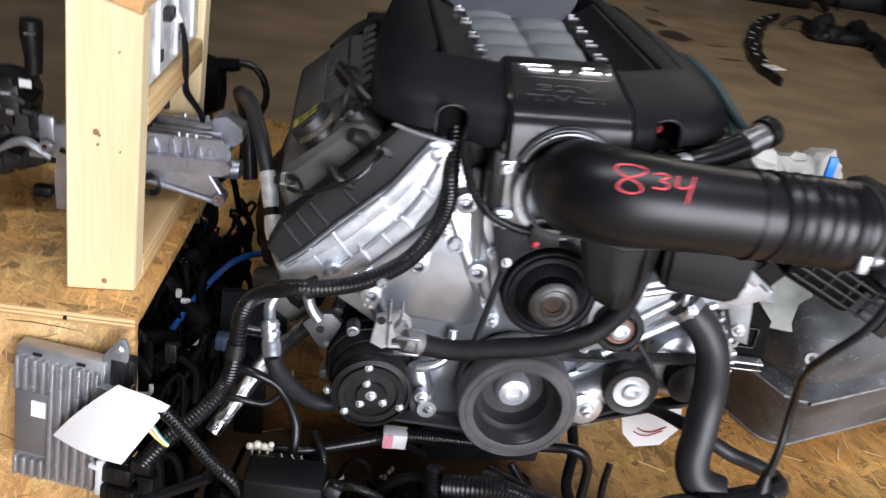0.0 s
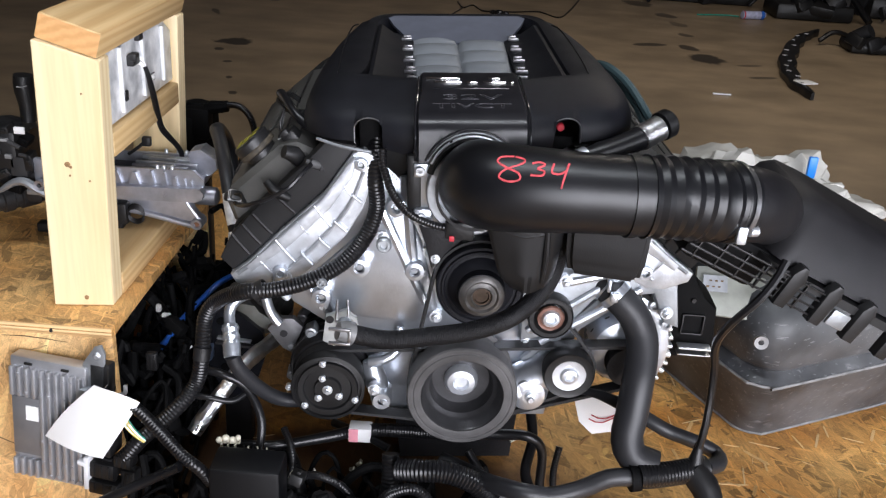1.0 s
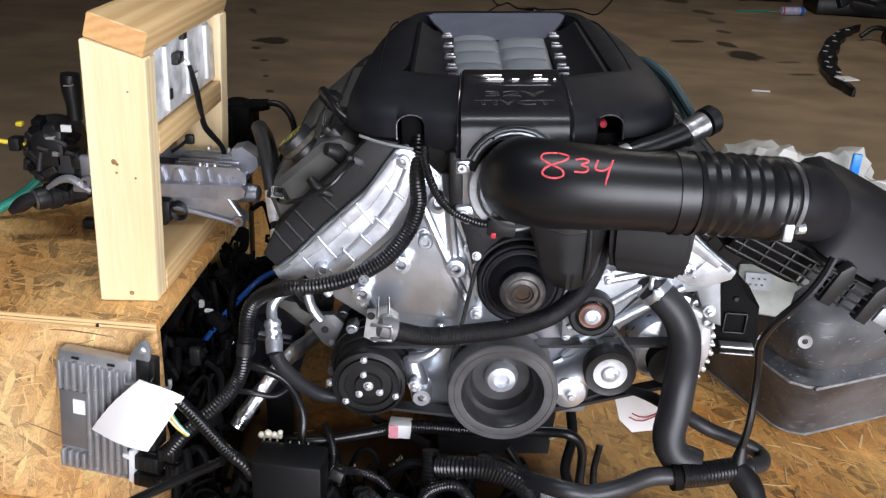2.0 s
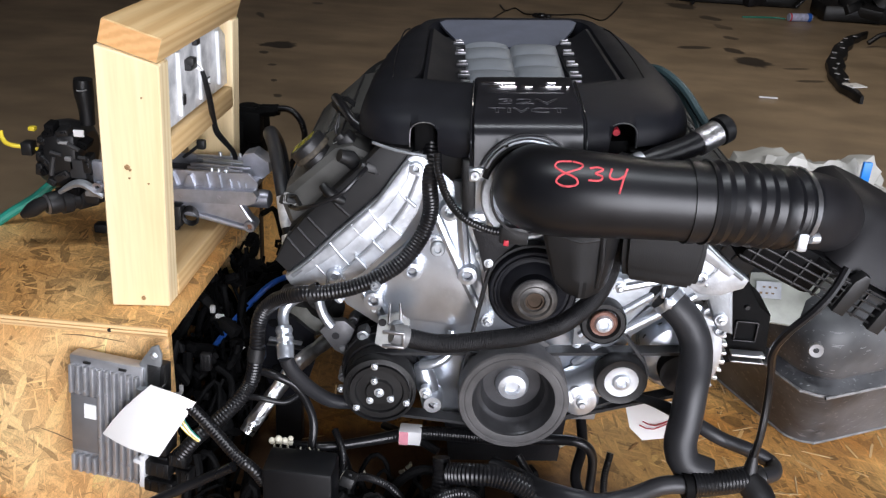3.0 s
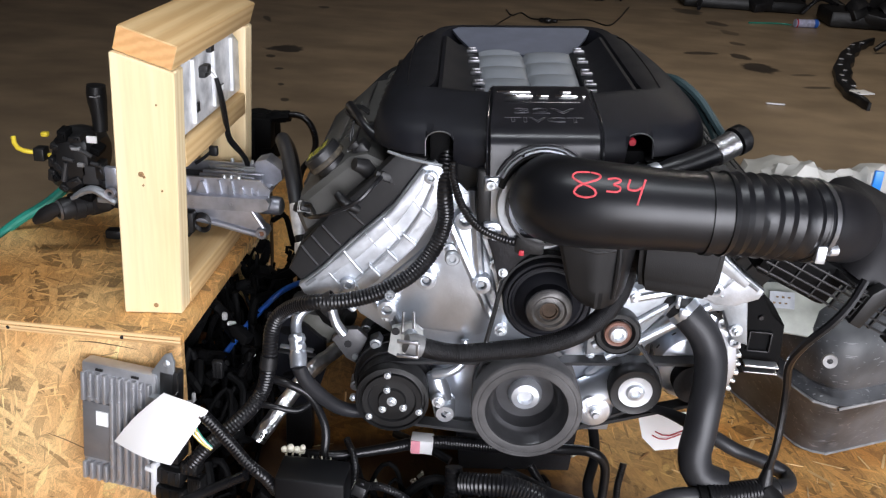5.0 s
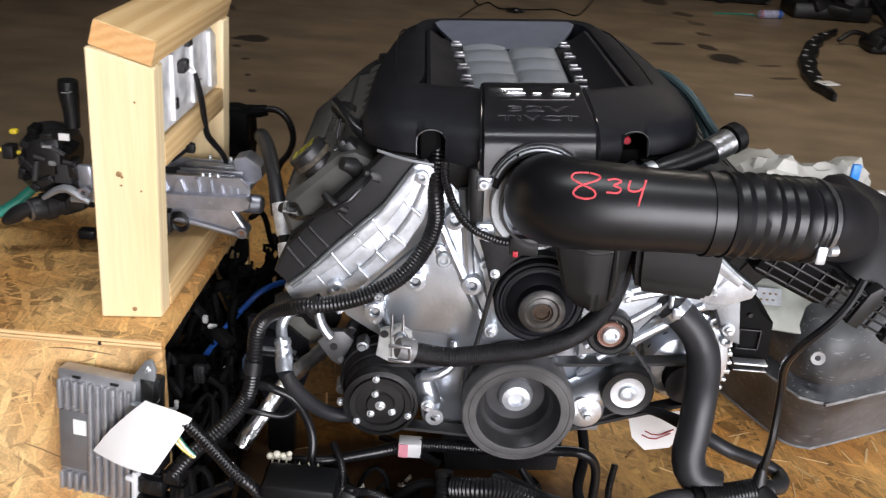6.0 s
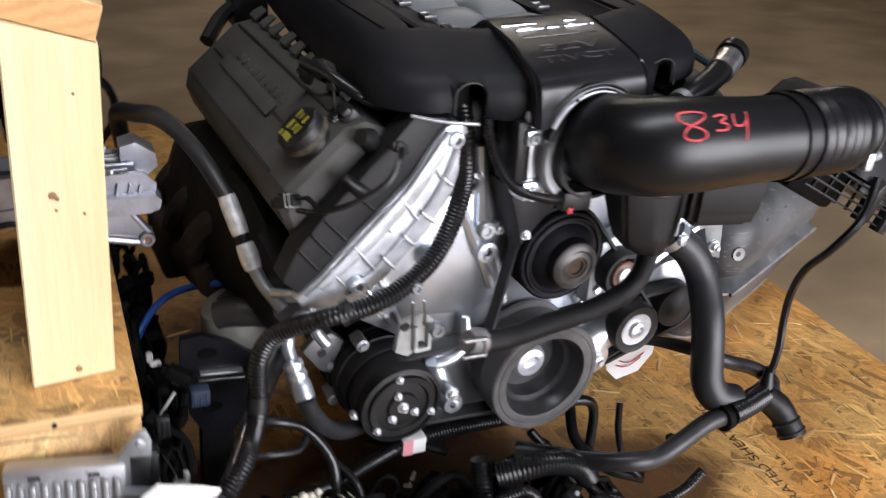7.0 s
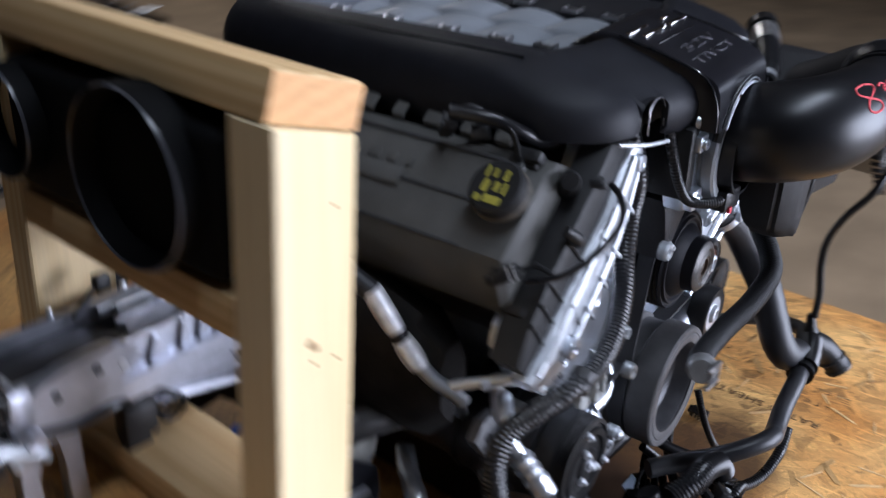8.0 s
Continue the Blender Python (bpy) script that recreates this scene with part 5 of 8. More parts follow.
for u, v, w, a, h in ((-0.062, -0.046, 0.368, 0.022, 0.020), (-0.060, -0.046, 0.300, 0.026, 0.024)):
    bm = bm_()
    box(bm, (u, v, w), (a, 0.012, h), ENG, 0.003)
    lathe(bm, [(0.0025, 0.010), (0.006, 0.010), (0.007, 0.007), (0.0075, 0.0)], ENG @ front(u - 0.002, v, w), 14)
    part("lug", bm, ALU, throttle)

# front of the engine ------------------------------------------
bm = bm_()
half = [(0.0, 0.30), (0.09, 0.325), (0.135, 0.372), (0.15, 0.368), (0.18, 0.31), (0.29, 0.205), (0.295, 0.18), (0.28, 0.155), (0.26, 0.12), (0.19, 0.07), (0.155, 0.0), (0.14, -0.09)]
poly = [(-x, y) for x, y in half[::-1]] + half[1:]
prism(bm, poly, -0.07, -0.040, ENG @ AXF, 0.004)
tcover = part("timing_cover", bm, ALU, engine, "cast aluminium timing cover")
# smooth raised panel and ribs on it
bm = bm_()
prism(bm, [(-0.245, 0.155), (-0.115, 0.275), (-0.085, 0.285), (-0.06, 0.22), (-0.035, 0.10), (-0.08, 0.085), (-0.19, 0.10), (-0.235, 0.13)], -0.046, -0.034, ENG @ AXF, 0.006)
part("raised_panel", bm, ALU, tcover)
for p, q, wd in (((-0.125, 0.29), (-0.055, 0.12), 0.010), ((-0.085, 0.33), (-0.075, 0.19), 0.012), ((-0.24, 0.165), (-0.205, 0.10), 0.006), ((-0.222, 0.175), (-0.19, 0.095), 0.006), ((0.05, 0.12), (0.24, 0.20), 0.012), ((0.10, 0.02), (0.22, 0.13), 0.012), ((0.02, 0.28), (-0.07, 0.34), 0.010)):
    bm = bm_()
    tube(bm, [E(p[0], 0.034, p[1]), E((p[0] + q[0]) / 2, 0.030, (p[1] + q[1]) / 2), E(q[0], 0.034, q[1])], wd * 0.7, 8)
    part("rib", bm, ALU, tcover)
# bolts share one mesh
bm = bm_()
lathe(bm, [(0, 0.012), (0.0035, 0.012), (0.004, 0.009), (0.0065, 0.008), (0.0065, 0.002), (0.010, 0.002), (0.010, -0.01)], Matrix(), 12)
BOLT = mesh_of("bolt", bm, STEEL)
bm = bm_()
lathe(bm, [(0.006, 0.009), (0.0085, 0.011), (0.0145, 0.010), (0.016, 0.004), (0.016, -0.015)], Matrix(), 18)
lathe(bm, [(0, 0.004), (0.006, 0.004), (0.006, 0.0)], Matrix(), 10)
BOSS = mesh_of("boss", bm, ALU)


def bolt(parent, u, v, w, boss=False, k=1.0):
    m = ENG @ front(u, v, w) @ Matrix.Diagonal((k, k, k, 1))
    placed("boss" if boss else "bolt", BOSS if boss else BOLT, parent, m)


for u, v, w in ((-0.072, 0.028, 0.182), (-0.155, 0.024, 0.19), (-0.098, 0.03, 0.285), (-0.215, 0.028, 0.138), (0.14, 0.03, 0.25), (0.20, 0.03, 0.20)):
    bolt(tcover, u, v, w, True)
for u, v, w in ((-0.215, 0.03, 0.122), (-0.12, 0.03, 0.235), (-0.052, 0.035, 0.30), (-0.05, 0.03, 0.21), (-0.03, 0.03, 0.245), (0.10, 0.03, 0.06), (-0.04, 0.03, 0.10), (0.17, 0.02, 0.16), (0.24, 0.02, 0.19), (-0.135, -0.02, 0.0), (-0.12, 0.0, -0.03)):
    bolt(tcover, u, v, w)

# the two cam-end flanges: bright ribbed crescents
for s in (-1, 1):
    bm = bm_()
    top = [(0.142, 0.384), (0.157, 0.379), (0.199, 0.320), (0.23, 0.292), (0.26, 0.266), (0.309, 0.218), (0.342, 0.192)]
    bot = [(0.335, 0.178), (0.30, 0.166), (0.272, 0.168), (0.227, 0.198), (0.172, 0.252), (0.143, 0.298), (0.128, 0.345), (0.124, 0.372)]
    pl = [(s * x, y) for x, y in top + bot]
    if s > 0:
        pl = pl[::-1]
    prism(bm, pl, -0.012, 0.010, ENG @ AXF, 0.004)
    fl = part("cam_flange", bm, FLANGE, engine, "bright ribbed cam-end flange")
    for x0, y0, x1, y1, rr in ((0.176, 0.340, 0.158, 0.312, 0.0014), (0.214, 0.302, 0.190, 0.268, 0.0020), (0.240, 0.279, 0.224, 0.258, 0.0013), (0.272, 0.250, 0.246, 0.214, 0.0021), (0.300, 0.224, 0.281, 0.196, 0.0013)):
        bm = bm_()
        tube(bm, [E(s * x0, -0.0135, y0), E(s * (x0 + x1) / 2, -0.015, (y0 + y1) / 2), E(s * x1, -0.0115, y1)], rr, 6)
        part("rib", bm, FLANGE, fl)
    for x0, y0, x1, y1 in ((0.160, 0.318, 0.146, 0.306), (0.187, 0.278, 0.168, 0.262), (0.210, 0.252, 0.194, 0.236), (0.236, 0.228, 0.220, 0.210), (0.262, 0.206, 0.252, 0.188)):
        bm = bm_()
        prism(bm, [(s * x0, y0 + 0.003), (s * x0, y0 - 0.003), (s * x1, y1 - 0.003), (s * x1, y1 + 0.003)][::-s], 0.006, 0.016, ENG @ AXF, 0.0015)
        part("web", bm, FLANGE, fl)
    bm = bm_()
    prism(bm, [(s * x, y) for x, y in ((0.152, 0.374), (0.163, 0.366), (0.203, 0.312), (0.262, 0.257), (0.318, 0.207), (0.310, 0.199), (0.252, 0.240), (0.192, 0.297), (0.158, 0.345))][::-s], 0.008, 0.0155, ENG @ AXF, 0.003)
    part("raised_band", bm, FLANGE, fl)
    bm = bm_()
    tube(bm, [E(s * x, -0.012, y) for x, y in ((0.155, 0.374), (0.198, 0.315), (0.228, 0.287), (0.258, 0.260), (0.30, 0.219), (0.33, 0.195))], 0.003, 6)
    part("rim", bm, ALU_D, fl)
    bm = bm_()
    tube(bm, [E(s * x, -0.012, y) for x, y in ((0.143, 0.352), (0.160, 0.310), (0.189, 0.269), (0.242, 0.214), (0.28, 0.184))], 0.003, 6)
    part("rim", bm, FLANGE, fl)
    for u, w, k in ((0.268, 0.197, 0.72), (0.146, 0.364, 0.62)):
        bolt(fl, s * u, -0.012, w, True, k)

    # cylinder head and valve cover, leaning 45 degrees
    BK = ENG @ Matrix.Translation((s * 0.264, 0.31, 0.305)) @ Matrix.Rotation(radians(s * 40), 4, "Y")
    bm = bm_()
    box(bm, (0.005, 0.01, -0.085), (0.15, 0.48, 0.13), BK, 0.006)
    head = part("cylinder_head", bm, IRON, engine, "dark cylinder head")
    bm = bm_()
    ring = [(-0.095, -0.02), (-0.098, 0.015), (-0.085, 0.042), (-0.06, 0.058), (0.055, 0.058), (0.082, 0.045), (0.098, 0.015), (0.095, -0.02)]
    loft(bm, [[BK @ Vector((x * k * 0.84, v, -0.02 + (z + 0.02) * kz)) for x, z in ring] for v, k, kz in ((-0.285, 0.93, 0.85), (-0.278, 1.0, 0.97), (-0.26, 1.0, 1.0), (0.165, 1.0, 1.0), (0.192, 0.90, 0.80))])
    vc = part("valve_cover", bm, VCOVER, engine, "dark grey plastic valve cover")
    for x in (-0.05, 0.0, 0.05):
        bm = bm_()
        box(bm, (x, -0.04, 0.0585), (0.004, 0.38, 0.003), BK, 0.001)
        part("rib", bm, GREYCOV, vc)
    bm = bm_()
    box(bm, (0, -0.02, 0.061), (0.020, 0.22, 0.004), BK, 0.0015)
    for k in range(9):
        box(bm, (-s * 0.02, -0.13 + 0.024 * k, 0.0585), (0.012, 0.008 + 0.004 * (k % 3), 0.003), BK, 0.001)
    part("embossing", bm, VCOVER, vc)
    # saw-toothed coil rail along the upper edge
    for k in range(9):
        bm = bm_()
        prism(bm, [(0, 0), (0.024, 0.0), (0.024, 0.003), (0.010, 0.007), (0.002, 0.006)], -0.011 + 0.003 * (k % 2), 0.008 + 0.003 * (k % 3), BK @ Matrix.Translation((-s * 0.070, -0.215 + 0.046 * k, 0.046)) @ Matrix.Rotation(radians(90), 4, "X") @ Matrix.Rotation(radians(180 if s > 0 else 0), 4, "Y"), 0.002)
        part("coil_fin", bm, VCOVER, vc)
    # flat front panel between the flange and the cover, with its ribs and a lead socket
    bm = bm_()
    run = [(0.150, 0.388), (0.199, 0.322), (0.23, 0.294), (0.26, 0.268), (0.309, 0.220), (0.338, 0.196)]
    far = [(0.356, 0.216), (0.338, 0.252), (0.306, 0.288), (0.266, 0.325), (0.226, 0.362), (0.192, 0.396)]
    pl = [(s * x, y) for x, y in run + far]
    prism(bm, pl if s < 0 else pl[::-1], -0.030, 0.004, ENG @ AXF, 0.004)
    panel = part("front_panel", bm, MOULD, vc)
    for k, f in enumerate((0.34, 0.62, 0.76, 0.90)):
        p, q = Vector((0.20 + 0.125 * f, 0.326 - 0.115 * f)), Vector((0.232 + 0.115 * f, 0.355 - 0.112 * f))
        bm = bm_()
        tube(bm, [E(s * p.x, -0.0045, p.y), E(s * (p.x + q.x) / 2, -0.006, (p.y + q.y) / 2), E(s * q.x, -0.0045, q.y)], 0.0022, 6)
        part("rib", bm, BLACK, panel)
    bm = bm_()
    tube(bm, [E(s * 0.250, -0.004, 0.310), E(s * 0.268, -0.010, 0.323), E(s * 0.280, -0.004, 0.335)], [0.006, 0.0085, 0.006], 12)
    part("lead_socket", bm, BLACK, panel)
    # black cam phaser ends, in front of the cover
    for x in (-0.048, 0.045):
        bm = bm_()
        lathe(bm, [(0, 0.022), (0.010, 0.022), (0.013, 0.018), (0.018, 0.017), (0.021, 0.013), (0.023, 0.0), (0.027, -0.004), (0.027, -0.04)], BK @ Matrix.Translation((x, -0.262, 0.005)) @ AXF, 24)
        part("phaser_housing", bm, MOULD, vc)
    bm = bm_()
    box(bm, (0.0, -0.288, -0.012), (0.17, 0.03, 0.05), BK, 0.006)
    part("front_ledge", bm, MOULD, vc)
    for x in (-0.07, -0.02, 0.03, 0.075):
        bm = bm_()
        box(bm, (x, -0.305, -0.02), (0.006, 0.012, 0.05), BK, 0.002)
        part("ledge_rib", bm, MOULD, vc)

# oil filler on the near-side bank
BKL = ENG @ Matrix.Translation((-0.264, 0.31, 0.305)) @ Matrix.Rotation(radians(-40), 4, "Y")
bm = bm_()
lathe(bm, [(0, 0.04), (0.026, 0.04), (0.029, 0.037), (0.029, 0.018), (0.024, 0.016), (0.024, -0.03), (0.03, -0.034)], BKL @ Matrix.Translation((0.010, -0.252, 0.048)), 28)
cap = part("oil_cap", bm, BLACK, engine, "black oil filler cap with yellow print")
bm = bm_()
lathe(bm, [(0.0292, 0.018), (0.0305, 0.020), (0.0305, 0.024), (0.0292, 0.026)], BKL @ Matrix.Translation((0.010, -0.252, 0.048)), 28)
part("worn_rim", bm, mat("worn_brown", (0.045, 0.036, 0.024), 0.7, 0, 0.6, 120, 0.3, 400), cap)
bm = bm_()
for dx, dv, lx, lv in ((0.012, -0.008, 0.011, 0.004), (0.012, 0.004, 0.009, 0.004), (0.012, 0.013, 0.012, 0.003), (-0.002, -0.012, 0.012, 0.003), (-0.002, -0.003, 0.010, 0.005), (-0.003, 0.009, 0.013, 0.006), (-0.016, -0.004, 0.008, 0.018), (-0.017, 0.012, 0.007, 0.006)):
    box(bm, (0.010 + dx, -0.252 + dv, 0.0885), (lx, lv, 0.001), BKL, 0)
part("yellow_print", bm, mat("faded_yellow", (0.32, 0.29, 0.03), 0.6, 0, 0.3, 80), cap)
# thin corrugated sensor lead over the front panel, with its plugs
bm = bm_()
tube(bm, [(-0.345, 1.318, 0.708), (-0.328, 1.292, 0.716), (-0.306, 1.278, 0.727), (-0.281, 1.272, 0.740), (-0.257, 1.270, 0.757), (-0.241, 1.282, 0.774), (-0.232, 1.30, 0.782)], 0.0036, 8, 0.01, 0.0036, 0.16)
part("sensor_lead", bm, LOOM, engine)


def pigtail(at, turn, s, wires_to, tint):
    """A plug with a latch, two seal collars and its leads."""
    m = pose(*at, *turn)
    b = bm_()
    box(b, (0, 0, 0), (s * 1.7, s, s * 0.85), m, 0.003)
    box(b, (s * 0.2, 0, s * 0.5), (s * 0.9, s * 0.4, s * 0.25), m, 0.001)
    box(b, (s * 1.0, 0, 0), (s * 0.5, s * 0.75, s * 0.6), m, 0.002)
    body_ = part("sensor_plug", b, BLACK, engine)
    b = bm_()
    for j in (-0.55, -0.2):
        box(b, (s * j, 0, 0), (s * 0.08, s * 1.08, s * 0.93), m, 0.001)
    part("collar", b, tint, body_)
    for j in (-1, 0, 1):
        b = bm_()
        p0 = m @ Vector((-s * 0.85, j * s * 0.22, 0))
        p2 = Vector(wires_to) + Vector((0, j * 0.003, j * 0.002))
        tube(b, [p0, p0.lerp(p2, 0.45) + Vector((0.002 * j, 0.0, 0.008)), p2], 0.0016, 6)
        part("lead", b, BLACK, body_)


pigtail((-0.352, 1.335, 0.712), (20, 25, 130), 0.017, (-0.325, 1.30, 0.715), GREYC)
pigtail((-0.226, 1.318, 0.776), (10, -20, 205), 0.016, (-0.205, 1.335, 0.79), IRON)
pigtail((-0.283, 1.375, 0.788), (0, 62, 10), 0.016, (-0.288, 1.385, 0.83), GREYC)
pigtail((-0.262, 1.44, 0.808), (-10, 20, 25), 0.018, (-0.222, 1.44, 0.80), IRON)
pigtail((-0.30, 1.455, 0.822), (20, 50, 60), 0.016, (-0.272, 1.43, 0.835), IRON)
bm = bm_()
tube(bm, [(-0.305, 1.45, 0.838), (-0.285, 1.41, 0.834), (-0.262, 1.385, 0.819), (-0.235, 1.38, 0.806), (-0.205, 1.385, 0.80)], 0.0075, 10, 0.01, 0.005, 0.1)
part("pigtail_loom", bm, LOOM, engine)
bm = bm_()
tube(bm, [BKL @ Vector((0.055, -0.285, 0.02)), BKL @ Vector((0.058, -0.295, 0.036)), BKL @ Vector((0.052, -0.302, 0.048))], [0.011, 0.012, 0.009], 14)
box(bm, (0.060, -0.250, 0.050), (0.022, 0.034, 0.020), BKL, 0.004)
box(bm, (0.060, -0.262, 0.062), (0.012, 0.018, 0.010), BKL, 0.002)
part("phaser_sensor", bm, BLACK, engine)

# block, pan and mounts
bm = bm_()
prism(bm, [(-0.20, 0.22), (-0.05, 0.30), (0.05, 0.30), (0.20, 0.22), (0.16, 0.02), (0.15, -0.06), (-0.15, -0.06), (-0.16, 0.02)], -0.60, -0.09, ENG @ AXF, 0.0)
part("block", bm, ALU_D, engine, "dull grey engine block")
bm = bm_()
loft(bm, [[E(x * k, v if v > 0.3 else 0.05 + 0.13 * (1 - k) / 0.3, w) for x, v in ((-0.145, 0.05), (0.145, 0.05), (0.145, 0.58), (-0.145, 0.58))] for k, w in ((1, -0.06), (0.96, -0.085), (0.78, -0.115), (0.70, -0.278))])
part("oil_pan", bm, IRON, engine, "dark oil pan resting on the deck")
for k in range(3):
    v = 0.30 + 0.10 * k
    bm = bm_()
    tube(bm, [E(-0.30, v, 0.16), E(-0.36, v + 0.01, 0.14), E(-0.385, v + 0.04, 0.09), E(-0.37, v + 0.09, 0.04)], 0.022, 10)
    part("manifold_runner", bm, RUST, engine)
bm = bm_()
tube(bm, [E(-0.36, 0.30, 0.05), E(-0.37, 0.38, 0.045), E(-0.365, 0.56, 0.01), E(-0.35, 0.60, -0.04)], 0.032, 12)
box(bm, (-0.37, 0.50, 0.03), (0.09, 0.12, 0.10), ENG, 0.012)
part("exhaust_manifold", bm, RUST, engine, "dark rusty exhaust manifold")
# lumpy dark bulk, added to fill the dark space under the valve cover
bm = bm_()
loft(bm, [[E(-0.318 + 0.056 * s * math.cos(q) * (1 + 0.12 * math.sin(3 * q + 9 * v)), v, 0.035 + dz + 0.115 * s * math.sin(q) * (1 + 0.1 * math.cos(5 * q + 14 * v))) for q in [2 * math.pi * k / 20 for k in range(20)]] for v, s, dz in ((0.10, 0.45, 0.10), (0.13, 0.72, 0.10), (0.20, 0.80, 0.11), (0.29, 0.95, 0.09), (0.36, 1.15, 0.075), (0.42, 1.1, 0.075), (0.49, 1.18, 0.065), (0.56, 0.95, 0.06), (0.60, 0.6, 0.06))])
part("heat_shield", bm, mat("dark_steel", (0.012, 0.011, 0.0105), 0.6, 0.3, 0.5, 30, 0.6, 60, 0.4), engine, "black heat shield over the exhaust manifold")
mount = thing("engine_mount", (-0.40, 1.52, DECK), "grey engine mount on a black steel bracket", "engine mount")
bm = bm_()
lathe(bm, [(0, 0.045), (0.026, 0.045), (0.042, 0.038), (0.050, 0.018), (0.052, -0.012), (0.046, -0.03), (0.030, -0.042), (0, -0.042)], Matrix.Translation((-0.364, 1.561, 0.413)) @ Matrix.Rotation(radians(-20), 4, "Y"), 28)
part("rubber_can", bm, mat("grey_mount", (0.26, 0.26, 0.235), 0.55, 0.2, 0.25, 30, 0.2, 200), mount)
bm = bm_()
tube(bm, [(-0.402, 1.518, 0.456), (-0.378, 1.508, 0.464), (-0.342, 1.491, 0.466), (-0.301, 1.466, 0.464)], [0.020, 0.021, 0.018, 0.016], 14)
lathe(bm, [(0, 0.012), (0.020, 0.012), (0.026, 0.006), (0.026, -0.012)], Matrix.Translation((-0.371, 1.546, 0.456)), 20)
part("arm", bm, mat("oily_cast", (0.045, 0.045, 0.045), 0.45, 0.4, 0.3, 30), mount)
# upright bracket plate with two holes and a slatted stiffener
bm = bm_()
prism(bm, [(-0.456, 0.435), (-0.458, 0.37), (-0.448, 0.307), (-0.430, 0.272), (-0.408, 0.258), (-0.386, 0.262), (-0.362, 0.298), (-0.346, 0.352), (-0.352, 0.392), (-0.385, 0.418), (-0.425, 0.438)], 1.500, 1.516, YZ, 0.005)
brk = part("bracket", bm, mat("blued_steel", (0.013, 0.014, 0.019), 0.40, 0.4, 0.3, 25, 0.25, 120, 0.5), mount, "black pressed steel bracket")
for x, z, r in ((-0.414, 0.315, 0.011), (-0.420, 0.408, 0.010)):
    bm = bm_()
    lathe(bm, [(0, 0.0006), (r * 0.8, 0.0006), (r, 0.0012), (r * 1.15, 0.0002)], front(x, 1.4995, z) @ Matrix.Diagonal((1.2, 0.8, 1, 1)), 18)
    part("hole", bm, MATTE, brk)
for dz, L in ((0.376, 0.060), (0.366, 0.066)):
    bm = bm_()
    box(bm, (0, 0, 0), (L, 0.012, 0.004), pose(-0.402, 1.496, dz, 0, 4, 0), 0.0015)
    part("slat", bm, STEEL if dz > 0.37 else CLAMP, brk)
bm = bm_()
box(bm, (-0.405, 1.530, 0.217), (0.05, 0.026, 0.143), Matrix(), 0.004)
part("foot", bm, IRON, mount)

# plugs and web ribs of the timing cover
for u, w, r in ((-0.115, 0.255, 0.011), (0.118, 0.262, 0.013), (-0.175, 0.128, 0.010), (0.055, 0.285, 0.009), (-0.055, 0.292, 0.009), (-0.205, 0.196, 0.008)):
    bm = bm_()
    lathe(bm, [(0, 0.004), (r * 0.4, 0.004), (r * 0.5, 0.007), (r * 0.8, 0.007), (r, 0.004), (r, -0.004)], ENG @ front(u, -0.0705 + 0.028, w), 20)
    part("plug", bm, ALU_D, tcover)
bm = bm_()
tube(bm, [E(0.075, -0.041, 0.30), E(0.112, -0.040, 0.268)], 0.0045, 6)
part("rib", bm, ALU, tcover)

# pulleys ------------------------------------------------------
bm = bm_()
lathe(bm, [(0.0635, 0.02), (0.0635, 0.0425), (0.066, 0.0435), (0.074, 0.0435), (0.075, 0.0425), (0.0765, 0.0425), (0.0775, 0.0435), (0.083, 0.0435), (0.085, 0.041), (0.085, 0.008), (0.078, 0.004), (0.078, -0.02), (0.083, -0.024), (0.083, -0.03), (0, -0.03)], ENG @ front(0, 0.0, 0.0), 64)
damper = part("crank_damper", bm, RIMGREY, engine, "worn grey rubber-rimmed crank damper")
bm = bm_()
lathe(bm, [(0, 0.004), (0.010, 0.004), (0.0125, 0.010), (0.0215, 0.008), (0.0255, 0.002), (0.0265, -0.003), (0.0265, -0.012)], ENG @ front(0, 0.004, 0), 28)
part("centre_bolt", bm, STEEL, damper, "bright crank bolt and washer")
bm = bm_()
lathe(bm, [(0.018, -0.012), (0.026, -0.010), (0.045, -0.010), (0.048, -0.004), (0.050, 0.012), (0.0545, 0.016), (0.0575, 0.019), (0.0605, 0.036), (0.0632, 0.040)], ENG @ front(0, 0.0, 0.0), 64)
part("cup", bm, CUP, damper, "dark machined damper cup")


def grooved(r, d, n=6):
    pr = [(r, 0.0)]
    for k in range(n):
        z = -d * (k + 0.5) / n
        pr += [(r - 0.0025, z), (r, z - d * 0.5 / n)]
    return pr


bm = bm_()
lathe(bm, [(0.018, 0.030), (0.024, 0.033), (0.034, 0.030), (0.036, 0.016), (0.046, 0.008), (0.049, 0.003), (0.053, 0.002), (0.055, 0.005), (0.0575, 0.005), (0.059, 0.001), (0.0625, 0.001), (0.064, 0.003)] + grooved(0.066, 0.034) + [(0.05, -0.036), (0, -0.036)], ENG @ front(0.025, -0.012, 0.173), 56)
wp = part("water_pump_pulley", bm, COVER, engine, "black grooved water pump pulley")
bm = bm_()
lathe(bm, [(0, 0.030), (0.010, 0.030), (0.011, 0.033), (0.018, 0.0325), (0.030, 0.0305), (0.033, 0.028)], ENG @ front(0.025, -0.0125, 0.173), 32)
part("hub", bm, HUBBROWN, wp, "worn metal hub")
bm = bm_()
lathe(bm, [(0.0135, 0.0330), (0.0155, 0.0350), (0.0175, 0.0335), (0.022, 0.0325), (0.025, 0.0350), (0.029, 0.0340), (0.033, 0.0305)], ENG @ front(0.025, -0.0125, 0.173), 40)
part("hub_ring", bm, WORNHUB, wp)
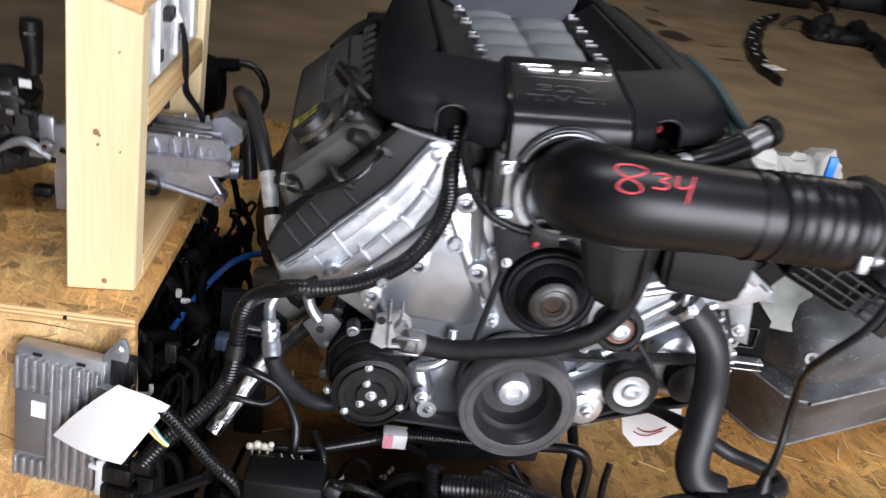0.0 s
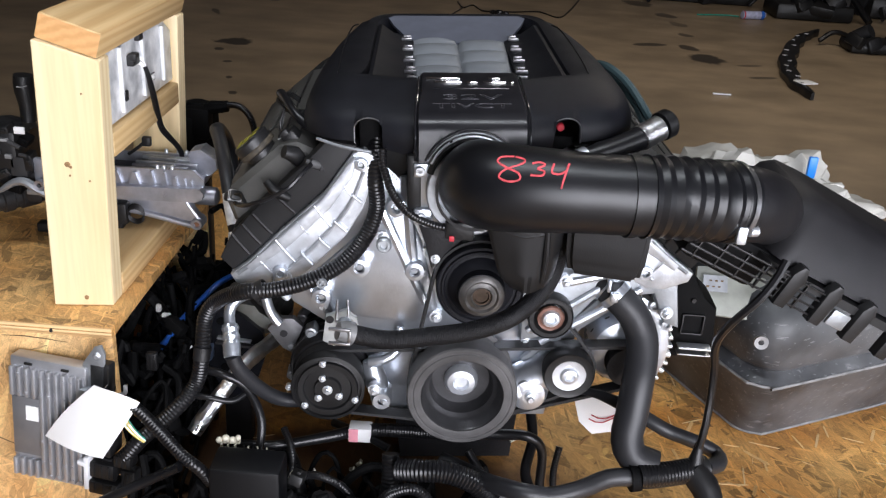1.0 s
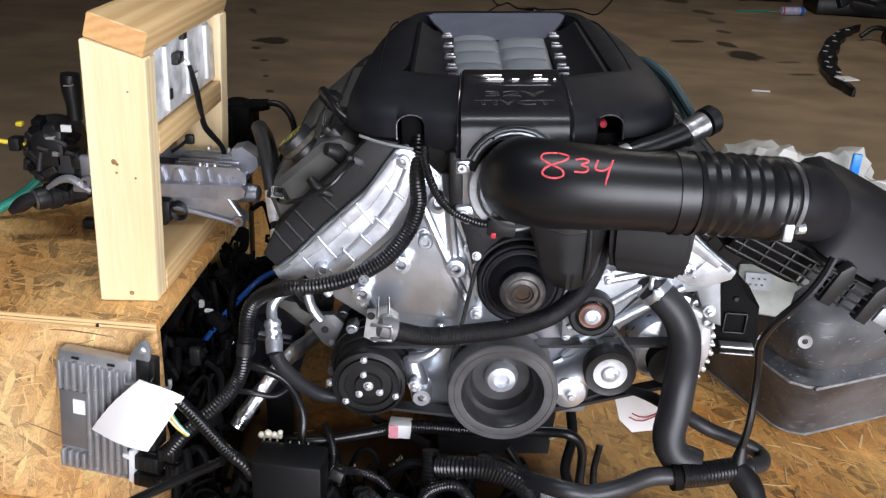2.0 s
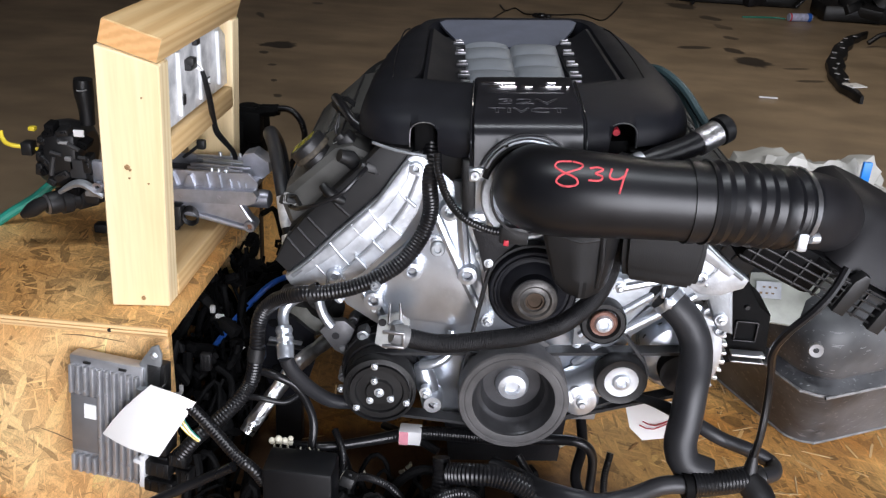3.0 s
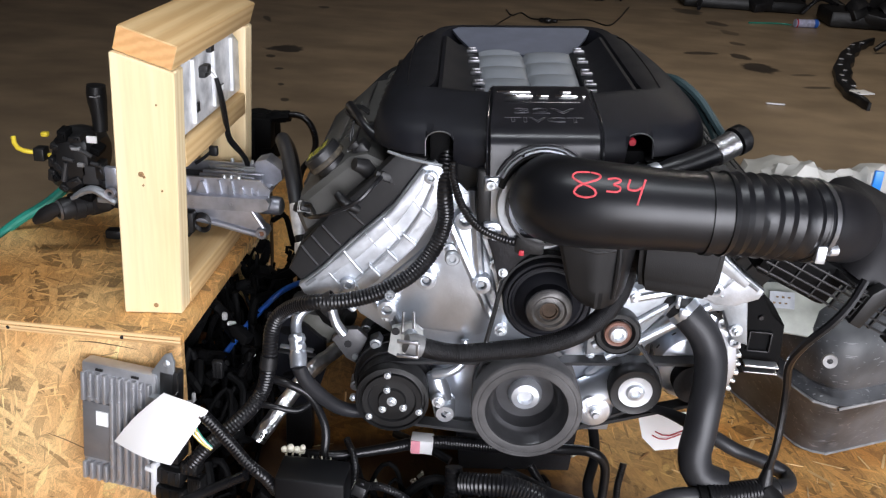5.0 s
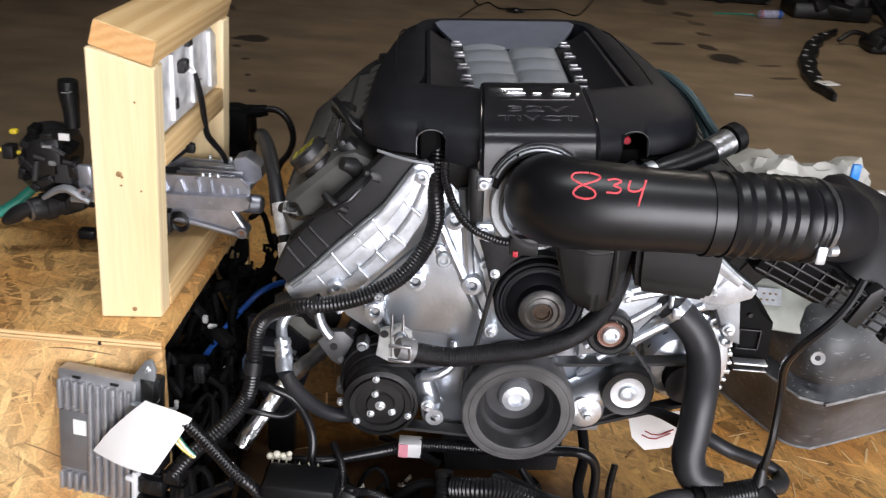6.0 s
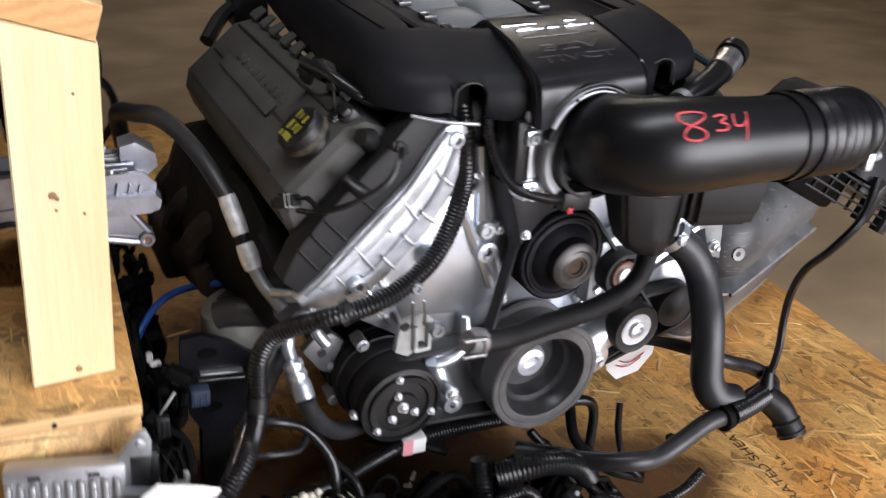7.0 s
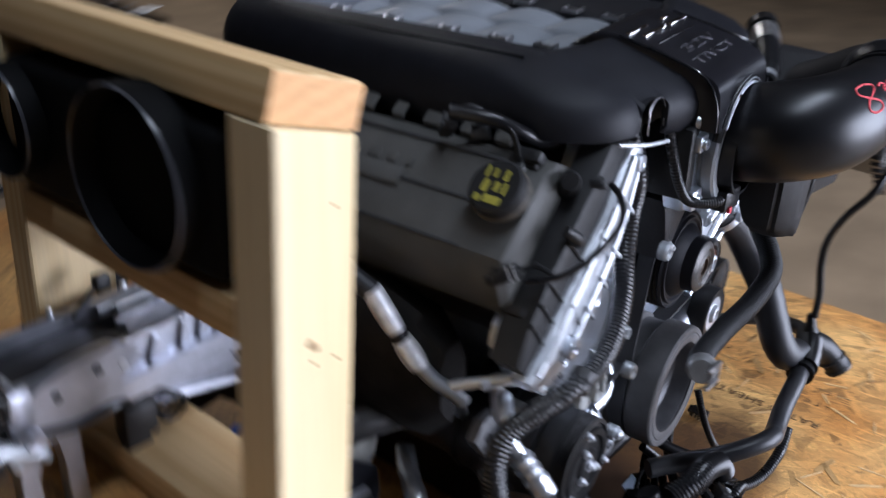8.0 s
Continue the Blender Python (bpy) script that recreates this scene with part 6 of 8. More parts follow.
bm = bm_()
lathe(bm, [(0.058, 0.03), (0.05, -0.05)], ENG @ front(0.025, 0.05, 0.173), 32)
part("pump_housing", bm, IRON, engine)
bm = bm_()
prism(bm, [(-0.072, 0.292), (-0.048, 0.318), (-0.010, 0.300), (0.010, 0.262), (-0.020, 0.236), (-0.048, 0.205), (-0.058, 0.248)], -0.030, 0.020, ENG @ AXF, 0.004)
pb = part("pump_bracket", bm, IRON, engine, "dark bracket beside the pump pulley")
for u, w in ((-0.050, 0.300), (-0.042, 0.222), (-0.012, 0.285)):
    bolt(pb, u, -0.020, w, False, 0.7)
# plain dark block added to the left of the throttle
bm = bm_()
box(bm, (-0.062, -0.005, 0.340), (0.020, 0.05, 0.075), ENG, 0.004)
part("dark_block", bm, IRON, engine)
for nm, u, v, w, r, face in (("idler_pulley", 0.132, -0.006, 0.122, 0.035, REDDISH), ("tensioner_pulley", 0.165, -0.012, 0.025, 0.040, STEEL)):
    bm = bm_()
    lathe(bm, [(0.022, 0.006), (0.026, 0.012), (0.032, 0.012), (r - 0.002, 0.014), (r, 0.011), (r, -0.014), (0, -0.014)], ENG @ front(u, v, w), 40)
    pu = part(nm, bm, BLACK, engine)
    bm = bm_()
    lathe(bm, [(0.012, 0.012), (0.018, 0.0115), (0.020 if face is REDDISH else 0.026, 0.0127), (0.021 if face is REDDISH else 0.027, 0.010)], ENG @ front(u, v, w), 32)
    part("bearing", bm, face, pu)
    bm = bm_()
    lathe(bm, [(0, 0.014), (0.006, 0.014), (0.008, 0.018), (0.012, 0.017), (0.0145, 0.012), (0.0145, 0.0)], ENG @ front(u, v, w), 16)
    part("bolt", bm, STEEL, pu)
bm = bm_()
tube(bm, [E(0.165, 0.02, 0.025), E(0.12, 0.02, 0.0), E(0.09, 0.02, -0.02)], [0.04, 0.03, 0.035], 14)
lathe(bm, [(0.0, 0.014), (0.012, 0.014), (0.026, 0.010), (0.031, 0.002), (0.032, -0.02)], ENG @ front(0.106, 0.0, -0.020), 28)
ten = part("tensioner_arm", bm, ALU, engine)
bolt(ten, 0.108, -0.012, -0.018, False, 1.3)
bm = bm_()
prism(bm, [(0.09, 0.16), (0.20, 0.20), (0.29, 0.215), (0.325, 0.17), (0.335, 0.09), (0.31, 0.10), (0.29, 0.15), (0.2, 0.14), (0.15, 0.08), (0.09, 0.07)], -0.03, -0.005, ENG @ AXF, 0.006)
brk2 = part("accessory_bracket", bm, ALU_D, engine, "bright cast accessory bracket")
for p, q in (((0.10, 0.09), (0.25, 0.19)), ((0.12, 0.07), (0.27, 0.16)), ((0.15, 0.17), (0.29, 0.20))):
    bm = bm_()
    tube(bm, [E(p[0], 0.003, p[1]), E(q[0], 0.003, q[1])], 0.006, 8)
    part("rib", bm, ALU, brk2)
for u, w in ((0.155, 0.175), (0.24, 0.20), (0.30, 0.19), (0.312, 0.12)):
    bolt(brk2, u, 0.003, w)
# alternator
bm = bm_()
lathe(bm, [(0, 0.03), (0.03, 0.03), (0.055, 0.022), (0.066, 0.0), (0.068, -0.06), (0.06, -0.09), (0, -0.09)], ENG @ front(0.265, 0.06, 0.03), 40)
alt = part("alternator", bm, ALU, engine, "dull aluminium alternator")
for k in range(12):
    q = 2 * math.pi * k / 12
    bm = bm_()
    box(bm, (0.046, 0, 0.026), (0.024, 0.008, 0.006), ENG @ front(0.265, 0.06, 0.03) @ Matrix.Rotation(q, 4, "Z") @ Matrix.Translation((0, 0, -0.004)) @ Matrix.Rotation(radians(17), 4, "Y"), 0.001)
    part("vent", bm, BLACK, alt)
bm = bm_()
lathe(bm, [(0, 0.02), (0.014, 0.02), (0.022, 0.016)] + [(r, z + 0.016) for r, z in grooved(0.033, 0.03)] + [(0.02, -0.02)], ENG @ front(0.262, 0.02, 0.022), 32)
part("alternator_pulley", bm, IRON, alt)
bm = bm_()
arc = [radians(-58 + 12 * k) for k in range(12)]
prism(bm, [(0.262 + 0.070 * math.cos(q), 0.042 + 0.092 * math.sin(q)) for q in arc] + [(0.262 + 0.048 * math.cos(q), 0.042 + 0.070 * math.sin(q)) for q in arc[::-1]], -0.06, -0.035, ENG @ AXF, 0.003)
ear = part("alternator_ear", bm, ALU, alt)
for k in range(13):
    q = radians(-58 + 9.5 * k)
    bm = bm_()
    box(bm, (0, 0, 0), (0.009, 0.022, 0.006 + 0.002 * (k % 2)), ENG @ Matrix.Translation((0.262 + 0.0725 * math.cos(q), 0.047, 0.042 + 0.0945 * math.sin(q))) @ Matrix.Rotation(-q, 4, "Y"), 0.002)
    part("tooth", bm, ALU, ear)
for u, w in ((0.322, 0.085), (0.305, -0.018), (0.300, 0.118)):
    bolt(ear, u, 0.032, w, True, 0.6)

# belt: round the compressor, damper and alternator, and a second run over the idler
def belt(circles, v, wide, thick, name):
    """A closed belt round circles given in order, all on its inner side."""
    pts = []
    n = len(circles)
    for i in range(n):
        (x0, y0, r0), (x1, y1, r1), (x2, y2, r2) = circles[i - 1], circles[i], circles[(i + 1) % n]

        def normal(a, b):
            d = Vector((b[0] - a[0], b[1] - a[1]))
            L = d.length
            d.normalize()
            s = (a[2] - b[2]) / L
            c = math.sqrt(max(0, 1 - s * s))
            nrm = Vector((d.y, -d.x))
            return nrm * c + d * s
        na, nb = normal(circles[i - 1], circles[i]), normal(circles[i], circles[(i + 1) % n])
        a0, a1 = math.atan2(na.y, na.x), math.atan2(nb.y, nb.x)
        while a1 < a0:
            a1 += 2 * math.pi
        for k in range(13):
            q = a0 + (a1 - a0) * k / 12
            pts.append(((x1 + r1 * math.cos(q), y1 + r1 * math.sin(q)), (x1 + (r1 + thick) * math.cos(q), y1 + (r1 + thick) * math.sin(q))))
    b = bm_()
    loft(b, [[E(i[0], v - wide / 2, i[1]) for i, o in pts], [E(o[0], v - wide / 2, o[1]) for i, o in pts], [E(o[0], v + wide / 2, o[1]) for i, o in pts], [E(i[0], v + wide / 2, i[1]) for i, o in pts], [E(i[0], v - wide / 2, i[1]) for i, o in pts]], True, False)
    return part(name, b, RUBBER, engine, "black ribbed drive belt")


belt([(-0.207, 0.0, 0.052), (0.0, 0.0, 0.079), (0.262, 0.022, 0.034)], 0.015, 0.024, 0.005, "drive_belt")
belt([(0.025, 0.173, 0.067), (0.0, 0.0, 0.079), (0.165, 0.025, 0.041)], 0.006, 0.020, 0.004, "upper_belt")

# air-conditioning compressor
bm = bm_()
lathe(bm, [(0, 0.0), (0.06, 0.0), (0.064, -0.01), (0.064, -0.10), (0.058, -0.13), (0.058, -0.20), (0.05, -0.21), (0, -0.21)], ENG @ front(-0.207, 0.03, 0.0), 40)
box(bm, (-0.16, 0.10, 0.04), (0.05, 0.10, 0.05), ENG, 0.01)
comp = part("compressor", bm, IRON, engine, "aluminium air-conditioning compressor with black clutch")
for k in range(4):
    bm = bm_()
    lathe(bm, [(0.060, 0.003), (0.0665, 0.002), (0.0665, -0.002), (0.060, -0.003)], ENG @ front(-0.207, 0.052 + 0.026 * k, 0.0), 36)
    part("rib", bm, IRON, comp)
for q, v in ((115, 0.06), (160, 0.09), (60, 0.10), (140, 0.14), (200, 0.075)):
    bm = bm_()
    m = ENG @ Matrix.Translation((-0.207, v, 0.0)) @ Matrix.Rotation(radians(-q), 4, "Y") @ Matrix.Translation((0.066, 0, 0))
    box(bm, (0, 0, 0), (0.022, 0.026, 0.018), m, 0.004)
    lathe(bm, [(0, 0.008), (0.005, 0.008), (0.006, 0.005), (0.009, 0.004), (0.009, -0.004)], m @ Matrix.Translation((0.004, -0.013, 0)) @ AXF, 12)
    part("ear", bm, ALU_D, comp)
bm = bm_()
lathe(bm, [(0.0, 0.010), (0.02, 0.010), (0.022, 0.006), (0.036, 0.005), (0.038, 0.009), (0.046, 0.009), (0.047, 0.004), (0.051, 0.003), (0.052, 0.007)] + [(r, z + 0.006) for r, z in grooved(0.057, 0.034)] + [(0.05, -0.03)], ENG @ front(-0.207, -0.012, 0.0), 56)
clutch = part("clutch", bm, BLACK, comp)
for r, q, k in ((0.046, 97, 0.55), (0.046, 218, 0.55), (0.046, 335, 0.55), (0, 0, 0.8), (0.021, 110, 0.55), (0.021, 225, 0.6), (0.021, 325, 0.6), (0.062, 185, 0.55)):
    bolt(clutch, -0.207 + r * math.cos(radians(q)), -0.021 if r < 0.05 else -0.005, r * math.sin(radians(q)), False, k)
bm = bm_()
prism(bm, [(-0.213, 0.078), (-0.206, 0.121), (-0.176, 0.130), (-0.159, 0.116), (-0.157, 0.090), (-0.176, 0.078), (-0.196, 0.068)], -0.002, 0.006, ENG @ AXF, 0.002)
lug = part("bracket_plate", bm, CLEARP, engine, "pale bracket plate with two holes")
for du in (0.0, 0.017):
    bm = bm_()
    tube(bm, [E(-0.190 + du, -0.008, 0.112), E(-0.189 + du, -0.006, 0.128), E(-0.188 + du * 0.9, -0.002, 0.146)], 0.0022, 8)
    part("pin", bm, CLAMP, lug)
bm = bm_()
for u, w, a, h in ((-0.187, 0.096, 0.005, 0.038), (-0.168, 0.096, 0.005, 0.038), (-0.1775, 0.078, 0.022, 0.005)):
    box(bm, (u, -0.010, w), (a, 0.008, h), ENG, 0.0015)
part("clip", bm, CLEARP, lug)
for u, w in ((-0.2, 0.115), (-0.178, 0.082)):
    bm = bm_()
    lathe(bm, [(0, 0.001), (0.006, 0.001), (0.0065, -0.001)], ENG @ front(u, -0.0065, w), 14)
    part("hole", bm, IRON, lug)
bm = bm_()
tube(bm, [E(-0.142, 0.02, 0.028), E(-0.136, 0.016, 0.0), E(-0.128, 0.02, -0.032)], [0.013, 0.019, 0.015], 16)
tube(bm, [E(-0.142, 0.012, 0.03), E(-0.118, 0.006, 0.038), E(-0.098, 0.014, 0.052), E(-0.095, 0.024, 0.085)], [0.010, 0.007, 0.008, 0.006], 12)
lathe(bm, [(0.006, 0.010), (0.014, 0.010), (0.016, 0.004), (0.016, -0.03)], ENG @ front(-0.125, 0.0, -0.03), 20)
part("compressor_bracket", bm, ALU, engine)

# mounting bracket of the air-conditioning lines
bm = bm_()
prism(bm, [(-0.310, 0.055), (-0.292, 0.073), (-0.268, 0.074), (-0.252, 0.058), (-0.262, 0.035), (-0.272, 0.010), (-0.288, 0.020)], -0.085, -0.072, ENG @ AXF, 0.002)
lineb = part("line_bracket", bm, mat("dull_bracket", (0.16, 0.16, 0.165), 0.45, 0.6, 0.2, 40, 0.2, 200), engine)
bm = bm_()
lathe(bm, [(0, 0.001), (0.006, 0.001), (0.0065, -0.002)], ENG @ front(-0.284, 0.0715, 0.047), 14)
part("hole", bm, IRON, lineb)
bm = bm_()
tube(bm, [(-0.322, 1.345, 0.552), (-0.338, 1.332, 0.553), (-0.352, 1.319, 0.546), (-0.357, 1.310, 0.532), (-0.353, 1.298, 0.515)], 0.0085, 12, 0.006)
tube(bm, [(-0.318, 1.36, 0.56), (-0.307, 1.36, 0.515), (-0.292, 1.36, 0.492)], 0.008, 10)
part("refrigerant_pipe", bm, ALU, engine, "bright bent aluminium pipe")
bm = bm_()
tube(bm, [(-0.354, 1.300, 0.518), (-0.349, 1.286, 0.500), (-0.344, 1.270, 0.480)], [0.0115, 0.0135, 0.0115, 0.0135, 0.0115, 0.0135, 0.013, 0.013, 0.0125], 16, 0.003)
part("crimped_sleeve", bm, ALU, engine)
bm = bm_()
tube(bm, [(-0.344, 1.270, 0.482), (-0.334, 1.274, 0.455), (-0.308, 1.296, 0.410), (-0.276, 1.317, 0.380), (-0.225, 1.34, 0.372)], 0.0115, 12)
part("refrigerant_hose", bm, HOSE, engine)
bm = bm_()
tube(bm, [(-0.312, 1.49, 0.402), (-0.331, 1.469, 0.392), (-0.362, 1.422, 0.377), (-0.388, 1.386, 0.348), (-0.410, 1.356, 0.320), (-0.430, 1.335, 0.290)], [0.0125, 0.0135, 0.0122, 0.0138, 0.0128, 0.0140, 0.0125, 0.0137, 0.0126, 0.0140, 0.0128], 14, 0.008)
for v in bm.verts:
    v.co += Vector((noise.noise(v.co * 140), noise.noise(v.co * 140 + Vector((9, 0, 0))), noise.noise(v.co * 140 + Vector((0, 9, 0))))) * 0.0016
part("foil_sleeve", bm, FOIL, engine, "wrinkled silver foil heat sleeve", sharp=20)

# breather pipe with crimped silver joints
bm = bm_()
tube(bm, [(-0.470, 1.80, 0.50), (-0.482, 1.82, 0.58), (-0.490, 1.815, 0.63), (-0.492, 1.775, 0.668), (-0.476, 1.70, 0.692), (-0.456, 1.63, 0.712), (-0.433, 1.57, 0.708), (-0.412, 1.515, 0.688), (-0.394, 1.470, 0.658)], [0.0135, 0.0135, 0.0135, 0.0132, 0.0130, 0.0128, 0.0122, 0.0115, 0.0112], 14)
pipe = part("fuel_hose", bm, HOSE, engine)
bm = bm_()
tube(bm, [(-0.395, 1.471, 0.662), (-0.388, 1.459, 0.638), (-0.382, 1.447, 0.617)], [0.0110, 0.0120, 0.0122, 0.0122, 0.0122, 0.0118, 0.0108], 16, 0.004)
tube(bm, [(-0.379, 1.441, 0.607), (-0.374, 1.430, 0.589), (-0.371, 1.423, 0.578)], [0.0115, 0.0132, 0.0132, 0.0115], 16, 0.004)
part("crimped_joint", bm, mat("bright_zinc", (0.80, 0.82, 0.85), 0.5, 0.55, 0.25, 80, 0.3, 200), pipe, "bright crimped metal joint")
bm = bm_()
tube(bm, [(-0.371, 1.423, 0.580), (-0.363, 1.407, 0.563), (-0.354, 1.392, 0.553), (-0.345, 1.38, 0.54)], 0.0090, 12)
part("metal_pipe", bm, ALU_D, pipe)
bm = bm_()
tube(bm, [(-0.3825, 1.448, 0.619), (-0.3785, 1.440, 0.604)], 0.0095, 14)
part("dark_neck", bm, IRON, pipe)
bm = bm_()
tube(bm, [(-0.354, 1.392, 0.558), (-0.343, 1.37, 0.568), (-0.330, 1.342, 0.578), (-0.320, 1.322, 0.580), (-0.306, 1.308, 0.570)], [0.007, 0.0065, 0.006, 0.006, 0.006], 10)
part("pipe_stub", bm, STEEL, pipe)
bm = bm_()
tube(bm, [(-0.345, 1.36, 0.57), (-0.315, 1.345, 0.575), (-0.29, 1.345, 0.56), (-0.275, 1.35, 0.545)], 0.007, 8)
part("small_pipe", bm, STEEL, engine)

# vacuum pipe at the far side of the cover
bm = bm_()
tube(bm, [(0.127, 1.304, 0.815), (0.148, 1.304, 0.821), (0.189, 1.320, 0.833), (0.227, 1.341, 0.846)], [0.010, 0.016, 0.016, 0.017], 14)
vac = part("vacuum_pipe", bm, DUCT, engine, "black vacuum pipe with silver end sleeve")
bm = bm_()
tube(bm, [(0.220, 1.336, 0.843), (0.247, 1.354, 0.855)], [0.0185, 0.0185], 16, 0.004)
part("silver_sleeve", bm, FOIL, vac)
bm = bm_()
lathe(bm, [(0, 0.012), (0.018, 0.012), (0.021, 0.008), (0.021, -0.006), (0, -0.006)], look((0.254, 1.359, 0.858), (0.352, 1.426, 0.896)) @ Matrix.Rotation(math.pi, 4, "X"), 18)
part("end_cap", bm, BLACK, vac)
bm = bm_()
lathe(bm, [(0.012, -0.006), (0.016, -0.006), (0.016, 0.006), (0.012, 0.006)], look((0.140, 1.302, 0.818), (0.227, 1.341, 0.846)), 18)
part("clamp", bm, STEEL, vac)
bm = bm_()
tube(bm, [(0.262, 1.40, 0.83), (0.25, 1.46, 0.842), (0.225, 1.52, 0.872), (0.195, 1.57, 0.888), (0.175, 1.62, 0.88)], 0.0065, 8)
tube(bm, [(0.255, 1.42, 0.80), (0.245, 1.48, 0.835), (0.222, 1.55, 0.862), (0.20, 1.62, 0.87)], 0.007, 8)
part("far_side_hose", bm, mat("bluish_hose", (0.03, 0.055, 0.06), 0.5, 0, 0.2, 30), engine)
bm = bm_()
lathe(bm, [(0, 0.006), (0.0045, 0.006), (0.0058, 0.004), (0.0058, -0.006)], ENG @ front(0.131, 0.006, 0.413), 14)
part("red_cap", bm, RED, engine, "small red cap inside the cover notch")
# blocks behind the notches, coloured near-black for the shade inside the holes
bm = bm_()
box(bm, (-0.134, 0.02, 0.40), (0.03, 0.03, 0.05), ENG, 0.004)
part("injector_plug", bm, MATTE, engine)
bm = bm_()
box(bm, (0.136, 0.02, 0.385), (0.03, 0.03, 0.03), ENG, 0.004)
part("injector_plug", bm, MATTE, engine)
bm = bm_()
tube(bm, [E(-0.205, -0.016, 0.402), E(-0.17, -0.030, 0.395), E(-0.130, -0.036, 0.389)], 0.0022, 8)
part("bright_seal", bm, ALU_D, engine)
# dark bulk under the cover
bm = bm_()
box(bm, (UC, 0.30, 0.345), (0.30, 0.52, 0.09), ENG, 0.02)
part("intake_manifold", bm, BLACK, engine)
bm = bm_()
box(bm, (-0.205, 0.62, 0.36), (0.06, 0.05, 0.05), ENG, 0.006)
tube(bm, [E(-0.20, 0.62, 0.38), E(-0.25, 0.60, 0.36), E(-0.29, 0.56, 0.33)], 0.012, 8)
part("rear_sensor", bm, BLACK, engine)

# ---------------------------------------------------------------- air intake
intake = thing("air_intake", (0.2, 1.15, 0.7), "black plastic air intake duct with filter box lid", "air intake")
DUCT_PATH = [(0.010, 1.285, 0.785), (0.004, 1.25, 0.793), (0.007, 1.212, 0.804), (0.036, 1.186, 0.811), (0.10, 1.176, 0.815), (0.19, 1.176, 0.816)]
bm = bm_()
tube(bm, DUCT_PATH, [0.056, 0.057, 0.056, 0.053, 0.050, 0.0495], 36, 0.008)
duct = part("duct", bm, DUCT, intake)
bm = bm_()
tube(bm, [(0.183, 1.176, 0.816), (0.193, 1.177, 0.816)], 0.0525, 36, 0.003)
part("cuff", bm, DUCT, duct)
bm = bm_()
tube(bm, [(0.205, 1.178, 0.816), (0.245, 1.184, 0.815), (0.285, 1.194, 0.811), (0.312, 1.205, 0.807)], 0.0530, 36, 0.01, 0.0150, 0.06)
part("bellows", bm, DUCT, intake, "ribbed rubber bellows")
bm = bm_()
tube(bm, [(0.190, 1.176, 0.816), (0.210, 1.178, 0.816)], 0.0500, 36, 0.01)
part("sleeve", bm, DUCT, intake)
bm = bm_()
tube(bm, [(0.308, 1.203, 0.808), (0.327, 1.212, 0.804)], 0.052, 36, 0.01)
part("sleeve", bm, DUCT, intake)
bm = bm_()
lathe(bm, [(0.0525, -0.0036), (0.0536, -0.0036), (0.0536, 0.0036), (0.0525, 0.0036)], look((0.319, 1.208, 0.806), (0.22, 1.163, 0.824)), 40)
clamp = part("clamp", bm, CLAMP, intake, "bright worm-drive hose clamp")
bm = bm_()
box(bm, (0.328, 1.163, 0.781), (0.013, 0.015, 0.024), Matrix(), 0.003)
tube(bm, [(0.338, 1.165, 0.785), (0.348, 1.168, 0.785)], 0.007, 12)
part("clamp_screw", bm, STEEL, clamp)
# neck and lid of the filter box
bm = bm_()
tube(bm, [(0.319, 1.208, 0.806), (0.348, 1.222, 0.800), (0.379, 1.255, 0.785), (0.407, 1.305, 0.757), (0.435, 1.36, 0.735)], [0.0495, 0.049, 0.047, 0.045, 0.043], 32, 0.01)
part("neck", bm, LIDM, intake)
XD = Vector((0.321, 0.052, -0.160)).normalized()
YD = Vector((-0.05, 1.0, 0.02))
YD = (YD - XD * YD.dot(XD)).normalized()
ZD = XD.cross(YD)
LM = Matrix.Translation((0.402, 1.222, 0.726)) @ Matrix((XD, YD, ZD)).transposed().to_4x4()
bm = bm_()


def lid_ring(x0, x1, y0, y1, z, r=0.03):
    pts = []
    for cx, cy, a in ((x1 - r, y0 + r, -90), (x1 - r, y1 - r, 0), (x0 + r, y1 - r, 90), (x0 + r, y0 + r, 180)):
        for k in range(6):
            q = radians(a + 90 * k / 5)
            pts.append(LM @ Vector((cx + r * math.cos(q), cy + r * math.sin(q), z)))
    return pts


loft(bm, [lid_ring(-0.01, 0.42, 0.0, 0.225, 0.0), lid_ring(-0.005, 0.415, 0.004, 0.222, 0.018), lid_ring(0.005, 0.41, 0.032, 0.212, 0.070), lid_ring(0.016, 0.40, 0.045, 0.203, 0.084), lid_ring(0.034, 0.38, 0.068, 0.18, 0.089)])
lid = part("filter_lid", bm, LIDM, intake, "dark grey plastic filter box lid")
bm = bm_()
loft(bm, [lid_ring(-0.02, 0.43, -0.012, 0.235, -0.004), lid_ring(-0.02, 0.43, -0.012, 0.235, -0.016)])
part("rim", bm, BLACK, lid)
for k in range(7):
    bm = bm_()
    prism(bm, [(-0.009, -0.045), (0.009, -0.045), (0.011, 0.004), (0.004, 0.018), (-0.004, 0.018), (-0.011, 0.004)], 0.0, 0.016, LM @ Matrix.Translation((0.03 + 0.062 * k, -0.006, -0.006)) @ AXF, 0.002)
    part("tab", bm, BLACK, lid)
for k in (1, 3):
    bm = bm_()
    box(bm, (0.06 + 0.062 * k, -0.018, -0.03), (0.030, 0.006, 0.024), LM, 0.002)
    part("spring_clip", bm, ALU_D, lid)
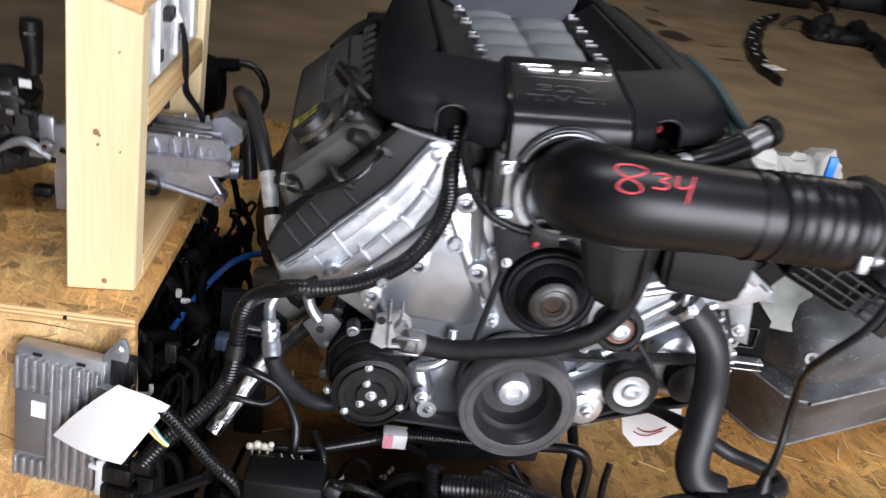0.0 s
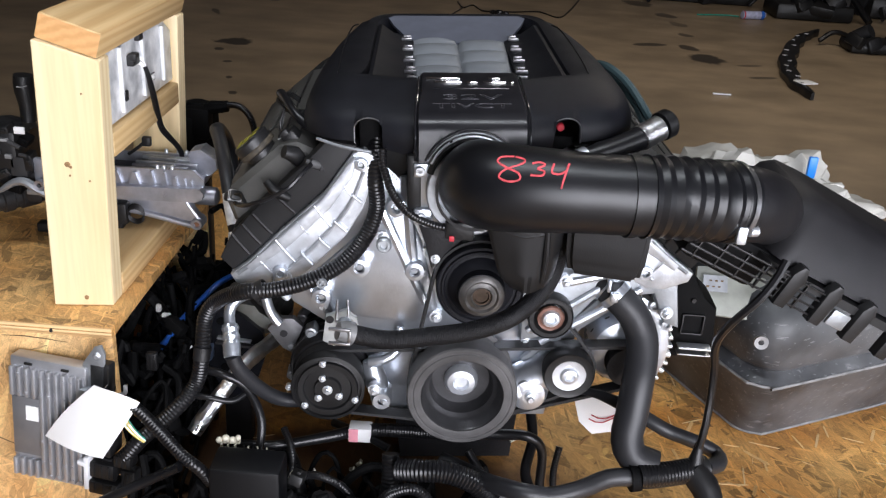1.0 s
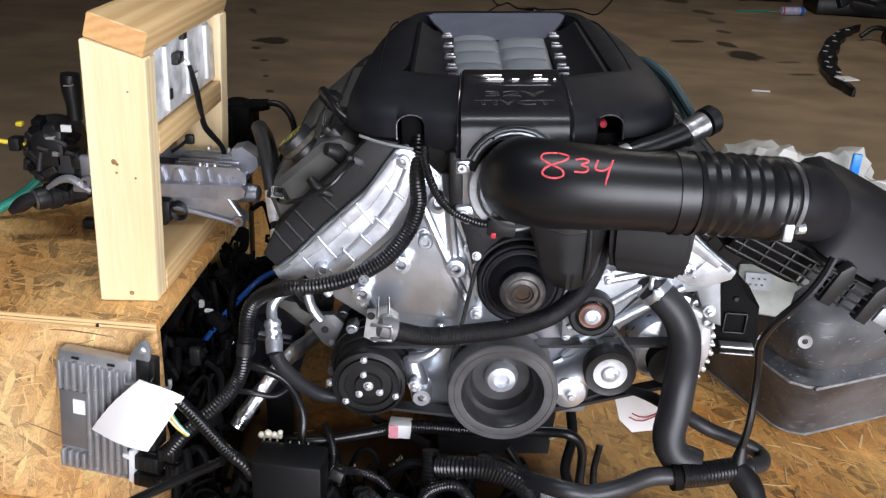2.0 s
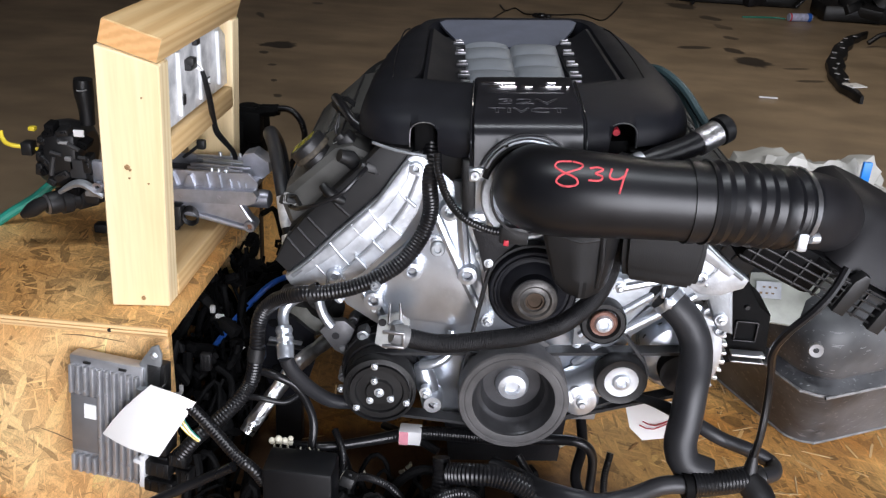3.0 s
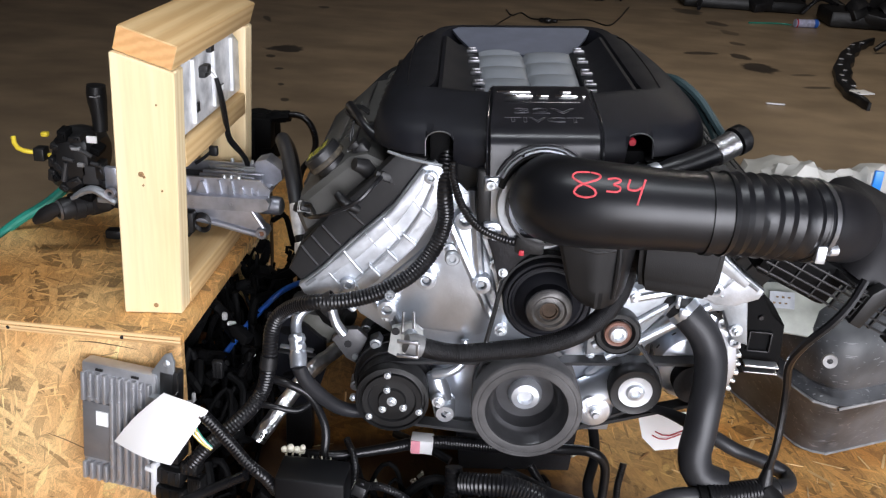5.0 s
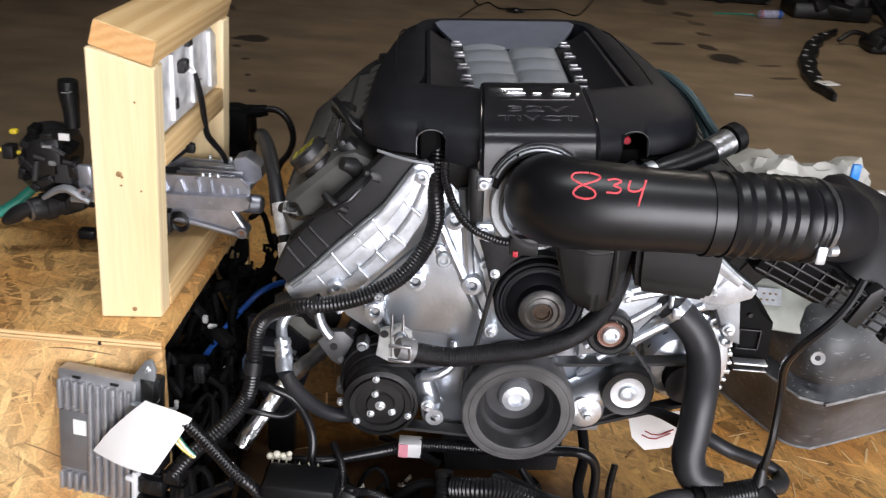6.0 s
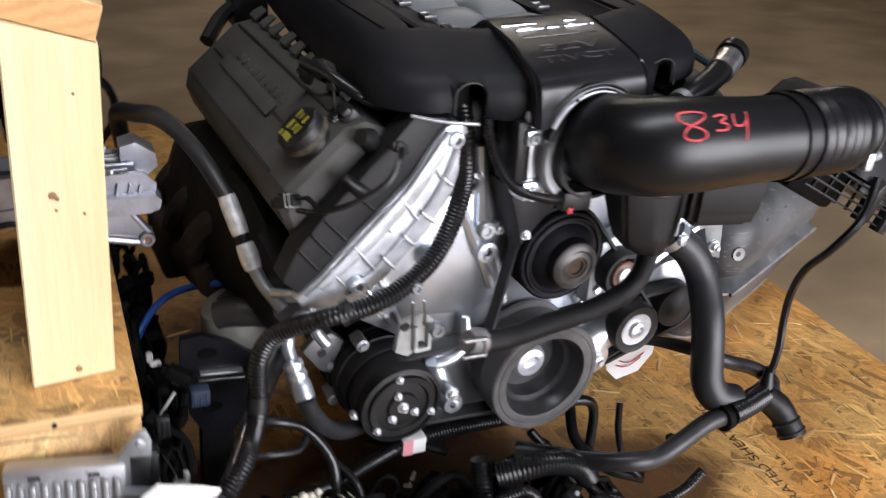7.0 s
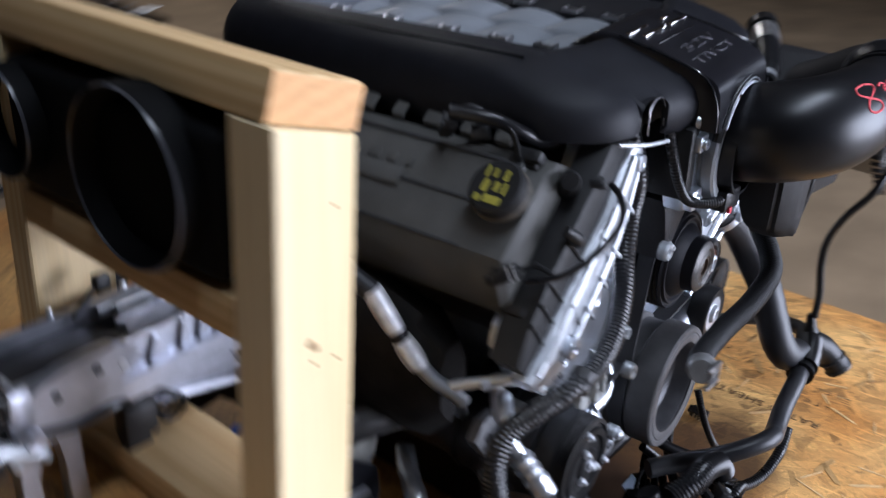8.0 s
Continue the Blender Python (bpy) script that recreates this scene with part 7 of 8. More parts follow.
# open lattice at the duct end of the box
for j in range(4):
    bm = bm_()
    box(bm, (-0.015, -0.016 + 0.001 * j, -0.012 * j - 0.008), (0.21 + 0.01 * j, 0.004, 0.0028), LM, 0.0008)
    part("lattice_bar", bm, BLACK, lid)
for j in range(7):
    bm = bm_()
    box(bm, (-0.116 + 0.034 * j, -0.013, -0.026), (0.0028, 0.005, 0.042), LM, 0.0008)
    part("lattice_bar", bm, BLACK, lid)
bm = bm_()
box(bm, (-0.055, 0.09, -0.03), (0.12, 0.15, 0.06), LM, 0.01)
part("filter_frame", bm, MATTE, lid)
# resonator chambers under the duct
RES_AT = Matrix.Translation((0.004, 0.025, -0.009))
bm = bm_()
loft(bm, [[Vector(p) for p in ((0.012 + a * 1.7, 1.190 + a * 0.6, z), (0.040 + a, 1.178 + a * 0.3, z + 0.001), (0.072, 1.174 + a * 0.2, z + 0.002), (0.098 - a * 0.3, 1.182 + a * 0.4, z + 0.003), (0.116 - a * 0.5, 1.200 + a, z + 0.004), (0.116 - a * 0.5, 1.25 - a, z + 0.004), (0.014 + a * 1.7, 1.25 - a, z))] for z, a in ((0.785, 0.0), (0.75, 0.0), (0.715, 0.006), (0.685, 0.011), (0.668, 0.016), (0.660, 0.024))])
bmesh.ops.bevel(bm, geom=list(bm.edges), offset=0.005, segments=2, affect="EDGES")
res = part("resonator", bm, MOULD, intake, "dark grey resonator chamber", RES_AT)
bm = bm_()
tube(bm, [(0.090, 1.180, 0.765), (0.092, 1.181, 0.72), (0.090, 1.186, 0.68)], [0.004, 0.0045, 0.003], 8)
tube(bm, [(0.036, 1.183, 0.752), (0.060, 1.177, 0.748), (0.086, 1.180, 0.752)], 0.003, 8)
part("moulding", bm, MOULD, res, "", RES_AT)
bm = bm_()
loft(bm, [[Vector(p) for p in ((0.118 + a, 1.186 + a, z + 0.0), (0.226 - a, 1.180 + a, z - 0.004), (0.228 - a, 1.25 - a, z - 0.004), (0.12 + a, 1.256 - a, z))] for z, a in ((0.785, 0.0), (0.75, 0.0), (0.71, 0.002), (0.690, 0.008))])
bmesh.ops.bevel(bm, geom=list(bm.edges), offset=0.008, segments=3, affect="EDGES")
part("resonator", bm, MOULD, intake, "", RES_AT)

# number chalked on the duct: strokes laid on its upper face
num = {"8": [[(0.55, 1.0), (0.15, 0.95), (0.05, 0.75), (0.35, 0.55), (0.75, 0.35), (0.8, 0.1), (0.45, 0.0), (0.15, 0.15), (0.3, 0.45), (0.8, 0.72), (0.9, 0.9), (0.6, 1.0)]],
       "3": [[(0.1, 0.85), (0.5, 0.95), (0.75, 0.8), (0.4, 0.55), (0.75, 0.4), (0.65, 0.12), (0.1, 0.1)]],
       "4": [[(0.1, 0.95), (0.05, 0.55), (0.45, 0.5), (0.8, 0.7)], [(0.85, 1.0), (0.72, 0.5), (0.6, -0.15)]]}
bvh_bm = bm_()
tube(bvh_bm, DUCT_PATH, [0.056, 0.057, 0.056, 0.053, 0.050, 0.0495], 36, 0.008)
DUCT_TREE = BVHTree.FromBMesh(bvh_bm)
bvh_bm.free()
AIM = Vector((0.10, 0.94, -0.33)).normalized()
for ch, x0, x1, z0, z1 in (("8", 0.012, 0.050, 0.850, 0.882), ("3", 0.053, 0.077, 0.858, 0.878), ("4", 0.079, 0.103, 0.850, 0.878)):
    bm = bm_()
    for st in num[ch]:
        pts = []
        for a, b in st:
            o = Vector((x0 + (x1 - x0) * a, 1.10, z0 + (z1 - z0) * b)) - AIM * 0.3
            hit_at, hit_n = DUCT_TREE.ray_cast(o, AIM)[:2]
            if hit_at is not None:
                if hit_n.dot(AIM) > 0:
                    hit_n = -hit_n
                pts.append(hit_at + hit_n * 0.0006)
        tube(bm, pts, 0.0014, 6, 0.002)
    part("red_digit", bm, CHALK, duct, "red hand-drawn digit")

# ---------------------------------------------------------------- hoses of the engine
bm = bm_()
tube(bm, [(-0.160, 1.200, 0.576), (-0.110, 1.222, 0.558), (-0.054, 1.224, 0.567), (0.007, 1.216, 0.586), (0.052, 1.216, 0.607), (0.081, 1.233, 0.623), (0.104, 1.258, 0.640), (0.118, 1.280, 0.665), (0.120, 1.285, 0.70), (0.112, 1.27, 0.74), (0.108, 1.25, 0.775)], 0.0136, 16, 0.01, 0.0026, 0.035)
hv = single("vent_hose", bm, BRAID, "black braided vent hose hanging under the duct", "hose")
bm = bm_()
tube(bm, [(-0.176, 1.195, 0.582), (-0.156, 1.202, 0.575)], [0.013, 0.0165, 0.0165], 14, 0.004)
clp = part("quick_connector", bm, mat("smoky_connector", (0.14, 0.14, 0.14), 0.4, 0, 0.2, 40), hv, "smoky grey quick connector")
bm = bm_()
for dz in (-0.011, 0.011):
    box(bm, (-0.172, 1.183, 0.580 + dz), (0.03, 0.005, 0.004), Matrix(), 0.001)
box(bm, (-0.158, 1.184, 0.578), (0.004, 0.005, 0.022), Matrix(), 0.001)
part("wire_clip", bm, CLAMP, clp)

rh = thing("radiator_hose", (0.25, 1.24, 0.25), "thick curved black radiator hose", "hose")
bm = bm_()
tube(bm, [(0.200, 1.375, 0.604), (0.222, 1.352, 0.592), (0.250, 1.340, 0.568), (0.266, 1.326, 0.538), (0.267, 1.305, 0.508), (0.262, 1.284, 0.482), (0.257, 1.264, 0.442), (0.251, 1.246, 0.410), (0.262, 1.232, 0.386), (0.295, 1.226, 0.376)], 0.0242, 20)
part("upper_run", bm, HOSE, rh)
bm = bm_()
lathe(bm, [(0.0242, -0.006), (0.0255, -0.006), (0.0255, 0.006), (0.0242, 0.006)], look((0.222, 1.352, 0.592), (0.25, 1.34, 0.568)), 24)
box(bm, (0.216, 1.326, 0.600), (0.012, 0.010, 0.016), Matrix(), 0.003)
for a in (0.25, 0.75):
    p = Vector((0.206, 1.368, 0.602)).lerp(Vector((0.230, 1.347, 0.586)), a)
    lathe(bm, [(0.0245, -0.002), (0.0265, -0.0018), (0.0265, 0.0018), (0.0245, 0.002)], look(p, p + Vector((0.024, -0.016, -0.016))), 24)
box(bm, (0.208, 1.338, 0.614), (0.006, 0.014, 0.020), Matrix(), 0.002)
part("spring_clamp", bm, ALU, rh, "bright spring clamp")
bm = bm_()
tube(bm, [(0.255, 1.205, 0.368), (0.31, 1.216, 0.371), (0.372, 1.236, 0.374)], 0.0185, 18)
tube(bm, [(0.350, 1.224, 0.374), (0.368, 1.208, 0.360), (0.376, 1.190, 0.342), (0.380, 1.178, 0.328)], [0.020, 0.0215, 0.0195, 0.0205], 18)
tube(bm, [(0.352, 1.226, 0.378), (0.354, 1.230, 0.398), (0.355, 1.234, 0.418)], [0.014, 0.009, 0.006], 12)
jt = part("joint", bm, BLACK, rh, "black plastic hose joint")
bm = bm_()
for a in (0.15, 0.85):
    p = Vector((0.374, 1.195, 0.347)).lerp(Vector((0.380, 1.180, 0.330)), a)
    lathe(bm, [(0.0195, -0.003), (0.0225, 0), (0.0195, 0.003)], look(p, p + Vector((0.02, -0.05, -0.06))), 20)
part("ridge", bm, BLACK, jt)
bm = bm_()
lathe(bm, [(0.0188, -0.007), (0.0202, -0.007), (0.0202, 0.007), (0.0188, 0.007)], look((0.262, 1.206, 0.368), (0.31, 1.216, 0.371)), 20)
part("tape_band", bm, MATTE, jt)
bm = bm_()
tube(bm, [(0.262, 1.206, 0.369), (0.225, 1.200, 0.368), (0.185, 1.198, 0.345), (0.142, 1.19, 0.335), (0.108, 1.184, 0.342), (0.075, 1.20, 0.336), (0.045, 1.235, 0.318), (0.02, 1.27, 0.305), (-0.02, 1.30, 0.30)], 0.0135, 14)
part("lower_run", bm, HOSE, rh)
bm = bm_()
tube(bm, [(0.372, 1.236, 0.374), (0.400, 1.262, 0.364), (0.402, 1.292, 0.362), (0.366, 1.292, 0.380), (0.318, 1.28, 0.404), (0.27, 1.30, 0.42), (0.22, 1.34, 0.42), (0.17, 1.375, 0.405)], [0.0125, 0.0120, 0.0115, 0.0110, 0.0110, 0.010, 0.007, 0.005], 14)
part("far_run", bm, HOSE, rh)
bm = bm_()
tube(bm, [(0.268, 1.202, 0.374), (0.305, 1.210, 0.376), (0.345, 1.222, 0.378)], 0.0178, 14, 0.01, 0.005, 0.06)
part("loom_sleeve", bm, LOOM, rh)

bm = bm_()
tube(bm, [(0.405, 1.20, 0.735), (0.392, 1.19, 0.708), (0.372, 1.18, 0.682), (0.346, 1.188, 0.640), (0.343, 1.216, 0.595), (0.354, 1.236, 0.545), (0.358, 1.238, 0.50), (0.357, 1.230, 0.455), (0.354, 1.228, 0.415)], 0.0058, 8)
single("sensor_cable", bm, LOOM, "thin black cable looping down from the filter lid", "cable")

# ---------------------------------------------------------------- wiring
wires = thing("engine_harness", (-0.3, 1.28, DECK), "black corrugated engine wiring harness", "wiring harness")
bm = bm_()
tube(bm, [(-0.146, 1.345, 0.825), (-0.146, 1.325, 0.795), (-0.144, 1.316, 0.758), (-0.141, 1.320, 0.715), (-0.156, 1.312, 0.671), (-0.185, 1.294, 0.637), (-0.231, 1.276, 0.613), (-0.278, 1.267, 0.600), (-0.325, 1.272, 0.590), (-0.370, 1.302, 0.557), (-0.392, 1.304, 0.524), (-0.396, 1.291, 0.467), (-0.406, 1.285, 0.418), (-0.432, 1.256, 0.386), (-0.475, 1.228, 0.350), (-0.50, 1.215, 0.32)], 0.0122, 14, 0.01, 0.0052, 0.085)
part("trunk", bm, LOOM, wires)
for p in ((-0.300, 1.269, 0.596), (-0.396, 1.292, 0.470)):
    bm = bm_()
    lathe(bm, [(0.0126, -0.010), (0.0136, -0.010), (0.0136, 0.010), (0.0126, 0.010)], look(p, Vector(p) + (Vector((-0.05, -0.004, -0.03)) if p[2] > 0.5 else Vector((-0.005, -0.01, -0.05)))), 14)
    part("tape", bm, BLACK, wires)
bm = bm_()
tube(bm, [(-0.133, 1.292, 0.815), (-0.130, 1.286, 0.79), (-0.114, 1.28, 0.753), (-0.089, 1.276, 0.728), (-0.048, 1.262, 0.719), (-0.024, 1.262, 0.724)], 0.0062, 10, 0.01, 0.0042, 0.17)
thin = part("thin_branch", bm, LOOM, wires)
bm = bm_()
box(bm, (-0.02, 1.268, 0.717), (0.04, 0.03, 0.026), Matrix(), 0.004)
part("plug", bm, BLACK, thin)
bm = bm_()
box(bm, (-0.030, 1.252, 0.707), (0.007, 0.004, 0.008), Matrix(), 0.001)
part("red_lock", bm, RED, thin)
bm = bm_()
tube(bm, [(-0.50, 1.205, 0.435), (-0.469, 1.2, 0.425), (-0.433, 1.19, 0.395), (-0.398, 1.18, 0.362), (-0.373, 1.18, 0.340), (-0.36, 1.19, 0.31)], 0.0095, 10, 0.01, 0.005, 0.10)
part("module_branch", bm, LOOM, wires)
bm = bm_()
tube(bm, [(-0.395, 1.305, 0.432), (-0.366, 1.30, 0.428), (-0.333, 1.30, 0.409), (-0.306, 1.28, 0.372), (-0.303, 1.262, 0.335), (-0.31, 1.25, 0.30)], 0.0072, 10, 0.01, 0.0045, 0.10)
part("curled_branch", bm, LOOM, wires)
bm = bm_()
tube(bm, [(-0.55, 1.16, 0.26), (-0.50, 1.165, 0.29), (-0.44, 1.17, 0.325), (-0.40, 1.17, 0.35)], 0.008, 10, 0.01, 0.005, 0.1)
part("low_branch", bm, LOOM, wires)
bm = bm_()
for dx, dz, r in ((-0.016, 0.0, 0.0055), (-0.006, 0.004, 0.006), (0.004, 0.002, 0.0055), (0.013, 0.007, 0.0045)):
    bmesh.ops.create_icosphere(bm, subdivisions=2, radius=r, matrix=Matrix.Translation((-0.345 + dx, 1.243, 0.348 + dz)))
box(bm, (-0.346, 1.245, 0.346), (0.034, 0.008, 0.006), Matrix(), 0.002)
for dx in (-0.012, -0.002, 0.009):
    box(bm, (-0.345 + dx, 1.240, 0.339), (0.003, 0.005, 0.010), Matrix(), 0.001)
part("cream_clip", bm, BEIGE, wires)
for k in range(6):
    bm = bm_()
    x = -0.325 + 0.007 * k
    tube(bm, [(x, 1.25, 0.335), (x + 0.003, 1.235, 0.345 - 0.003 * (k % 3)), (x + 0.012, 1.225, 0.33), (x + 0.006 * (k % 2), 1.228, 0.312), (x - 0.010, 1.232, 0.318)], 0.0013, 6)
    part("wire", bm, BEIGE if k % 2 else BLACK, wires)

low = thing("front_harness", (0, 1.24, DECK), "black wiring harness with tape and plugs lying before the engine", "wiring harness")
bm = bm_()
tube(bm, [(-0.36, 1.30, 0.30), (-0.29, 1.315, 0.293), (-0.22, 1.345, 0.292), (-0.16, 1.362, 0.300), (-0.10, 1.362, 0.306), (-0.02, 1.355, 0.312), (0.07, 1.352, 0.322), (0.118, 1.345, 0.326), (0.142, 1.348, 0.296), (0.145, 1.342, 0.22), (0.16, 1.33, 0.156)], [0.007, 0.008, 0.009, 0.011, 0.012, 0.011, 0.010, 0.009, 0.008, 0.008, 0.008], 12, 0.01, 0.0045, 0.07)
main = part("trunk", bm, LOOM, low)
bm = bm_()
box(bm, (-0.159, 1.360, 0.300), (0.037, 0.026, 0.026), Matrix(), 0.002)
part("paper_flag", bm, PAPER, main, "white and pink paper flag")
bm = bm_()
box(bm, (-0.169, 1.3464, 0.300), (0.015, 0.001, 0.025), Matrix(), 0)
part("pink_edge", bm, mat("pink_print", (0.75, 0.30, 0.36), 0.7, 0, 0.1, 60), main)
bm = bm_()
tube(bm, [(-0.085, 1.235, 0.325), (-0.05, 1.225, 0.335), (-0.01, 1.225, 0.335), (0.035, 1.225, 0.318), (0.06, 1.225, 0.29)], 0.0175, 14, 0.01, 0.0055, 0.10)
part("wide_loom", bm, LOOM, low)
bm = bm_()
tube(bm, [(-0.10, 1.26, 0.335), (-0.098, 1.245, 0.30), (-0.10, 1.23, 0.26), (-0.085, 1.215, 0.225), (-0.05, 1.205, 0.212)], 0.014, 12, 0.01, 0.006, 0.08)
part("drop_branch", bm, LOOM, low)
bm = bm_()
tube(bm, [(0.06, 1.255, 0.295), (0.075, 1.235, 0.26), (0.11, 1.215, 0.236), (0.16, 1.20, 0.232), (0.21, 1.195, 0.25), (0.245, 1.20, 0.275)], 0.0085, 12, 0.01, 0.0045, 0.09)
part("side_branch", bm, LOOM, low)
for k, (x, y, z, s) in enumerate(((-0.24, 1.235, 0.295, 0.022), (-0.19, 1.22, 0.262, 0.026), (-0.14, 1.215, 0.232, 0.03), (-0.03, 1.20, 0.245, 0.028), (0.02, 1.19, 0.232, 0.03), (0.08, 1.27, 0.255, 0.026), (-0.215, 1.19, 0.222, 0.032), (0.12, 1.245, 0.222, 0.03), (0.353, 1.378, 0.158, 0.020))):
    bm = bm_()
    m = pose(x, y, z, random.uniform(-20, 20), random.uniform(-20, 20), random.uniform(0, 180))
    box(bm, (0, 0, 0), (s * 1.5, s, s * 0.8), m, 0.003)
    box(bm, (s * 0.85, 0, 0), (s * 0.4, s * 0.7, s * 0.5), m, 0.002)
    box(bm, (0, 0, s * 0.45), (s * 0.7, s * 0.3, s * 0.2), m, 0.001)
    part("plug", bm, GREYC if k in (3, 5) else BLACK, low)
    if k % 2 == 0:
        bm = bm_()
        for j in range(3):
            box(bm, (s * (0.3 - 0.3 * j), s * 0.52, 0), (s * 0.12, s * 0.1, s * 0.5), m, 0.001)
        part("bright_clip", bm, BEIGE, low)
for k in range(120):
    x = random.uniform(-0.50, 0.10)
    y = random.uniform(1.10, 1.34)
    a = random.uniform(0, 6.28)
    L = random.uniform(0.04, 0.09)
    pts = []
    for j in range(5):
        pts.append((x + L * (j - 2) * 0.5 * math.cos(a) + random.uniform(-0.012, 0.012), y + L * (j - 2) * 0.4 * math.sin(a) + random.uniform(-0.01, 0.01), random.uniform(0.158, 0.280) if 0 < j < 4 else 0.150))
    bm = bm_()
    tube(bm, pts, random.choice((0.003, 0.004, 0.006, 0.008)), 8)
    part("loose_lead", bm, MATTE, low)
bm = bm_()
box(bm, (-0.305, 1.195, 0.250), (0.105, 0.06, 0.207), Matrix(), 0.006)
single("relay_box", bm, mat("relay_black", (0.0022, 0.0024, 0.0032), 0.5, 0, 0.2, 30, 0, None, 0.25), "plain black relay box standing among the wires", "relay box")

# wires and plugs hanging beside the box
side = thing("side_harness", (-0.47, 1.5, DECK), "tangled black wires and plugs beside the box", "wiring harness")
for k in range(190):
    x, y = random.uniform(-0.60, -0.475), random.uniform(1.32, 1.86)
    z = random.uniform(0.24, 0.48 if x < -0.525 else 0.40)
    pts = [(x, y, z)]
    for j in range(4):
        x += random.uniform(-0.03, 0.03)
        y += random.uniform(-0.05, 0.05)
        z += random.uniform(-0.08, 0.04)
        x = min(-0.465, max(-0.62, x))
        z = min(0.47 if x < -0.515 else 0.40, max(0.158, z))
        pts.append((x, y, z))
    bm = bm_()
    tube(bm, pts, random.choice((0.003, 0.004, 0.006, 0.009)), 8)
    part("lead", bm, MATTE, side)
for k in range(30):
    bm = bm_()
    m = pose(random.uniform(-0.53, -0.47), random.uniform(1.32, 1.80), random.uniform(0.23, 0.45), random.uniform(-40, 40), random.uniform(-40, 40), random.uniform(0, 180))
    s = random.uniform(0.014, 0.026)
    box(bm, (0, 0, 0), (s * 1.5, s, s * 0.8), m, 0.003)
    box(bm, (s * 0.8, 0, 0), (s * 0.5, s * 0.7, s * 0.5), m, 0.002)
    part("plug", bm, MATTE, side)
for p, s, mt in (((-0.497, 1.43, 0.452), (0.015, 0.009, 0.006), WHITEP), ((-0.50, 1.36, 0.405), (0.018, 0.012, 0.032), BLACK), ((-0.505, 1.42, 0.470), (0.009, 0.008, 0.014), GREYC), ((-0.44, 1.45, 0.375), (0.026, 0.02, 0.026), mat("dark_blue_plug", (0.04, 0.06, 0.10), 0.5, 0, 0.1, 30))):
    bm = bm_()
    box(bm, p, s, Matrix(), 0.003)
    for j in range(3):
        box(bm, (p[0] - s[0] * 0.3 + s[0] * 0.3 * j, p[1] - s[1] * 0.5, p[2]), (s[0] * 0.12, 0.002, s[2] * 0.8), Matrix(), 0.0005)
    part("pale_plug", bm, mt, side)
bm = bm_()
tube(bm, [(-0.37, 1.59, 0.462), (-0.40, 1.612, 0.453), (-0.44, 1.645, 0.426), (-0.472, 1.643, 0.405), (-0.498, 1.617, 0.381), (-0.518, 1.573, 0.364), (-0.535, 1.52, 0.345), (-0.55, 1.47, 0.33)], 0.0056, 10)
part("blue_lead", bm, BLUE, side, "dark blue tube")
bm = bm_()
tube(bm, [(-0.470, 1.47, 0.372), (-0.482, 1.46, 0.362), (-0.494, 1.45, 0.350)], 0.0025, 8)
part("white_lead", bm, WHITEP, side)

# ---------------------------------------------------------------- dusty tub beside the engine
tub = thing("filter_tub", (0.75, 1.8, DECK), "dusty translucent grey plastic filter tub on the deck", "filter box")
D1, D2 = Vector((0.89, 0.45)).normalized(), Vector((-0.45, 0.89)).normalized()
A0 = Vector((0.573, 1.632))


def tub_ring(out, z, sh=(0, 0), r=0.055):
    a = A0 + Vector(sh)
    pts = []
    L, W = 0.40 + 2 * out, 0.30 + 2 * out
    o = a - D1 * out - D2 * out
    for cx, cy, q0 in ((L - r, r, -90), (L - r, W - r, 0), (r, W - r, 90), (r, r, 180)):
        for k in range(5):
            q = radians(q0 + 90 * k / 4)
            p = o + D1 * (cx + r * math.cos(q)) + D2 * (cy + r * math.sin(q))
            pts.append(Vector((p.x, p.y, z)))
    return pts


bm = bm_()
loft(bm, [tub_ring(0.012, DECK + 0.001, (0.015, 0.035)), tub_ring(0.016, DECK + 0.01, (0.015, 0.035)), tub_ring(0.045, 0.318, (-0.005, -0.02)), tub_ring(0.05, 0.326, (-0.005, -0.022)), tub_ring(0.035, 0.345, (-0.005, -0.02)), tub_ring(0.045, 0.36, (-0.008, -0.025)), tub_ring(0.052, 0.42, (-0.01, -0.03)), tub_ring(0.048, 0.455, (-0.01, -0.03)), tub_ring(0.030, 0.482, (-0.01, -0.03)), tub_ring(0.0, 0.500, (-0.01, -0.03)), tub_ring(-0.04, 0.508, (-0.01, -0.03)), tub_ring(-0.09, 0.51, (-0.01, -0.03), 0.02)])
body = part("basin", bm, DUSTY, tub)
for zz, oo, sh, rr in ((0.321, 0.0485, (-0.005, -0.021), 0.0035), (DECK + 0.006, 0.014, (0.015, 0.035), 0.003)):
    rg = tub_ring(oo, zz, sh)
    bm = bm_()
    tube(bm, rg[12:] + rg[:3], rr, 6, 0.02)
    part("worn_edge", bm, SCUFF, body, "scuffed pale edge")
bm = bm_()
lathe(bm, [(0.005, 0.0), (0.012, 0.002), (0.013, -0.004)], look((0.515, 1.512, 0.442), (0.50, 1.40, 0.46)) @ Matrix.Rotation(math.pi, 4, "X"), 18)
part("ring_mark", bm, GREYC, body)
for k in range(4):
    bm = bm_()
    p = A0 - D2 * 0.06 + D1 * (0.05 + 0.09 * k)
    tube(bm, [(p.x, p.y + 0.012, 0.36), (p.x - 0.004, p.y - 0.008, 0.46)], 0.006, 8)
    part("rib", bm, DUSTY, body)

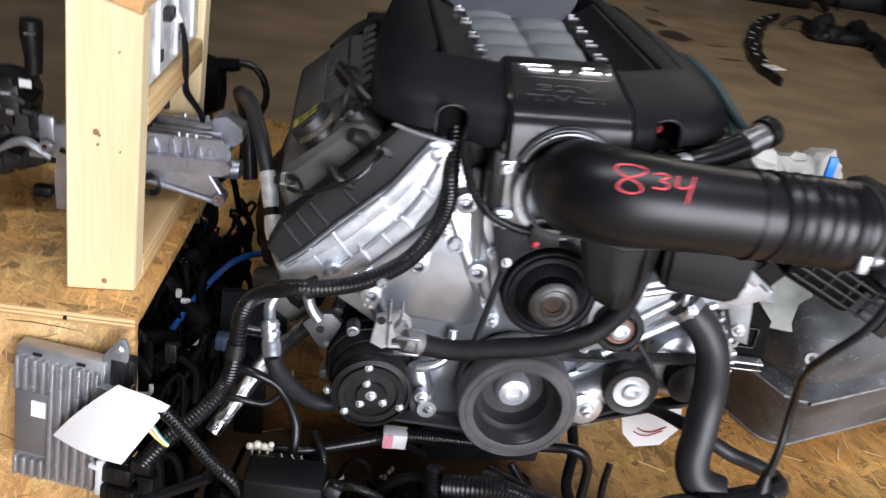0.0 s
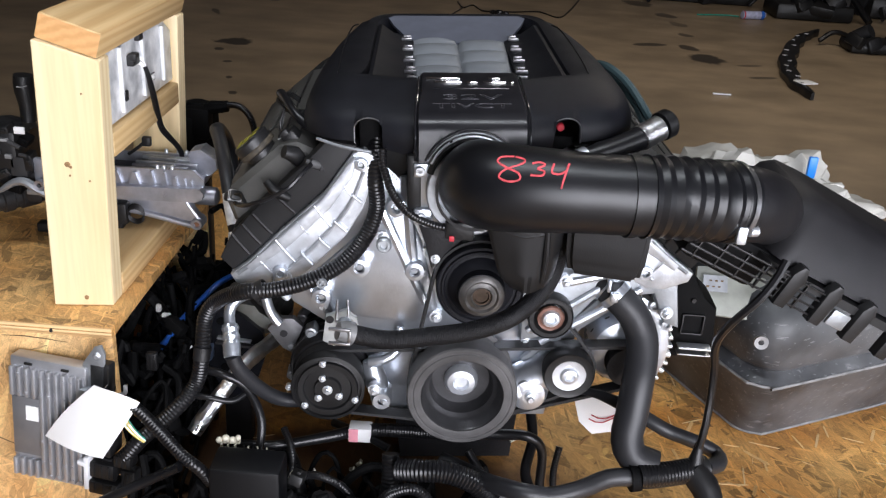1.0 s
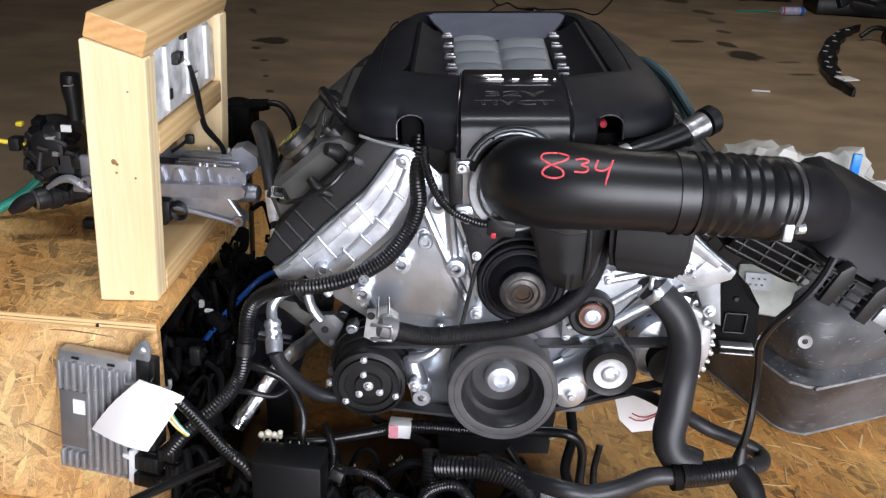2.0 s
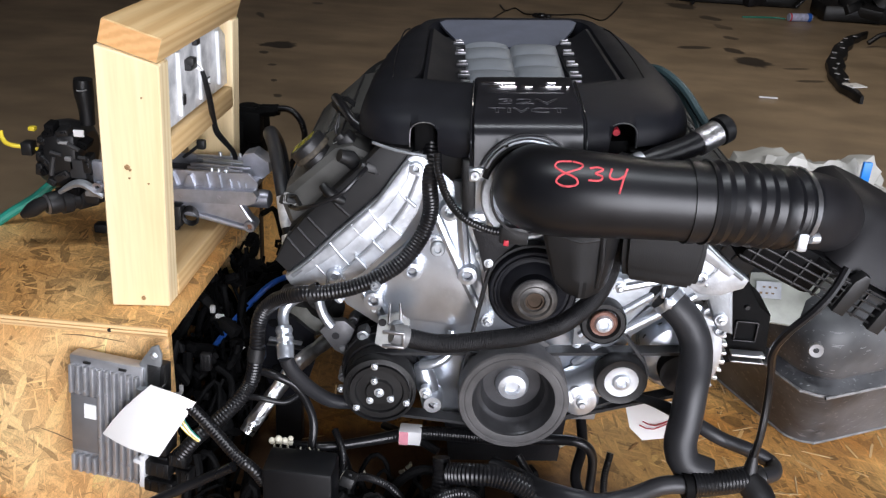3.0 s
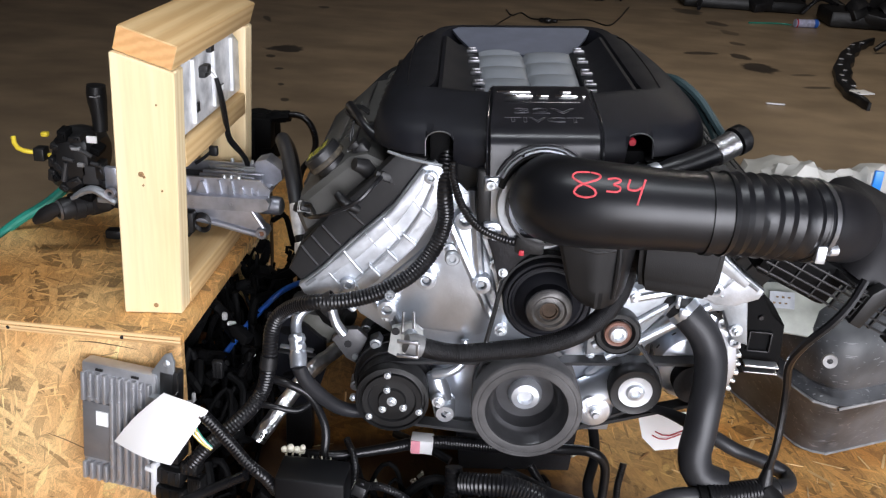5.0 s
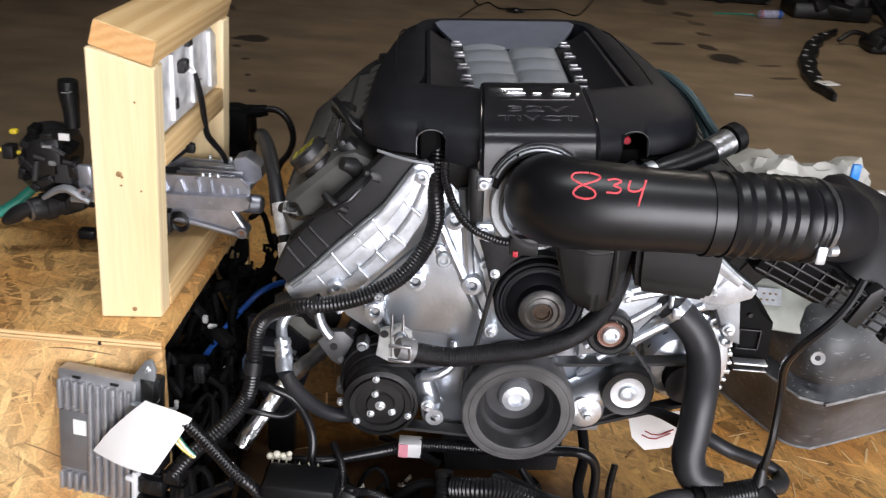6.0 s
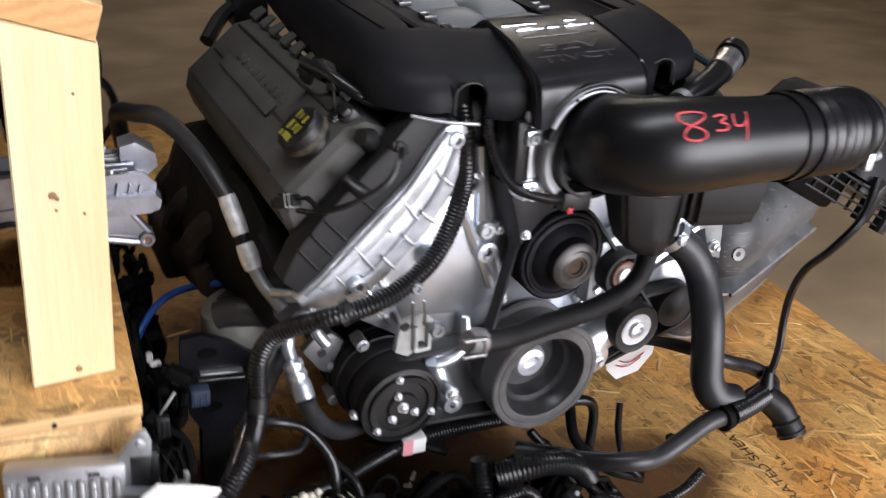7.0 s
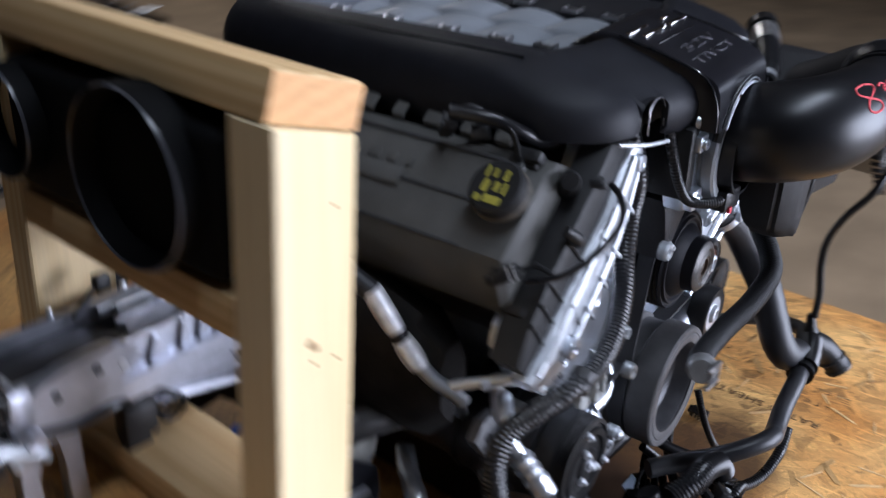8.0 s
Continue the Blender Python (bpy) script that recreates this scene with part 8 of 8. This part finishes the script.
# pale sheet with a bar label, dark latch and bright strut beside the tub
bm = bm_()
prism(bm, [(-0.06, -0.04), (0.07, -0.05), (0.075, 0.03), (0.02, 0.05), (-0.05, 0.045)], 0, 0.01, Matrix.Translation((0.47, 1.63, 0.475)) @ Matrix.Rotation(radians(-35), 4, "X") @ AXF, 0.002)
pn = part("pale_panel", bm, SHEETP, tub)
bm = bm_()
LBM = Matrix.Translation((0.462, 1.625, 0.480)) @ Matrix.Rotation(radians(-35), 4, "X")
box(bm, (-0.012, -0.0115, 0.012), (0.044, 0.002, 0.030), LBM, 0)
lb = part("label", bm, mat("worn_label", (0.33, 0.345, 0.37), 0.6, 0, 0.2, 60), pn)
for k in range(6):
    bm = bm_()
    box(bm, (-0.026 + 0.0052 * k, -0.0128, 0.017 if k % 2 else 0.006), (0.0046, 0.001, 0.0028 if k % 3 else 0.0036), LBM, 0)
    part("bar", bm, INK, lb)
bm = bm_()
prism(bm, [(0.355, 0.40), (0.435, 0.41), (0.428, 0.50), (0.405, 0.52), (0.375, 0.57), (0.33, 0.56), (0.345, 0.46)], -1.60, -1.51, AXF, 0.006)
latch = part("latch", bm, MATTE, tub, "black moulded latch")
for z, h, mtl in ((0.436, 0.004, STEEL), (0.424, 0.003, CLAMP)):
    bm = bm_()
    box(bm, (0.395, 1.490, z), (0.056, 0.02, h), Matrix(), 0.001)
    part("strut", bm, mtl, latch, "bright strut")
bm = bm_()
for x, z, a, h in ((0.372, 0.470, 0.003, 0.036), (0.408, 0.470, 0.003, 0.036), (0.39, 0.488, 0.036, 0.003), (0.39, 0.452, 0.036, 0.003)):
    box(bm, (x, 1.508, z), (a, 0.008, h), Matrix(), 0.001)
part("moulding", bm, BLACK, latch)
bm = bm_()
lathe(bm, [(0, 0.004), (0.004, 0.004), (0.005, 0.0), (0.005, -0.004)], front(0.385, 1.509, 0.515), 12)
part("screw", bm, BLACK, latch)

bm = bm_()
prism(bm, [(-0.045, 0.03), (0.05, 0.045), (0.055, 0.0), (0.035, -0.035), (-0.005, -0.045), (-0.03, -0.02)], 0, 0.0015, Matrix.Translation((0.237, 1.42, 0.333)) @ Matrix.Rotation(radians(5), 4, "X") @ AXF)
ptag = single("hang_tag", bm, PAPER, "white paper tag with red marks hanging under the belt", "tag")
bm = bm_()
tube(bm, [(0.222, 1.417, 0.322), (0.242, 1.416, 0.316), (0.268, 1.417, 0.330)], 0.001, 6)
tube(bm, [(0.226, 1.417, 0.330), (0.246, 1.416, 0.324), (0.272, 1.417, 0.338)], 0.001, 6)
part("red_mark", bm, RED, ptag)

# crumpled wrapping behind the filter box
bm = bm_()
bmesh.ops.create_icosphere(bm, subdivisions=5, radius=1)
for v in bm.verts:
    d = v.co.normalized()
    nz = noise.fractal(d * 2.2, 0.8, 2.0, 5) * 0.32 + abs(noise.noise(d * 6)) * 0.12
    v.co = Vector((d.x * 0.31, d.y * 0.24, max(-0.98, d.z) * 0.185)) * (1 + nz)
    v.co += Vector((0.70, 2.36, 0.32))
    v.co.z = max(DECK + 0.002, v.co.z)
wrap = single("plastic_wrap", bm, WRAP, "crumpled pale grey plastic wrapping on the deck", "wrapping", sharp=25)
bm = bm_()
box(bm, (0.835, 2.30, 0.515), (0.022, 0.012, 0.055), Matrix(), 0.003)
part("blue_clip", bm, BLUEB, wrap, "bright blue plastic clip")

# ---------------------------------------------------------------- things on the shop floor
bm = bm_()


def arc_at(q, out):
    """A point on the strip's long curve, pushed sideways by out."""
    run = catmull([Vector((x, y, 0)) for x, y in ((2.55, 7.25), (2.26, 6.88), (1.94, 6.11), (1.81, 5.49), (1.84, 5.14))], 24)
    k = min(len(run) - 2, int(q * (len(run) - 1)))
    p, d = run[k].lerp(run[k + 1], q * (len(run) - 1) - k), (run[k + 1] - run[k]).normalized()
    return p + Vector((-d.y, d.x, 0)) * out


stations = []
for k in range(25):
    q, wide = k / 24, (0.018 + 0.085 * math.sin(math.pi * k / 24) ** 0.7) * (1 + 0.12 * math.sin(k * 2.1))
    wob = -0.006 * math.sin(k * 1.7)
    stations.append([arc_at(q, o) + Vector((0, 0, z)) for o, z in ((wob, 0.002), (wide, 0.002), (wide, 0.034), (wide * 0.8, 0.046), (wob + wide * 0.2, 0.046), (wob, 0.034))])
loft(bm, stations)
liner = single("bumper_strip", bm, BLACK, "black curved bumper strip lying on the floor", "car part")
for k in range(12):
    p = arc_at(0.2 + 0.06 * k, 0.03 if k % 3 else 0.06)
    bm = bm_()
    box(bm, (0, 0, 0.053), (0.03, 0.02, 0.006), Matrix.Translation(p) @ Matrix.Rotation(k * 0.7, 4, "Z"), 0.003)
    part("clip", bm, GREYC, liner)
bm = bm_()
box(bm, (0, 0, 0.053), (0.10, 0.09, 0.006), Matrix.Translation(arc_at(0.84, 0.06)) @ Matrix.Rotation(0.4, 4, "Z"), 0.001)
part("sticker", bm, PAPER, liner)
bm = bm_()
box(bm, (1.35, 5.12, 0.006), (0.10, 0.018, 0.008), Matrix(), 0.003)
single("plastic_stick", bm, WHITEP, "short white plastic stick on the concrete", "stick")
can = thing("spray_can", (2.2, 7.75, 0), "white and blue can lying on the floor", "can")
CMX = pose(2.2, 7.75, 0.034, 0, 90, 14)
bm = bm_()
lathe(bm, [(0, -0.1), (0.028, -0.1), (0.033, -0.095), (0.033, 0.085), (0.022, 0.1), (0, 0.1)], CMX, 20)
canb = part("body", bm, mat("lavender_print", (0.45, 0.46, 0.62), 0.3, 0.1, 0.2, 40), can)
bm = bm_()
lathe(bm, [(0.0335, 0.055), (0.0337, 0.055), (0.0337, 0.085), (0.0335, 0.085)], CMX, 20)
part("blue_band", bm, BLUE, canb)
bm = bm_()
lathe(bm, [(0.0335, -0.095), (0.0337, -0.095), (0.0337, -0.082), (0.0335, -0.082)], CMX, 20)
part("red_band", bm, RED, canb)
bm = bm_()
tube(bm, [(-0.18, 7.54, 0.006), (-0.13, 7.3, 0.006), (-0.06, 7.44, 0.006), (0.02, 7.22, 0.006), (0.13, 7.09, 0.03), (0.27, 7.18, 0.02), (0.45, 7.35, 0.006), (0.59, 7.16, 0.006), (0.70, 7.5, 0.006), (0.83, 8.1, 0.006)], 0.006, 6)
for x, y, r in ((0.10, 7.12, 0.022), (0.14, 7.09, 0.028), (0.19, 7.13, 0.020)):
    bmesh.ops.create_icosphere(bm, subdivisions=2, radius=r, matrix=Matrix.Translation((x, y, r * 0.8)) @ Matrix.Diagonal((1.4, 0.8, 0.8, 1)))
tube(bm, [(-0.13, 7.3, 0.006), (-0.2, 7.0, 0.006), (-0.26, 6.73, 0.006)], 0.005, 6)
single("floor_wire", bm, LOOM, "thin black wire lying on the concrete", "wire")
bm = bm_()
tube(bm, [(1.75, 7.75, 0.008), (2.0, 7.82, 0.008), (2.1, 7.8, 0.008)], 0.006, 6)
single("teal_wire", bm, GREEN, "short teal wire on the floor", "wire")


def scrap(name, x, y, r, h, count, label):
    """A dark removed car part: several shells, arms and hoses joined on one base."""
    th = thing(name, (x, y, 0), label, "car part", "removed car parts")
    b = bm_()
    box(b, (x, y, h * 0.25 + 0.002), (r * 1.5, r * 1.0, h * 0.5), Matrix(), 0.03)
    part("casing", b, BLACK, th)
    for k in range(count):
        b = bm_()
        a = random.uniform(0, 6.28)
        px, py = x + r * 0.6 * math.cos(a), y + r * 0.4 * math.sin(a)
        if k % 3 == 0:
            box(b, (0, 0, 0), (r * random.uniform(0.3, 0.8), r * random.uniform(0.2, 0.5), h * random.uniform(0.3, 0.6)), pose(px, py, h * 0.4, random.uniform(-25, 25), random.uniform(-25, 25), random.uniform(0, 180)), 0.015)
            part("shell", b, random.choice((BLACK, IRON, LIDM)), th)
        elif k % 3 == 1:
            tube(b, [(px, py, h * 0.5), (px + r * 0.4 * math.cos(a), py + r * 0.3, h * random.uniform(0.4, 1.0)), (px + r * 0.8 * math.cos(a), py + r * 0.5 * math.sin(a), 0.03)], random.uniform(0.012, 0.03), 8)
            part("hose", b, LOOM, th)
        else:
            lathe(b, [(0, 0.06), (r * 0.18, 0.06), (r * 0.2, 0.03), (r * 0.2, -0.06)], pose(px, py, h * 0.6, random.uniform(-60, 60), random.uniform(-60, 60), 0), 18)
            part("drum", b, IRON, th)
    return th


scrap("gearbox_scrap", 2.72, 8.05, 0.42, 0.26, 10, "heap-like black removed car part on the floor")
scrap("door_trim_scrap", 1.85, 8.75, 0.7, 0.2, 8, "dark removed door trim with dangling hoses")
scrap("bumper_scrap", 3.9, 8.6, 0.8, 0.35, 10, "dark removed bumper piece with brackets")
scrap("seat_motor_scrap", 0.45, 8.5, 0.28, 0.14, 6, "small black removed motor on the floor")
scrap("wiring_scrap", 2.78, 6.72, 0.28, 0.16, 9, "dark heap of removed wiring and trim")
scrap("amplifier_scrap", 3.95, 6.0, 0.34, 0.24, 9, "black removed electronics with pale brackets on the floor")
scrap("hinge_scrap", 3.3, 6.75, 0.1, 0.06, 4, "small dark removed bracket on the floor")
bm = bm_()
tube(bm, [(3.12, 6.85, 0.03), (3.02, 6.5, 0.045), (2.93, 6.25, 0.04), (2.86, 6.02, 0.02)], [0.05, 0.055, 0.045, 0.02], 10)
single("trim_strip", bm, BLACK, "bent black trim strip lying on the floor", "car part")
for x, y, l, a in ((3.82, 5.78, 0.16, 8), (4.05, 5.8, 0.2, -5), (3.3, 6.68, 0.12, 12)):
    bm = bm_()
    box(bm, (0, 0, 0), (l, 0.03, 0.012), pose(x, y, 0.0065, 0, 0, a), 0.003)
    single("pale_bracket", bm, ALU_D, "flat pale metal bracket on the concrete", "bracket", "loose brackets")

# bright clips and a pale blue tag among the leads
for x, y, z, a in ((-0.233, 1.325, 0.238, 20), (-0.168, 1.338, 0.238, -30), (-0.158, 1.345, 0.246, 50), (-0.054, 1.323, 0.238, 10), (0.049, 1.336, 0.238, 70), (-0.225, 1.41, 0.300, 15), (-0.21, 1.41, 0.306, -25), (0.10, 1.44, 0.250, 35)):
    bm = bm_()
    m = pose(x, y, z, 15, -10, a)
    box(bm, (0, 0, 0), (0.012, 0.006, 0.005), m, 0.0015)
    box(bm, (0.004, 0, 0.004), (0.003, 0.005, 0.007), m, 0.001)
    part("pale_clip", bm, BEIGE, low)
bm = bm_()
box(bm, (0, 0, 0), (0.034, 0.003, 0.018), pose(0.0, 1.33, 0.243, -50, 0, 4), 0.001)
part("blue_tag", bm, mat("pale_blue_print", (0.38, 0.46, 0.58), 0.6, 0, 0.1, 60), low)
for pts, r in ((((-0.30, 1.37, 0.235), (-0.27, 1.33, 0.262), (-0.25, 1.29, 0.245), (-0.235, 1.25, 0.215)), 0.011), (((-0.21, 1.40, 0.285), (-0.15, 1.36, 0.292), (-0.11, 1.34, 0.285)), 0.007), (((0.125, 1.44, 0.315), (0.13, 1.40, 0.28), (0.12, 1.35, 0.245), (0.15, 1.30, 0.222), (0.20, 1.27, 0.214)), 0.009), (((0.02, 1.33, 0.30), (0.045, 1.31, 0.27), (0.06, 1.29, 0.24), (0.03, 1.26, 0.22)), 0.007)):
    bm = bm_()
    tube(bm, list(pts), r, 12, 0.008)
    part("taped_branch", bm, LOOM, low)
for pts, r in ((((-0.105, 1.225, 0.20), (-0.112, 1.215, 0.25), (-0.098, 1.21, 0.295), (-0.06, 1.205, 0.315), (-0.035, 1.205, 0.29), (-0.045, 1.21, 0.25)), 0.009), (((-0.245, 1.27, 0.27), (-0.21, 1.25, 0.29), (-0.17, 1.245, 0.275), (-0.155, 1.25, 0.235), (-0.18, 1.26, 0.20)), 0.0065), (((0.03, 1.215, 0.20), (0.035, 1.205, 0.245), (0.065, 1.20, 0.27), (0.095, 1.205, 0.25), (0.10, 1.215, 0.205)), 0.0075), (((0.165, 1.32, 0.33), (0.158, 1.30, 0.29), (0.165, 1.28, 0.25), (0.19, 1.27, 0.22)), 0.006), (((-0.28, 1.33, 0.315), (-0.262, 1.30, 0.30), (-0.258, 1.28, 0.27), (-0.27, 1.27, 0.235)), 0.006), (((-0.42, 1.28, 0.40), (-0.385, 1.27, 0.405), (-0.35, 1.28, 0.395), (-0.33, 1.30, 0.40)), 0.005)):
    bm = bm_()
    tube(bm, list(pts), r, 10, 0.01, 0.004, 0.12)
    part("ribbed_loop", bm, LOOM, low)
for x, y, z, a, mtl in ((-0.075, 1.205, 0.262, 15, BLACK), (-0.012, 1.20, 0.262, -20, BLACK), (0.02, 1.205, 0.285, 40, BLACK), (-0.20, 1.235, 0.255, 65, BLACK), (-0.15, 1.225, 0.262, 10, MATTE), (0.075, 1.195, 0.235, -35, BLACK)):
    bm = bm_()
    m = pose(x, y, z, 25, 12, a)
    box(bm, (0, 0, 0), (0.030, 0.018, 0.015), m, 0.003)
    box(bm, (0.018, 0, 0), (0.012, 0.013, 0.010), m, 0.002)
    for j in range(3):
        box(bm, (-0.009 + 0.008 * j, -0.0095, 0), (0.003, 0.002, 0.011), m, 0.0005)
    plug_ = part("plug", bm, mtl, low)
    bm = bm_()
    box(bm, (0.002, -0.004, 0.0085), (0.010, 0.006, 0.003), m, 0.001)
    part("lock_tab", bm, BEIGE if a % 20 else GREYC, plug_)

# loose strands standing proud of the deck: six shapes, shared
chance = random.Random(11)
STRANDS = []
for tone, slim in (((0.80, 0.57, 0.28), 0.09), ((0.76, 0.50, 0.22), 0.13), ((0.80, 0.58, 0.30), 0.05), ((0.56, 0.33, 0.12), 0.20), ((0.30, 0.15, 0.05), 0.32), ((0.38, 0.20, 0.07), 0.16)):
    bm = bm_()
    prism(bm, [(-0.5, -slim * 0.3), (-0.36, -slim * 0.5), (0.40, -slim * 0.45), (0.5, slim * 0.1), (0.33, slim * 0.5), (-0.44, slim * 0.4)], 0.0, 0.0007, Matrix())
    STRANDS.append(mesh_of("strand", bm, mat("loose_strand", tone, 0.6, 0, 0.25, 60, 0.3, 300)))
for k in range(230):
    x, y = (chance.uniform(0.24, 0.92), chance.uniform(1.0, 1.95)) if k < 130 else (chance.uniform(-0.98, 0.92), chance.uniform(1.0, 3.05))
    L = chance.uniform(0.018, 0.062)
    if (x - 0.16) ** 2 + (y - 1.34) ** 2 < 0.05:
        continue
    placed("strand", STRANDS[chance.choice((0, 0, 0, 1, 1, 1, 2, 2, 2, 3, 3, 5))], deck, Matrix.Translation((x, y, DECK + 0.0002)) @ Matrix.Rotation(chance.uniform(0, 3.1), 4, "Z") @ Matrix.Diagonal((L, L, 1, 1)))
